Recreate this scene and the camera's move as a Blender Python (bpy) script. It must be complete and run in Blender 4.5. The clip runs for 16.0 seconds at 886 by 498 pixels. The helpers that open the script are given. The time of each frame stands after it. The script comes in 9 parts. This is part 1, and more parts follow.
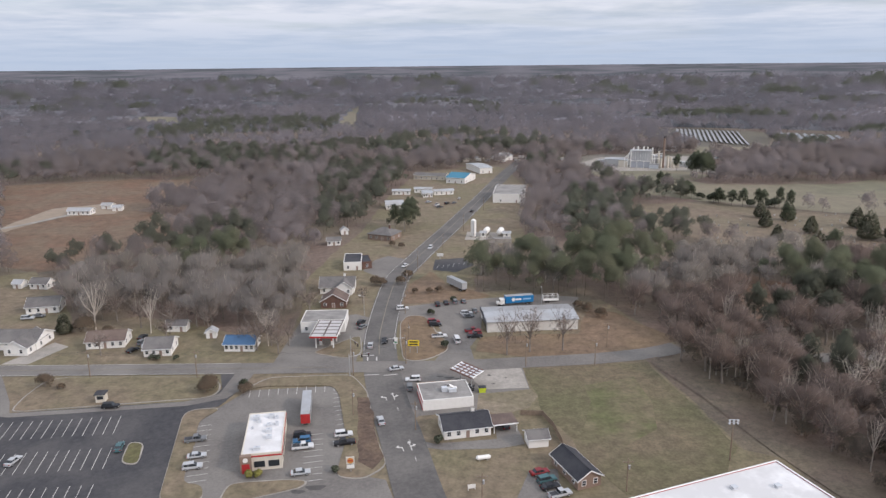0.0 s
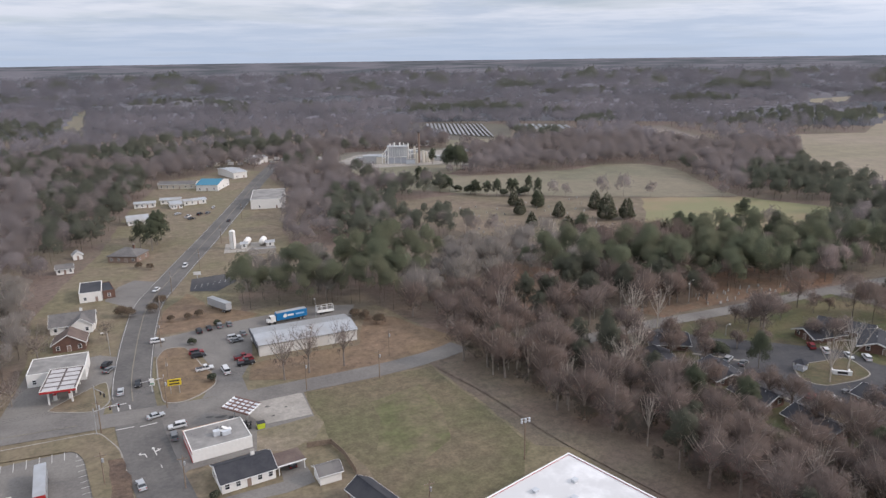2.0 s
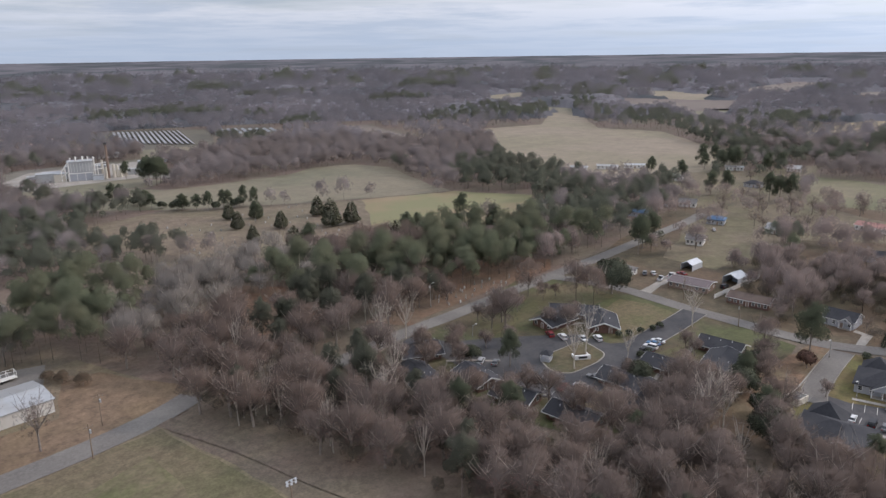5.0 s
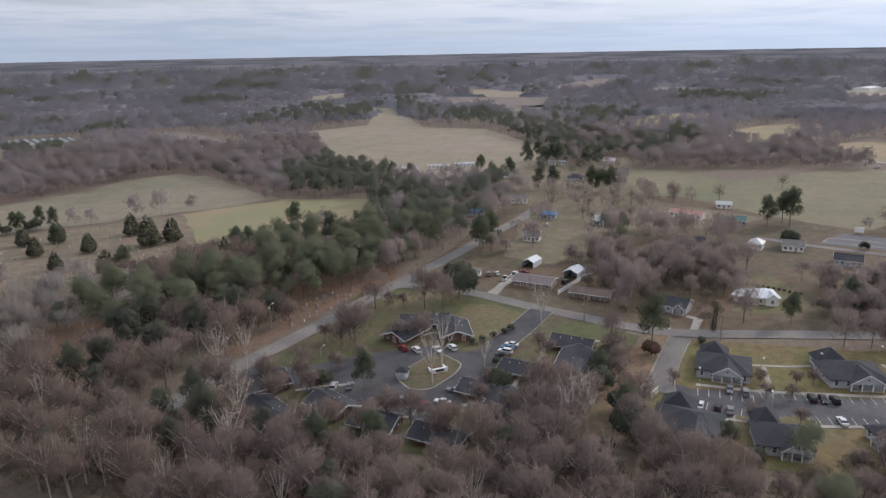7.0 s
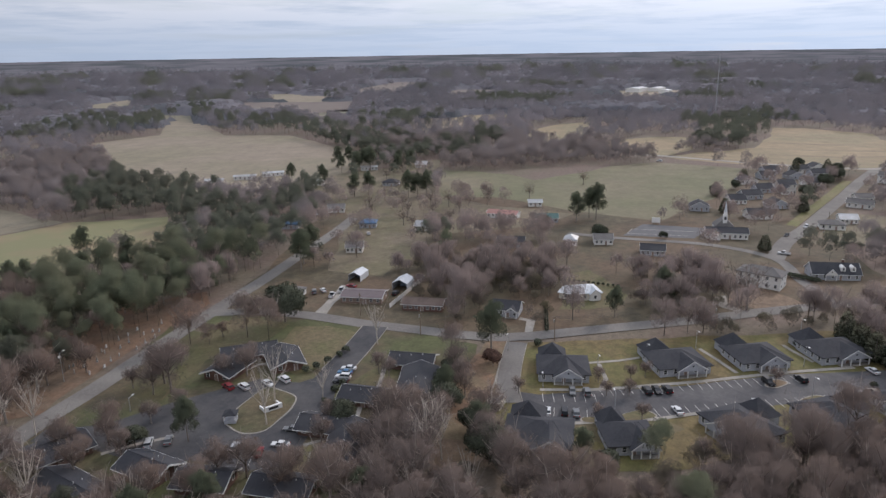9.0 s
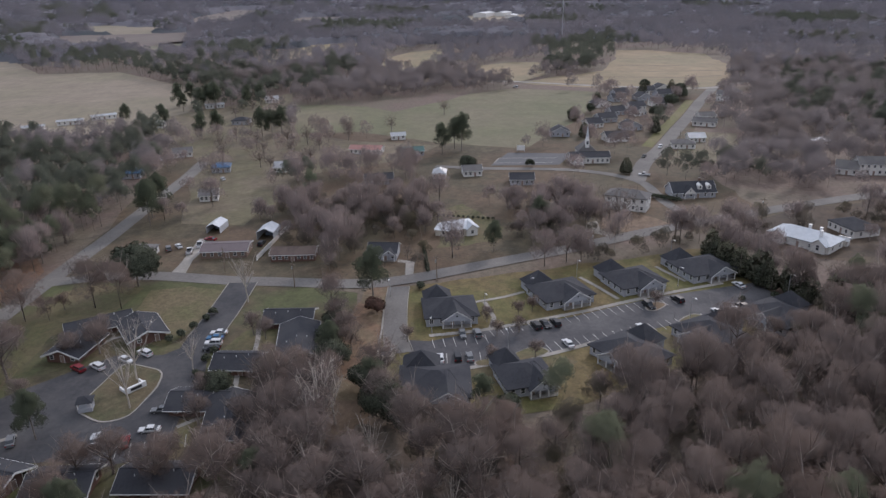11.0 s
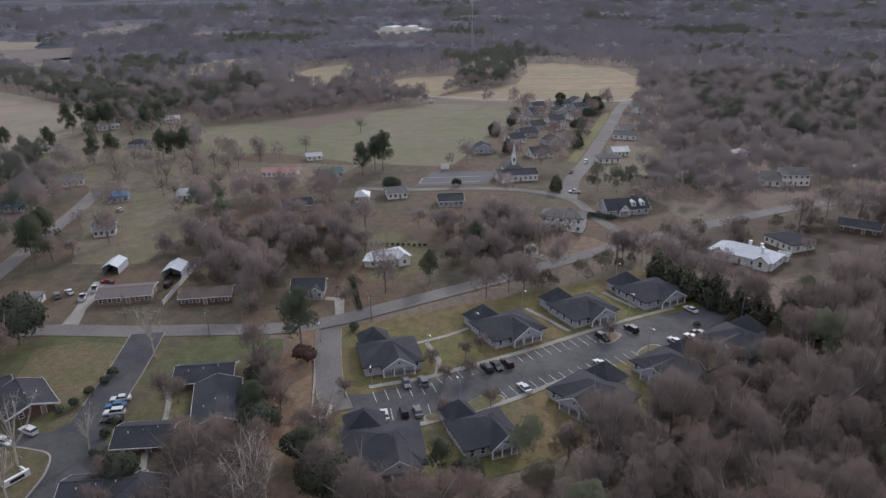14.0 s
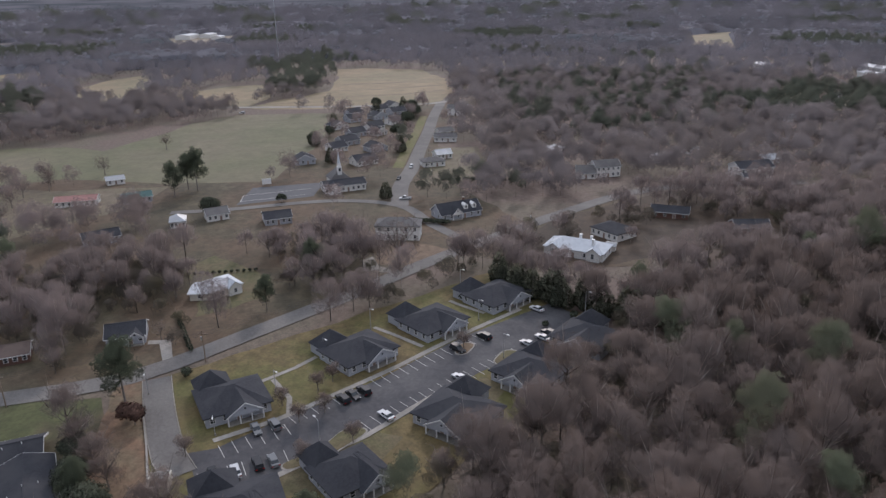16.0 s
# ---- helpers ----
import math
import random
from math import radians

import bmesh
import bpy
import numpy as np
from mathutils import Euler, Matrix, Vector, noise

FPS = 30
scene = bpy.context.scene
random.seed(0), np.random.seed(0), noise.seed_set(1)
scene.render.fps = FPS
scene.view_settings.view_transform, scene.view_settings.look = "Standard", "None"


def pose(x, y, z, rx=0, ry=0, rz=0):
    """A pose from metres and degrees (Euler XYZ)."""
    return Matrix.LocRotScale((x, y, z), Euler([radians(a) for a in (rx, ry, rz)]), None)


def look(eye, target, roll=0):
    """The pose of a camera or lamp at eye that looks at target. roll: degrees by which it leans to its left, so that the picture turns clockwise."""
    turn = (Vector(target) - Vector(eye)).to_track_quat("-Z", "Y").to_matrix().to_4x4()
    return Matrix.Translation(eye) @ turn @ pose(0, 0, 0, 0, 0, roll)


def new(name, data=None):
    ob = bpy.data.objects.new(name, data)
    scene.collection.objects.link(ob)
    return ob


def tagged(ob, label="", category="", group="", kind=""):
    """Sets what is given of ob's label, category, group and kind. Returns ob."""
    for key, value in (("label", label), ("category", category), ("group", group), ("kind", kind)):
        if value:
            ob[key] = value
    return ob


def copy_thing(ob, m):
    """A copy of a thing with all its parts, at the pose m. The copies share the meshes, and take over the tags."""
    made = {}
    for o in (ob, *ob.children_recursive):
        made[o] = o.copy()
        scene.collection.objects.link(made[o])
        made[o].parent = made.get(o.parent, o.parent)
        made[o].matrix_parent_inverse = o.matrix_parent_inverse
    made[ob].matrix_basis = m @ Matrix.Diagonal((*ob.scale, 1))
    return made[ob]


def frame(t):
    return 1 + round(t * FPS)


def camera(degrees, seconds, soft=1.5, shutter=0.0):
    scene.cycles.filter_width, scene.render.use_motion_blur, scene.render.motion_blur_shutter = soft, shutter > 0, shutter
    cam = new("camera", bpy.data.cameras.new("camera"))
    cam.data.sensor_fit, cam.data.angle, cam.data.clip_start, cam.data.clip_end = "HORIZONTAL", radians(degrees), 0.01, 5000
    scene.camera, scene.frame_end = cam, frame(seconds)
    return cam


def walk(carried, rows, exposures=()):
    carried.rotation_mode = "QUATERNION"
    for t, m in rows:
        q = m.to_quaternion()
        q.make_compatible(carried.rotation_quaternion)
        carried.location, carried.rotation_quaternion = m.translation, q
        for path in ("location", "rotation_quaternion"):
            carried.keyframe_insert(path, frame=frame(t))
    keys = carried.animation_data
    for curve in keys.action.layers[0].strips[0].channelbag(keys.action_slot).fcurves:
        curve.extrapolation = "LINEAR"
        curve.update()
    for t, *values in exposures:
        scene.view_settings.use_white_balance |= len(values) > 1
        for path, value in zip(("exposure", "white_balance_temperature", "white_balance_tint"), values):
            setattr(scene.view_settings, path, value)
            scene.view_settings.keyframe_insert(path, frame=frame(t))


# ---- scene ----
import itertools

cam = camera(63.8, 16.0, soft=1.4)
# seconds, x, y, z, heading (clockwise from +y), tilt below level, lean
PATH = [
    (0, 0.00, 0.00, 95.00, 0.00, 14.73, -0.59),
    (0.5, 0.08, 3.97, 94.82, 3.20, 14.74, -0.70),
    (1, 0.24, 8.07, 94.67, 7.82, 14.84, -0.75),
    (1.5, 0.27, 12.48, 94.55, 14.06, 15.01, -0.80),
    (2, 0.50, 17.13, 94.46, 19.52, 15.14, -0.79),
    (2.5, 0.93, 21.31, 94.29, 23.84, 15.19, -0.88),
    (3, 1.68, 25.49, 94.17, 27.83, 15.23, -0.97),
    (3.5, 2.54, 29.65, 93.96, 31.64, 15.27, -0.95),
    (4, 3.65, 33.74, 93.78, 35.94, 15.36, -1.01),
    (4.2, 4.10, 35.33, 93.75, 37.51, 15.37, -0.93),
    (6.5, 11.67, 50.62, 94.06, 53.05, 15.52, -1.04),
    (7, 14.17, 53.82, 94.12, 57.12, 15.60, -1.03),
    (7.5, 16.82, 57.06, 94.14, 61.96, 15.66, -0.97),
    (8, 19.50, 60.18, 94.04, 65.98, 15.64, -0.95),
    (8.5, 22.52, 63.07, 93.96, 69.56, 15.62, -0.93),
    (9, 25.33, 65.75, 93.85, 72.83, 15.56, -0.93),
    (9.5, 28.01, 68.06, 93.55, 76.29, 15.98, -0.92),
    (10, 31.04, 70.27, 93.23, 79.88, 19.78, -0.99),
    (10.2, 32.39, 71.13, 93.13, 81.43, 20.76, -1.03),
    (12.5, 49.31, 79.03, 91.96, 86.95, 20.53, -0.82),
    (13, 52.71, 80.20, 91.77, 87.24, 20.45, -0.77),
    (13.5, 55.86, 81.09, 91.56, 89.30, 20.37, -0.74),
    (14, 59.02, 81.96, 91.33, 92.23, 20.31, -0.82),
    (14.5, 62.29, 82.67, 91.08, 95.61, 20.26, -0.88),
    (15, 65.26, 83.51, 90.91, 100.83, 20.27, -0.94),
    (15.5, 68.19, 84.61, 90.76, 104.42, 20.24, -0.96),
    (16, 71.35, 85.21, 90.68, 107.31, 20.16, -1.05),
]
walk(cam, [(t, pose(x, y, z, 90 - tilt, 0, -yaw) @ pose(0, 0, 0, 0, 0, lean)) for t, x, y, z, yaw, tilt, lean in PATH],
     exposures=[(0, 0.16, 6200, 17), (3.5, 0.10, 6150, 17), (7, -0.02, 6150, 17), (9, -0.10, 6100, 17), (10, -0.18, 5850, 19), (12.5, -0.32, 5900, 18), (16, -0.30, 5850, 18)])

# ---- light ----
SUN_AZ, SUN_EL = radians(115), radians(30)      # azimuth clockwise from +y
world = bpy.data.worlds.new("sky")
scene.world = world
world.use_nodes = True
wn, wl = world.node_tree.nodes, world.node_tree.links
wn.clear()


def wnode(kind, **sets):
    n = wn.new(kind)
    for k, v in sets.items():
        n.inputs[k.replace("_", " ")].default_value = v
    return n


sky = wn.new("ShaderNodeTexSky")
sky.sky_type, sky.sun_disc = "NISHITA", False
sky.sun_elevation, sky.sun_rotation = SUN_EL, SUN_AZ
sky.air_density, sky.dust_density, sky.ozone_density = 1.0, 0.3, 2.0
coord = wn.new("ShaderNodeTexCoord")
split = wn.new("ShaderNodeSeparateXYZ")
wl.new(coord.outputs["Generated"], split.inputs[0])
up = wn.new("ShaderNodeMath"); up.operation = "MAXIMUM"; up.inputs[1].default_value = 0.0
wl.new(split.outputs["Z"], up.inputs[0])
lift = wn.new("ShaderNodeMath"); lift.operation = "ADD"; lift.inputs[1].default_value = 0.045
wl.new(up.outputs[0], lift.inputs[0])
flat = wn.new("ShaderNodeVectorMath"); flat.operation = "DIVIDE"
both = wn.new("ShaderNodeCombineXYZ")
for i in range(3):
    wl.new(lift.outputs[0], both.inputs[i])
wl.new(coord.outputs["Generated"], flat.inputs[0])
wl.new(both.outputs[0], flat.inputs[1])
clouds = wnode("ShaderNodeTexNoise", Scale=0.22, Detail=7.0, Roughness=0.55, Distortion=0.3)
wl.new(flat.outputs[0], clouds.inputs["Vector"])
amount = wn.new("ShaderNodeMapRange")
amount.inputs["From Min"].default_value, amount.inputs["From Max"].default_value = 0.22, 0.48
wl.new(clouds.outputs["Fac"], amount.inputs["Value"])
shade = wn.new("ShaderNodeValToRGB")
shade.color_ramp.elements[0].position, shade.color_ramp.elements[0].color = 0.44, (0.85, 0.88, 0.895, 1)
shade.color_ramp.elements[1].position, shade.color_ramp.elements[1].color = 0.60, (0.60, 0.672, 0.738, 1)
second = wnode("ShaderNodeTexNoise", Scale=0.45, Detail=8.0, Roughness=0.6)
wl.new(flat.outputs[0], second.inputs["Vector"])
wl.new(second.outputs["Fac"], shade.inputs["Fac"])
blue = wn.new("ShaderNodeMix"); blue.data_type = "RGBA"; blue.blend_type = "MULTIPLY"
blue.inputs[0].default_value = 1.0
blue.inputs[7].default_value = (0.085, 0.085, 0.09, 1)
wl.new(sky.outputs[0], blue.inputs[6])
mix = wn.new("ShaderNodeMix"); mix.data_type = "RGBA"
wl.new(amount.outputs[0], mix.inputs[0])
wl.new(blue.outputs[2], mix.inputs[6])
wl.new(shade.outputs[0], mix.inputs[7])
veil = wn.new("ShaderNodeMapRange")
veil.interpolation_type = "SMOOTHSTEP"
veil.inputs["From Min"].default_value, veil.inputs["From Max"].default_value = 0.0, 0.085
veil.inputs["To Min"].default_value, veil.inputs["To Max"].default_value = 0.85, 0.0
wl.new(up.outputs[0], veil.inputs["Value"])
low = wn.new("ShaderNodeMix"); low.data_type = "RGBA"
low.inputs[7].default_value = (0.525, 0.635, 0.757, 1)
wl.new(veil.outputs[0], low.inputs[0])
wl.new(mix.outputs[2], low.inputs[6])
# the veil of cloud is brighter towards the sun
toward = wn.new("ShaderNodeVectorMath"); toward.operation = "DOT_PRODUCT"
toward.inputs[1].default_value = (math.sin(SUN_AZ) * math.cos(SUN_EL), math.cos(SUN_AZ) * math.cos(SUN_EL), math.sin(SUN_EL))
wl.new(coord.outputs["Generated"], toward.inputs[0])
front = wn.new("ShaderNodeMath"); front.operation = "MAXIMUM"; front.inputs[1].default_value = 0.0
wl.new(toward.outputs["Value"], front.inputs[0])
squared = wn.new("ShaderNodeMath"); squared.operation = "POWER"; squared.inputs[1].default_value = 2.0
wl.new(front.outputs[0], squared.inputs[0])
gain = wn.new("ShaderNodeMath"); gain.operation = "MULTIPLY_ADD"
gain.inputs[1].default_value, gain.inputs[2].default_value = 0.5, 0.80
wl.new(squared.outputs[0], gain.inputs[0])
bg = wn.new("ShaderNodeBackground")
# a clouded sky is brighter overhead than near the horizon
overhead = wn.new("ShaderNodeMath"); overhead.operation = "MULTIPLY_ADD"
overhead.inputs[1].default_value, overhead.inputs[2].default_value = 0.55, 1.0
wl.new(up.outputs[0], overhead.inputs[0])
strength = wn.new("ShaderNodeMath"); strength.operation = "MULTIPLY"
wl.new(gain.outputs[0], strength.inputs[0])
wl.new(overhead.outputs[0], strength.inputs[1])
wl.new(strength.outputs[0], bg.inputs["Strength"])
wl.new(low.outputs[2], bg.inputs["Color"])
wout = wn.new("ShaderNodeOutputWorld")
wl.new(bg.outputs[0], wout.inputs[0])

lamp = bpy.data.lights.new("sun", "SUN")
lamp.energy, lamp.angle, lamp.color = 1.75, radians(6), (1.0, 0.88, 0.74)
sun = new("sun", lamp)
sun_way = Vector((math.sin(SUN_AZ) * math.cos(SUN_EL), math.cos(SUN_AZ) * math.cos(SUN_EL), math.sin(SUN_EL)))
sun.matrix_world = look(sun_way * 900, (0, 0, 0))


# ---- materials ----
def mat(name, a, b=None, scale=1.0, rough=0.85, metal=0.0, bump=0.0, island=0.0, c=None, broad=0.0, gloss=0.3, per_object=0.0, thin=0.0, sheer=0.0, grain=0.0):
    """a to b by fine noise at scale (per metre), towards c by broad noise; island: shift of brightness piece by piece."""
    m = bpy.data.materials.new(name)
    m.use_nodes = True
    n, l = m.node_tree.nodes, m.node_tree.links
    p = n["Principled BSDF"]
    p.inputs["Roughness"].default_value, p.inputs["Metallic"].default_value = rough, metal
    p.inputs["Specular IOR Level"].default_value = gloss
    geo = n.new("ShaderNodeNewGeometry")

    def noise_at(s, detail=5.0):
        t = n.new("ShaderNodeTexNoise")
        t.inputs["Scale"].default_value, t.inputs["Detail"].default_value, t.inputs["Roughness"].default_value = s, detail, 0.6
        l.new(geo.outputs["Position"], t.inputs["Vector"])
        return t

    def ranged(sock, lo, hi, to0=0.0, to1=1.0):
        r = n.new("ShaderNodeMapRange")
        for k, v in zip(("From Min", "From Max", "To Min", "To Max"), (lo, hi, to0, to1)):
            r.inputs[k].default_value = v
        l.new(sock, r.inputs["Value"])
        return r.outputs[0]

    def mixed(fac, x, y, blend="MIX"):
        k = n.new("ShaderNodeMix")
        k.data_type, k.blend_type = "RGBA", blend
        for sock, v in ((k.inputs[0], fac), (k.inputs[6], x), (k.inputs[7], y)):
            if isinstance(v, (tuple, float, int)):
                sock.default_value = (*v, 1) if isinstance(v, tuple) else v
            else:
                l.new(v, sock)
        return k.outputs[2]

    b = b or tuple(v * 0.8 for v in a)
    fine = noise_at(scale)
    col = mixed(ranged(fine.outputs["Fac"], 0.35, 0.65), a, b)
    if c:
        col = mixed(ranged(noise_at(broad or scale * 0.1, 4.0).outputs["Fac"], 0.42, 0.6), col, c)
    if grain:        # tufts, leaves, patches and stains
        for k_, amount_ in ((7.0, 0.8), (1.9, 1.0)):
            col = mixed(1.0, col, ranged(noise_at(scale * k_, 3.0).outputs["Fac"], 0.3, 0.7, 1 - grain * amount_, 1 + grain * amount_), "MULTIPLY")
    if island:
        v = ranged(geo.outputs["Random Per Island"], 0, 1, 1 - island, 1 + island)
        col = mixed(1.0, col, v, "MULTIPLY")
    if per_object:
        info = n.new("ShaderNodeObjectInfo")
        v = ranged(info.outputs["Random"], 0, 1, 1 - per_object, 1 + per_object)
        col = mixed(1.0, col, v, "MULTIPLY")
    l.new(col, p.inputs["Base Color"])
    if bump:
        k = n.new("ShaderNodeBump")
        k.inputs["Strength"].default_value, k.inputs["Distance"].default_value = 0.6, bump
        l.new(fine.outputs["Fac"], k.inputs["Height"])
        l.new(k.outputs[0], p.inputs["Normal"])
    if thin:
        tl, mx = n.new("ShaderNodeBsdfTranslucent"), n.new("ShaderNodeMixShader")
        mx.inputs[0].default_value = thin
        l.new(col, tl.inputs["Color"])
        l.new(p.outputs[0], mx.inputs[1])
        l.new(tl.outputs[0], mx.inputs[2])
        l.new(mx.outputs[0], n["Material Output"].inputs["Surface"])
        if sheer:       # light passes between fine twigs or needles
            clear, mx2 = n.new("ShaderNodeBsdfTransparent"), n.new("ShaderNodeMixShader")
            l.new(ranged(noise_at(2.6, 3.0).outputs["Fac"], 0.38, 0.62, max(0.0, sheer - 0.12), min(0.95, sheer + 0.12)), mx2.inputs[0])
            l.new(mx.outputs[0], mx2.inputs[1])
            l.new(clear.outputs[0], mx2.inputs[2])
            l.new(mx2.outputs[0], n["Material Output"].inputs["Surface"])
    return m


LITTER = mat("leaf_litter", (0.173, 0.124, 0.098), (0.132, 0.098, 0.079), 0.25, c=(0.142, 0.117, 0.084), broad=0.02, bump=0.2, grain=0.22)
LEAVES = mat("fallen_leaves", (0.21, 0.128, 0.078), (0.155, 0.098, 0.064), 0.3, c=(0.17, 0.13, 0.08), broad=0.08, bump=0.1, grain=0.22)
ROADASPHALT = mat("road_asphalt", (0.120, 0.112, 0.105), (0.098, 0.092, 0.087), 0.5, c=(0.142, 0.132, 0.122), broad=0.06, rough=0.9, grain=0.12)
LAWN = mat("winter_lawn", (0.200, 0.155, 0.107), (0.150, 0.120, 0.082), 0.16, c=(0.157, 0.135, 0.081), broad=0.03, bump=0.05, grain=0.22)
GREENLAWN = mat("green_lawn", (0.104, 0.101, 0.044), (0.122, 0.106, 0.052), 0.3, c=(0.139, 0.110, 0.061), broad=0.06, bump=0.05, grain=0.22)
BARELAWN = mat("brown_lawn", (0.202, 0.138, 0.092), (0.145, 0.102, 0.068), 0.2, c=(0.172, 0.122, 0.074), broad=0.03, bump=0.05, grain=0.22)
PASTURE = mat("pasture_grass", (0.169, 0.155, 0.104), (0.144, 0.136, 0.091), 0.05, c=(0.195, 0.167, 0.118), broad=0.01, bump=0.1, grain=0.12)
TAN = mat("tan_stubble", (0.258, 0.211, 0.158), (0.232, 0.189, 0.140), 0.03, c=(0.215, 0.185, 0.126), broad=0.006, bump=0.1, grain=0.12)
STRAW = mat("straw_field", (0.294, 0.225, 0.138), (0.248, 0.189, 0.115), 0.03, c=(0.221, 0.184, 0.110), broad=0.01, bump=0.1, grain=0.12)
REDSOIL = mat("red_brown_scrub", (0.17, 0.10, 0.065), (0.13, 0.085, 0.055), 0.1, c=(0.155, 0.112, 0.076), broad=0.03, bump=0.2, grain=0.22)
REDFAR = mat("brown_ploughed_field", (0.165, 0.130, 0.112), (0.140, 0.112, 0.098), 0.03, c=(0.180, 0.150, 0.125), broad=0.006)
ASPHALT = mat("worn_asphalt", (0.170, 0.156, 0.142), (0.141, 0.130, 0.120), 0.8, c=(0.198, 0.184, 0.166), broad=0.05, rough=0.9, grain=0.12)
DARKASPHALT = mat("dark_asphalt", (0.062, 0.060, 0.063), (0.046, 0.046, 0.050), 0.5, c=(0.082, 0.078, 0.078), broad=0.06, rough=0.85, grain=0.12)
CONCRETE = mat("concrete", (0.36, 0.33, 0.29), (0.30, 0.275, 0.245), 0.6, c=(0.26, 0.24, 0.21), broad=0.08, rough=0.9, grain=0.12)
PAINT = mat("road_paint", (0.62, 0.60, 0.56), (0.45, 0.43, 0.40), 3.0, rough=0.8)
BARK = mat("grey_bark", (0.25, 0.215, 0.185), (0.175, 0.15, 0.13), 1.5, rough=0.95, island=0.25)
TWIG = mat("bare_twigs", (0.280, 0.222, 0.194), (0.192, 0.151, 0.134), 0.07, rough=0.95, gloss=0.0, island=0.03, c=(0.233, 0.175, 0.145), broad=0.025, thin=0.4, sheer=0.76)
GREYTWIG = mat("pale_grey_twigs", (0.390, 0.348, 0.315), (0.256, 0.227, 0.206), 0.05, rough=0.95, gloss=0.0, island=0.03, c=(0.320, 0.282, 0.243), broad=0.02, thin=0.4, sheer=0.75)
# Paler and bluer than near twigs: distance haze is put into the colour.
FARTWIG = mat("hazed_bare_twigs", (0.261, 0.234, 0.245), (0.210, 0.189, 0.198), 0.012, rough=0.95, gloss=0.0, island=0.02, c=(0.175, 0.163, 0.173), broad=0.005, thin=0.3, sheer=0.66)
PALEBARK = mat("pale_bark", (0.40, 0.355, 0.305), (0.27, 0.24, 0.21), 0.8, rough=0.9, island=0.2)
NEEDLE = mat("pine_needles", (0.181, 0.195, 0.128), (0.133, 0.147, 0.094), 0.10, rough=0.95, gloss=0.0, island=0.03, c=(0.174, 0.175, 0.115), broad=0.05, thin=0.4, sheer=0.62)
FARNEEDLE = mat("far_pine_needles", (0.151, 0.158, 0.119), (0.112, 0.120, 0.091), 0.02, rough=0.95, gloss=0.0, island=0.02, c=(0.136, 0.135, 0.104), broad=0.008, thin=0.4, sheer=0.55)
DARKNEEDLE = mat("dark_pine_needles", (0.151, 0.166, 0.110), (0.106, 0.120, 0.080), 0.15, rough=0.95, gloss=0.0, island=0.05, thin=0.5, sheer=0.5)
CEDAR = mat("cedar_leaves", (0.125, 0.124, 0.086), (0.092, 0.096, 0.066), 0.3, rough=0.9, gloss=0.05, island=0.15, thin=0.15, sheer=0.2)
EVERGREEN = mat("broad_evergreen_leaves", (0.095, 0.102, 0.072), (0.067, 0.074, 0.051), 0.35, rough=0.9, gloss=0.05, island=0.1, thin=0.15, sheer=0.2)
RUST = mat("rusty_brown_leaves", (0.128, 0.072, 0.050), (0.085, 0.050, 0.039), 0.5, rough=0.9, island=0.4)
# Blue-grey of the horizon canopy holds painted haze.
FARBARE = mat("hazed_far_woods", (0.182, 0.172, 0.184), (0.138, 0.133, 0.146), 0.012, rough=0.95, gloss=0.0, c=(0.088, 0.094, 0.100), broad=0.0035)

WHITE = mat("white_siding", (0.78, 0.76, 0.72), (0.72, 0.70, 0.66), 1.5, rough=0.6)
CREAM = mat("cream_siding", (0.62, 0.57, 0.48), (0.56, 0.51, 0.43), 1.5, rough=0.7)
GREY = mat("grey_siding", (0.42, 0.43, 0.46), (0.37, 0.38, 0.41), 1.2, rough=0.7)
BRICK = mat("red_brick", (0.150, 0.084, 0.066), (0.112, 0.066, 0.054), 6.0, rough=0.9, c=(0.16, 0.094, 0.07), broad=0.5)
TANBRICK = mat("tan_brick", (0.27, 0.195, 0.15), (0.21, 0.15, 0.12), 6.0, rough=0.9)
SHINGLE = mat("dark_shingles", (0.046, 0.047, 0.054), (0.033, 0.034, 0.040), 1.8, rough=0.9, c=(0.055, 0.055, 0.060), broad=0.15)
GREYSHINGLE = mat("grey_shingles", (0.15, 0.14, 0.135), (0.115, 0.108, 0.105), 1.8, rough=0.9, c=(0.17, 0.16, 0.15), broad=0.2)
BROWNSHINGLE = mat("brown_shingles", (0.14, 0.10, 0.085), (0.105, 0.08, 0.07), 1.8, rough=0.9, c=(0.16, 0.12, 0.10), broad=0.2)
MAUVEROOF = mat("mauve_metal_roof", (0.15, 0.115, 0.115), (0.125, 0.098, 0.098), 0.8, rough=0.5)
BLUEROOF = mat("blue_metal_roof", (0.06, 0.13, 0.24), (0.05, 0.11, 0.20), 0.6, rough=0.5)
GREENROOF = mat("green_metal_roof", (0.06, 0.13, 0.12), (0.05, 0.11, 0.10), 0.6, rough=0.5)
REDROOF = mat("faded_red_roof", (0.38, 0.20, 0.17), (0.32, 0.17, 0.15), 0.8, rough=0.7)
WHITEROOF = mat("white_membrane_roof", (0.74, 0.73, 0.72), (0.66, 0.65, 0.64), 0.4, rough=0.6, c=(0.58, 0.57, 0.56), broad=0.1)
METALROOF = mat("grey_metal_roof", (0.44, 0.45, 0.46), (0.38, 0.39, 0.40), 0.5, rough=0.45, metal=0.3, c=(0.36, 0.35, 0.34), broad=0.08)
GALV = mat("galvanized_metal", (0.58, 0.60, 0.62), (0.50, 0.52, 0.54), 0.6, rough=0.6, metal=0.1)
GREYROOF = mat("grey_gravel_roof", (0.30, 0.285, 0.265), (0.25, 0.24, 0.225), 0.6, rough=0.9, c=(0.20, 0.19, 0.18), broad=0.15)
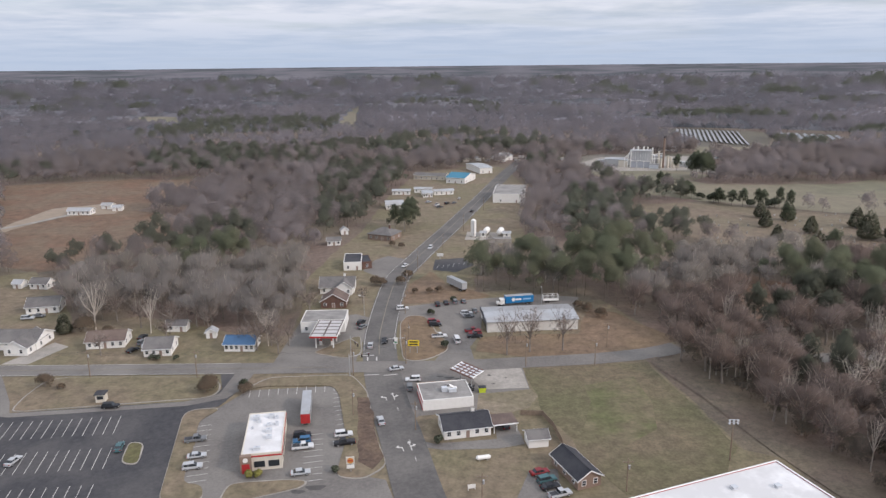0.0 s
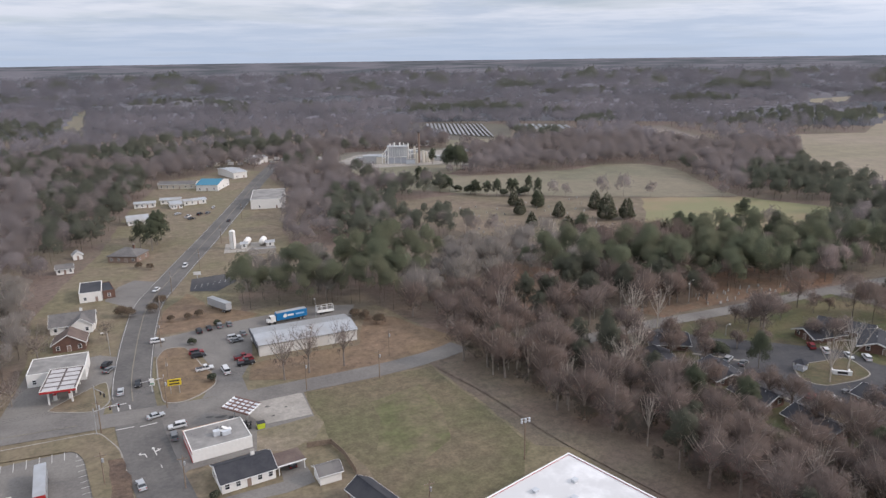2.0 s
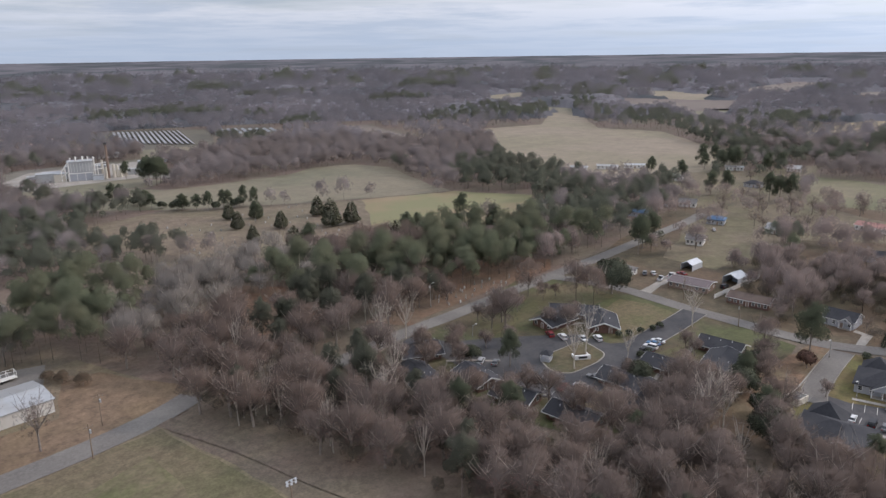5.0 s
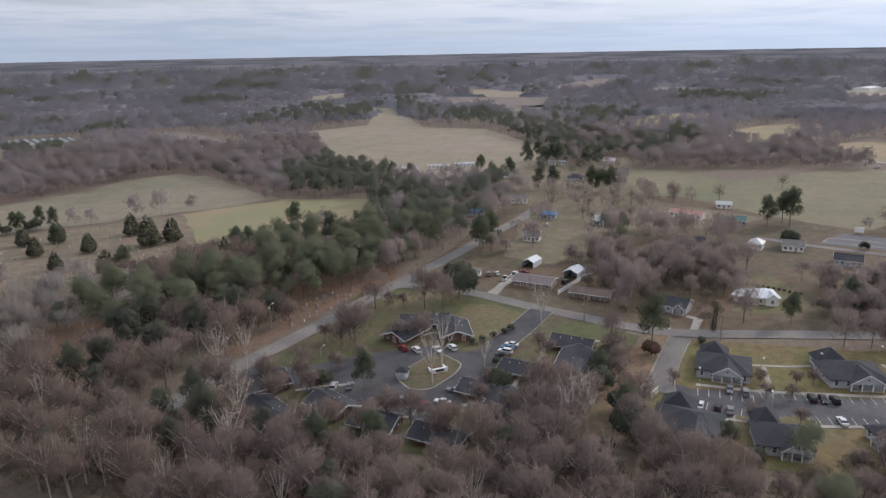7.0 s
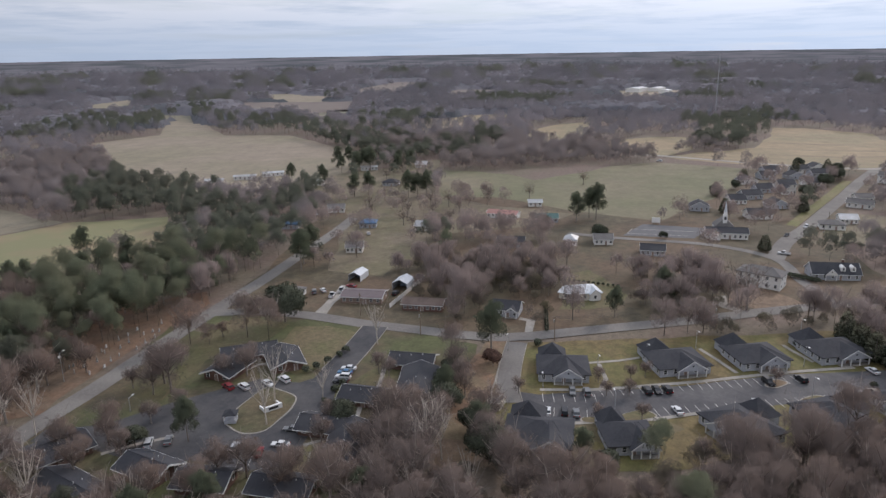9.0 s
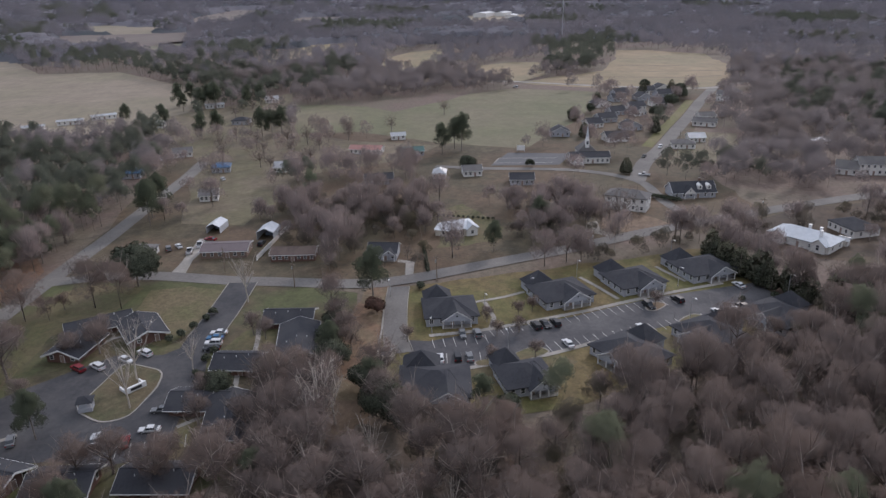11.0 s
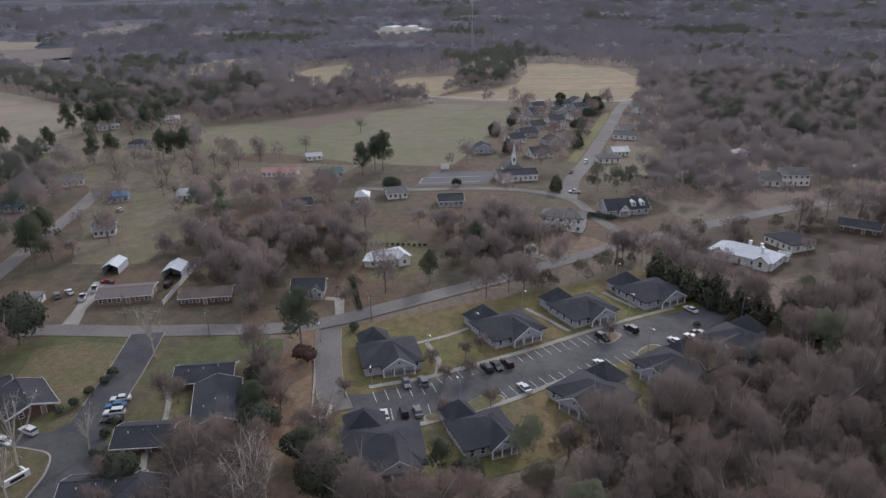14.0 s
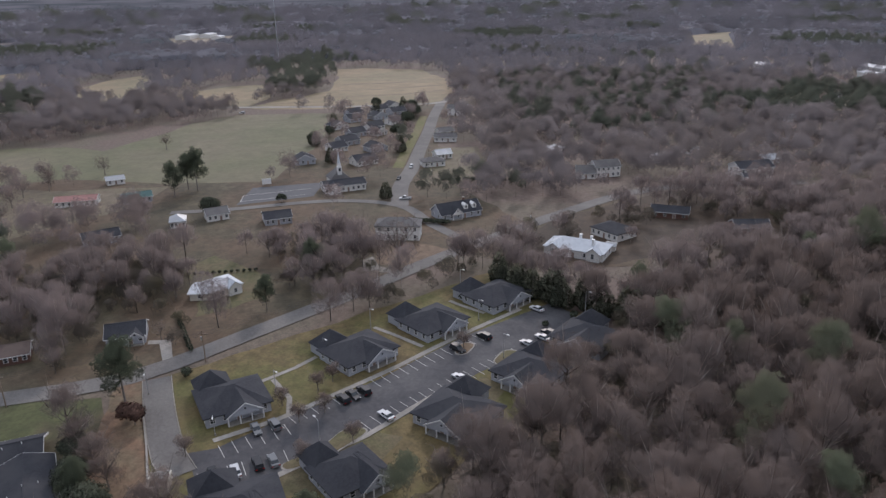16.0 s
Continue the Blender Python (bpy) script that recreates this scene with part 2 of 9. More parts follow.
TRIM = mat("white_trim", (0.80, 0.79, 0.77), (0.74, 0.73, 0.71), 2.0, rough=0.5)
RED = mat("red_paint", (0.42, 0.035, 0.035), (0.36, 0.03, 0.03), 1.0, rough=0.5)
YELLOW = mat("yellow_paint", (0.75, 0.55, 0.04), (0.68, 0.5, 0.04), 1.0, rough=0.5)
LIME = mat("lime_paint", (0.50, 0.58, 0.04), (0.42, 0.50, 0.04), 1.0, rough=0.5)
TRUCKBLUE = mat("bright_blue_paint", (0.02, 0.19, 0.42), (0.02, 0.16, 0.37), 1.0, rough=0.4)
DARKMETAL = mat("dark_metal", (0.06, 0.06, 0.065), (0.045, 0.045, 0.05), 2.0, rough=0.5, metal=0.4)
WOODPOLE = mat("weathered_pole_wood", (0.25, 0.19, 0.14), (0.19, 0.145, 0.11), 2.0, rough=0.9)
POLEGREY = mat("grey_pole_metal", (0.5, 0.5, 0.5), (0.45, 0.45, 0.45), 2.0, rough=0.5, metal=0.5)
TYRE = mat("tyre_rubber", (0.02, 0.02, 0.02), (0.025, 0.025, 0.025), 5.0, rough=0.9)
GLASS = mat("dark_window_glass", (0.03, 0.035, 0.04), (0.025, 0.03, 0.035), 0.5, rough=0.08, gloss=0.6)
STONE = mat("grey_gravestone", (0.38, 0.36, 0.34), (0.28, 0.27, 0.26), 2.0, rough=0.7, per_object=0.25)
# Pale grey base stands for sky reflected in dark panels.
PANEL = mat("sky_pale_panel", (0.26, 0.26, 0.27), (0.22, 0.22, 0.23), 0.3, rough=0.35, gloss=0.7)
CARPAINT = {k: mat(k + "_car_paint", v, tuple(x * 0.95 for x in v), 1.0, rough=0.45, gloss=0.4) for k, v in dict(
    white=(0.60, 0.60, 0.60), black=(0.015, 0.015, 0.018), silver=(0.42, 0.43, 0.44), grey=(0.16, 0.165, 0.17),
    red=(0.20, 0.02, 0.025), blue=(0.04, 0.13, 0.25), teal=(0.06, 0.13, 0.14)).items()}


# ---- mesh helpers ----
class Build:
    def __init__(self):
        self.v, self.f = [], []

    def add(self, verts, faces):
        k = len(self.v)
        self.v += verts
        self.f += [tuple(i + k for i in f) for f in faces]
        return self

    def box(self, x0, y0, z0, x1, y1, z1):
        return self.add([(x0, y0, z0), (x1, y0, z0), (x1, y1, z0), (x0, y1, z0), (x0, y0, z1), (x1, y0, z1), (x1, y1, z1), (x0, y1, z1)],
                        [(3, 2, 1, 0), (4, 5, 6, 7), (0, 1, 5, 4), (1, 2, 6, 5), (2, 3, 7, 6), (3, 0, 4, 7)])

    def rod(self, p, q, r0, r1, n=6):
        p, q = Vector(p), Vector(q)
        w = (q - p).normalized()
        a = w.cross(Vector((0, 0, 1)) if abs(w.z) < 0.9 else Vector((1, 0, 0))).normalized()
        b = w.cross(a)
        ring = [a * math.cos(6.2832 * i / n) + b * math.sin(6.2832 * i / n) for i in range(n)]
        vs = [tuple(p + d * r0) for d in ring] + [tuple(q + d * r1) for d in ring]
        fs = [(i, (i + 1) % n, n + (i + 1) % n, n + i) for i in range(n)] + [tuple(range(n, 2 * n)), tuple(range(n - 1, -1, -1))]
        return self.add(vs, fs)

    def slab(self, pts, t):
        """A flat piece over the outline pts (3D), t thick downwards."""
        n = len(pts)
        return self.add([tuple(p) for p in pts] + [(p[0], p[1], p[2] - t) for p in pts],
                        [tuple(range(n)), tuple(range(2 * n - 1, n - 1, -1))] + [(i, n + i, n + (i + 1) % n, (i + 1) % n) for i in range(n)])

    def mesh(self, name, material):
        me = bpy.data.meshes.new(name)
        me.from_pydata(self.v, [], self.f)
        me.materials.append(material)
        me.update()
        return me


def part(name, built, material, parent, label="", at=None):
    """Links a mesh as one object under a thing or a part."""
    me = built.mesh(name, material) if isinstance(built, Build) else built
    ob = new(name, me)
    ob.parent = parent
    if at is not None:
        ob.matrix_basis = at
    if label:
        ob["label"] = label
    return ob


def thing(name, label, category, m=None, group="", kind=""):
    ob = new(name)
    ob.empty_display_size = 0.5
    if m is not None:
        ob.matrix_basis = m
    return tagged(ob, label, category, group, kind)


def array_mesh(name, verts, tris, material, smooth=False, normals=None):
    me = bpy.data.meshes.new(name)
    me.vertices.add(len(verts)), me.loops.add(3 * len(tris)), me.polygons.add(len(tris))
    me.vertices.foreach_set("co", np.ascontiguousarray(verts, dtype=np.float32).ravel())
    me.loops.foreach_set("vertex_index", np.ascontiguousarray(tris, dtype=np.int32).ravel())
    me.polygons.foreach_set("loop_start", np.arange(0, 3 * len(tris), 3, dtype=np.int32))
    me.polygons.foreach_set("use_smooth", np.full(len(tris), smooth or normals is not None))
    me.materials.append(material)
    me.update(calc_edges=True)
    if normals is not None:
        me.attributes.new("custom_normal", "FLOAT_VECTOR", "POINT").data.foreach_set("vector", np.ascontiguousarray(normals, dtype=np.float32).ravel())
    return me


# ---- the lie of the land ----
def land(x, y):
    """Height of the ground: level near by, rising slightly to far low hills."""
    r = np.hypot(x, y)
    k = np.clip((r - 2400) / 2500, 0, 1)
    return 60 * k ** 1.5


def inside(px, py, poly):
    p = np.array(poly, float)
    q = np.roll(p, -1, axis=0)
    c = np.zeros(np.shape(px), bool)
    for (x0, y0), (x1, y1) in zip(p, q):
        if y0 != y1:
            c ^= ((y0 > py) != (y1 > py)) & (px < (x1 - x0) * (py - y0) / (y1 - y0) + x0)
    return c


def near_line(px, py, line, d):
    c = np.zeros(np.shape(px), bool)
    for (x0, y0), (x1, y1) in zip(line[:-1], line[1:]):
        ux, uy = x1 - x0, y1 - y0
        k = np.clip(((px - x0) * ux + (py - y0) * uy) / (ux * ux + uy * uy + 1e-9), 0, 1)
        c |= np.hypot(px - x0 - k * ux, py - y0 - k * uy) < d
    return c


radii = [0.0] + [30 * 1.17 ** i for i in range(33)]
radii = [r for r in radii if r < 4900] + [4900.0]
ring_n = 96
gv, gf = [(0.0, 0.0, 0.0)], []
for r in radii[1:]:
    for i in range(ring_n):
        a = 6.283185 * i / ring_n
        gv.append((r * math.cos(a), r * math.sin(a), float(land(r, 0.0))))
for i in range(ring_n):
    gf.append((0, 1 + i, 1 + (i + 1) % ring_n))
for k in range(len(radii) - 2):
    for i in range(ring_n):
        a, b = 1 + k * ring_n + i, 1 + k * ring_n + (i + 1) % ring_n
        gf.append((a, a + ring_n, b + ring_n, b))
ground_mesh = bpy.data.meshes.new("ground")
ground_mesh.from_pydata(gv, [], gf)
ground_mesh.materials.append(LITTER)
tagged(new("ground", ground_mesh), "brown leaf litter and rough winter grass", "ground", kind="structure")


def sheet(name, poly, material, z, label, category, soften=0.0):
    """Level patch of ground with an uneven edge."""
    pts = []
    for (x0, y0), (x1, y1) in zip(poly, poly[1:] + poly[:1]):
        d = math.hypot(x1 - x0, y1 - y0)
        k = max(1, int(d / max(3.0, soften * 3))) if soften else 1
        for i in range(k):
            x, y = x0 + (x1 - x0) * i / k, y0 + (y1 - y0) * i / k
            if soften:
                n3 = noise.noise_vector(Vector((x, y, 0)) / (soften * 5))
                x, y = x + n3[0] * soften, y + n3[1] * soften
            pts.append((x, y))
    bm = bmesh.new()
    f = bm.faces.new([bm.verts.new((x, y, float(land(x, y)) + z)) for x, y in pts])
    if f.normal.z < 0:
        f.normal_flip()
    bmesh.ops.triangulate(bm, faces=bm.faces[:])
    bm.normal_update()
    for f in bm.faces:
        if f.normal.z < 0:
            f.normal_flip()
    me = bpy.data.meshes.new(name)
    bm.to_mesh(me)
    bm.free()
    me.materials.append(material)
    return tagged(new(name, me), label, category, kind="structure")


def smooth_line(line, step=6.0):
    """Catmull-Rom through the points of a line."""
    p = [Vector((*a, 0)) for a in line]
    p = [2 * p[0] - p[1]] + p + [2 * p[-1] - p[-2]]
    out = []
    for i in range(1, len(p) - 2):
        k = max(1, int((p[i + 1] - p[i]).length / step))
        for j in range(k):
            t = j / k
            out.append(0.5 * (2 * p[i] + (p[i + 1] - p[i - 1]) * t + (2 * p[i - 1] - 5 * p[i] + 4 * p[i + 1] - p[i + 2]) * t * t
                              + (3 * p[i] - p[i - 1] - 3 * p[i + 1] + p[i + 2]) * t ** 3))
    return out + [p[-2]]


def offset_line(pts, d):
    out = []
    for i, p in enumerate(pts):
        w = (pts[min(i + 1, len(pts) - 1)] - pts[max(i - 1, 0)]).normalized()
        out.append(p + Vector((-w.y, w.x, 0)) * d)
    return out


def ribbon(name, line, width, material, z, label, category, kind="structure", parent=None, thick=0.0):
    pts = smooth_line(line) if not isinstance(line[0], Vector) else line
    a, b = offset_line(pts, width / 2), offset_line(pts, -width / 2)
    bld = Build()
    n = len(pts)
    bld.v = [(p.x, p.y, z) for p in a] + [(p.x, p.y, z) for p in b]
    bld.f = [(i, n + i, n + i + 1, i + 1) for i in range(n - 1)]
    if thick:
        bld.v += [(p.x, p.y, z - thick) for p in a] + [(p.x, p.y, z - thick) for p in b]
        bld.f += [(i, i + 1, 2 * n + i + 1, 2 * n + i) for i in range(n - 1)] + [(n + i + 1, n + i, 3 * n + i, 3 * n + i + 1) for i in range(n - 1)]
    me = bld.mesh(name, material)
    ob = new(name, me)
    if parent:
        ob.parent = parent
        return ob
    return tagged(ob, label, category, kind=kind)


# ---- plan: fields, clearings and roads ----
PASTURE_FIELD = [(131, 606), (186, 591), (210, 555), (251, 548), (309, 547), (342, 563), (378, 552), (389, 517), (355, 427), (351, 399), (289, 422), (240, 446), (181, 484), (142, 523)]
STUBBLE_FIELD = [(287, 420), (349, 397), (376, 347), (310, 298), (268, 306), (244, 302), (216, 312)]
CEMETERY = [(131, 475), (180, 482), (238, 444), (287, 420), (236, 339), (255, 332), (217, 314), (184, 316), (167, 342), (138, 377), (115, 433)]
TAN_FIELD = [(677, 675), (761, 652), (879, 735), (941, 770), (891, 678), (772, 572), (786, 487), (707, 401), (636, 327), (497, 298), (460, 313), (438, 358), (460, 442), (523, 521)]
PALE_FIELD = [(1030, 866), (1017, 794), (894, 697), (950, 776), (886, 741)]
FAR_FIELD_A = [(1195, 1162), (1322, 1156), (1056, 930), (972, 947)]
FAR_FIELD_B = [(1579, 1013), (1581, 901), (1261, 644), (1196, 635), (1448, 948)]
OLIVE_FIELD = [(1040, 626), (1178, 628), (1222, 610), (1097, 553), (1016, 538), (985, 570)]
TAN_FIELD_B = [(870, 372), (933, 360), (1075, 352), (1100, 300), (1088, 278), (1032, 288), (930, 305), (862, 330), (832, 350)]
TAN_FIELD_C = [(893, 216), (959, 194), (991, 158), (877, 150), (770, 152), (735, 168), (745, 186), (803, 206)]
GREEN_FIELD = [(577, 239), (575, 205), (566, 178), (546, 156), (577, 131), (626, 104), (650, 70), (640, 30), (630, -8), (580, 6), (527, 24), (472, 36), (440, 46), (432, 72), (431, 93), (449, 118), (474, 160), (472, 205)]
STRAW_FIELD = [(952, -59), (949, -96), (900, -152), (850, -148), (805, -150), (704, -125), (640, -88), (640, -50), (656, 6), (672, 52), (685, 64), (719, 33), (737, 6), (760, -18), (847, -42)]
STRAW_FIELD_B = [(745, 146), (807, 111), (838, 69), (838, 34), (742, 37), (688, 62), (706, 84), (735, 118)]
SCRUB_FIELD = [(-362, 578), (-321, 589), (-267, 606), (-213, 603), (-179, 578), (-201, 519), (-206, 473), (-158, 436), (-157, 381), (-170, 337), (-192, 326), (-217, 336)]
FARMYARD = [(-268, 420), (-268, 480), (-234, 499), (-218, 482), (-216, 463), (-250, 452), (-259, 406)]
FAR_FIELD_C = [(-536, 1140), (-405, 1123), (-497, 1355), (-572, 1380)]
FAR_CUT = [(-143, 1002), (-172, 1210), (-199, 1638), (-180, 1635), (-118, 999)]
FAR_FIELD_D = [(1422, 201), (1737, 112), (1362, 26), (1359, 92)]
FAR_FIELD_E = [(1246, -761), (1294, -905), (935, -626), (958, -569)]
SCHOOL_FIELD = [(612, -438), (629, -554), (573, -492), (587, -418)]
RED_FIELD = [(551, 847), (611, 837), (532, 603), (506, 583), (480, 663)]
TOWN_WEST = [(100, 104), (0, 80), (-160, 100), (-180, 200), (-207, 319), (-196, 328), (-154, 277), (-139, 251), (-120, 263), (-98, 256), (-79, 244), (-55, 243), (-58, 274), (-62, 314), (-55, 365), (-47, 403), (-39, 521), (-21, 631), (9, 646), (37, 682), (60, 643), (65, 515), (47, 421), (46, 361), (15, 330), (13, 287), (28, 290), (46, 271), (64, 278), (73, 251), (81, 229), (67, 215), (75, 159), (83, 155), (87, 139)]
TOWN_BRICK = [(241, 226), (157, 171), (158, 135), (165, 126), (185, 131), (197, 124), (217, 116), (238, 120), (245, 165)]
TOWN_BRICK_B = [(149, 215), (137, 213), (123, 186), (129, 166), (142, 135), (156, 127), (213, 157), (225, 230)]
STRIP = [(211, 121), (224, 108), (177, 103), (159, 105), (159, 113)]
TOWN_PORCH = [(240, 112), (280, 3), (265, -2), (248, -3), (240, -11), (214, 9), (192, 36), (176, 61), (174, 78), (175, 96), (186, 104)]
TOWN_NORTH = [(241, 226), (293, 231), (380, 253), (496, 278), (578, 252), (469, 205), (477, 165), (446, 114), (432, 63), (528, 22), (627, 4), (646, -106), (425, -18), (322, -29), (345, -92), (266, -51), (280, -8), (302, 5), (279, 49), (248, 104), (245, 165)]
TOWN_EAST = [(301, -7), (329, -49), (346, -116), (316, -208), (240, -124), (274, -78), (272, -20)]
MAIN_ROAD = [(3, 100), (-1, 121), (-6.2, 143), (-11, 165.7), (-16.1, 188), (-20.5, 213.9), (-22.7, 235.8), (-22.9, 258.9), (-22.4, 282.8), (-20.5, 311),
             (-13.8, 339.5), (-5.8, 370.8), (5.5, 413.8), (21.9, 478.9), (38.1, 545.8), (51.5, 601.2), (75, 690)]
CROSS_STREET = [(-260, 212.5), (-143, 212), (-79.4, 212), (-52, 212), (-20, 212.4), (-8.3, 212.3), (11.8, 213.2), (26.6, 214.7), (49.1, 216.9), (68.9, 221.2), (80, 226)]
GRAVEL_LANE = [(68, 217), (77, 190), (84, 160), (98, 120)]
ELM_STREET = [(240, 224), (246, 207), (247.3, 188.6), (244.8, 164.1), (244.3, 146.9), (243.7, 127.4), (244.8, 113.7), (248.7, 103.9), (258.1, 86.8),
              (268.1, 68.4), (278.9, 48.6), (292.3, 26.8), (305.2, 3.3), (318, -22), (332, -51), (347, -88), (350, -122), (335, -180)]
OAK_LANE = [(120, 215), (153.5, 219.1), (176.9, 219.8), (206, 222), (240, 224), (261.7, 225), (285, 226), (317, 228.5), (367.9, 232), (400, 236)]
CHURCH_STREET = [(366.7, 12.9), (399.1, 4), (433, -11), (476.6, -27.9), (530, -49), (585.2, -69.5), (647.5, -95)]
CHURCH_LANE = [(309.7, 0), (335, 7), (366.7, 12.9), (385, 40), (388, 85), (392, 110)]
FIELD_ROAD = [(700, 90), (686.8, 56.5), (666, 5), (657, -22.8), (650, -60), (647.4, -92.5), (672, -120), (700, -170)]
FARM_LANE = [(-330, 330), (-290, 400), (-262, 425), (-240, 470)]
ENTRY_DRIVE = [(243, 158.6), (233, 157.8), (222, 157), (206, 156.5), (196, 156), (186, 153), (172, 152), (160, 154)]
PORCH_DRIVE = [(242, 107.5), (225, 106), (207, 103.3), (200, 101)]
ROADS = [(MAIN_ROAD, 11.5), (CROSS_STREET, 8.5), (GRAVEL_LANE, 5), (ELM_STREET, 7), (OAK_LANE, 7), (CHURCH_STREET, 8), (CHURCH_LANE, 5),
         (FIELD_ROAD, 7), (FARM_LANE, 5), (ENTRY_DRIVE, 9), (PORCH_DRIVE, 6.5)]

sheet("ground_pasture", PASTURE_FIELD, PASTURE, 0.05, "pale green winter pasture", "field", 3)
sheet("ground_stubble", STUBBLE_FIELD, mat("orange_stubble", (0.27, 0.20, 0.125), (0.23, 0.185, 0.11), 0.05, c=(0.20, 0.19, 0.10), broad=0.015), 0.06, "tan and orange stubble field", "field", 3)
sheet("ground_cemetery", CEMETERY, mat("cemetery_grass", (0.190, 0.146, 0.104), (0.145, 0.112, 0.080), 0.1, c=(0.16, 0.132, 0.088), broad=0.03, grain=0.22), 0.07, "dry brown cemetery lawn", "lawn", 3)
sheet("ground_tan_field", TAN_FIELD, TAN, 0.05, "wide tan crop field in winter", "field", 4)
sheet("ground_pale_field", PALE_FIELD, PASTURE, 0.07, "pale green field corner", "field", 4)
for n_, p_, m_ in (("ground_far_field", FAR_FIELD_A, TAN), ("ground_far_field", FAR_FIELD_B, TAN), ("ground_olive_field", OLIVE_FIELD, PASTURE),
                   ("ground_tan_field", TAN_FIELD_B, STRAW), ("ground_tan_field", TAN_FIELD_C, STRAW), ("ground_far_field", FAR_FIELD_C, PASTURE),
                   ("ground_cutting", FAR_CUT, PASTURE), ("ground_far_field", FAR_FIELD_D, TAN), ("ground_far_field", FAR_FIELD_E, STRAW),
                   ("ground_school_field", SCHOOL_FIELD, PASTURE), ("ground_red_field", RED_FIELD, REDFAR)):
    sheet(n_, p_, m_, 0.08, "distant open winter field", "field", 5)
REMOTE_FIELDS = [[(1159, 1163), (1355, 1197), (1340, 1165), (1196, 1056)],
                 [(1218, 1781), (1328, 1805), (1297, 1706), (1164, 1626)],
                 [(1417, 932), (1567, 960), (1504, 763), (1413, 713), (1364, 788)],
                 [(1155, 800), (1312, 880), (1320, 739), (1352, 653), (1139, 559), (1058, 613), (1049, 703)],
                 [(1001, 583), (1131, 598), (1160, 579), (990, 504), (936, 540)],
                 [(1662, 230), (1763, 122), (1753, 21), (1557, 33), (1588, 190)],
                 [(1818, 853), (2240, 888), (2164, 731), (1892, 693), (1521, 646), (1454, 693)],
                 [(1537, 536), (1789, 569), (1775, 453), (1536, 411), (1418, 462)]]
for k, p_ in enumerate(REMOTE_FIELDS):
    sheet("ground_remote_field", p_, (TAN, TAN, TAN, REDFAR, PASTURE, TAN, REDFAR, REDFAR)[k], 0.16, "remote open winter field between woods", "field", 6)
sheet("ground_green_field", GREEN_FIELD, mat("winter_grain", (0.155, 0.148, 0.082), (0.13, 0.128, 0.07), 0.05, c=(0.18, 0.155, 0.10), broad=0.008, grain=0.12), 0.08, "green grain field behind the houses", "field", 4)
sheet("ground_straw_field", STRAW_FIELD, STRAW, 0.09, "straw coloured field with mown lines", "field", 4)
sheet("ground_straw_field", STRAW_FIELD_B, STRAW, 0.08, "straw coloured field", "field", 4)
sheet("ground_scrub", SCRUB_FIELD, REDSOIL, 0.06, "red-brown broom sedge clearing", "field", 5)
sheet("ground_farmyard", FARMYARD, mat("packed_dirt", (0.30, 0.24, 0.18), (0.25, 0.20, 0.15), 0.2), 0.10, "packed pale dirt farmyard", "yard", 3)
sheet("ground_town_west", TOWN_WEST, LAWN, 0.10, "mixed winter grass round the shops", "lawn", 2)
# Some tree shade is put into this lawn's base colour.
HOMELAWN = mat("apartment_lawn", (0.118, 0.089, 0.053), (0.076, 0.063, 0.038), 0.13, c=(0.086, 0.091, 0.038), broad=0.04, bump=0.05, grain=0.22)
sheet("ground_brick_homes", TOWN_BRICK, HOMELAWN, 0.10, "winter lawn round the brick apartments", "lawn", 2)
sheet("ground_brick_homes", TOWN_BRICK_B, HOMELAWN, 0.11, "winter lawn round the brick apartments", "lawn", 2)
sheet("ground_pine_straw", [(160, 224), (205, 228), (250, 231), (262, 240), (240, 262), (205, 262), (170, 252), (150, 236)], mat("pine_straw", (0.20, 0.115, 0.07), (0.15, 0.09, 0.06), 0.2, c=(0.16, 0.115, 0.08), broad=0.04, grain=0.22), 0.09, "reddish pine straw among gravestones", "ground", 3)
sheet("ground_pine_straw", [(136, 312), (156, 289), (143, 259), (117, 236), (103, 249), (110, 280)], bpy.data.materials["pine_straw"], 0.08, "reddish pine straw in a gap of the wood", "ground", 3)
sheet("ground_strip", STRIP, BARELAWN, 0.12, "bare brown strip between two estates", "lawn", 3)
sheet("ground_porch_homes", TOWN_PORCH, mat("ochre_lawn", (0.166, 0.123, 0.053), (0.118, 0.089, 0.042), 0.18, c=(0.122, 0.112, 0.040), broad=0.05, grain=0.22), 0.11, "yellowing lawn round the grey cottages", "lawn", 2)
sheet("ground_town_north", TOWN_NORTH, mat("yard_grass", (0.107, 0.087, 0.053), (0.074, 0.061, 0.038), 0.12, c=(0.118, 0.081, 0.051), broad=0.025, grain=0.22), 0.10, "rough winter yards", "lawn", 3)
# The litter is darkened: shade of the trees is put into its brown.
sheet("ground_town_east", TOWN_EAST, mat("shaded_yard_litter", (0.070, 0.051, 0.036), (0.051, 0.039, 0.028), 0.12, c=(0.078, 0.054, 0.035), broad=0.03, grain=0.22), 0.12, "leaf-strewn winter yards with tree shade in their colour", "lawn", 3)
sheet("ground_play_field", [(26, 210), (66, 214), (74, 160), (60, 140), (40, 140), (28, 178)], mat("mown_field", (0.156, 0.122, 0.078), (0.123, 0.101, 0.064), 0.2, c=(0.118, 0.108, 0.058), broad=0.03, grain=0.22), 0.14, "open mown field with green patches", "lawn", 2)
sheet("ground_store_lawn", [(10.5, 225), (13, 237), (48, 240), (57, 267), (66, 262), (82, 233), (70, 225), (30, 218.5)], BARELAWN, 0.14, "brown lawn in front of the warehouse", "lawn", 1.5)
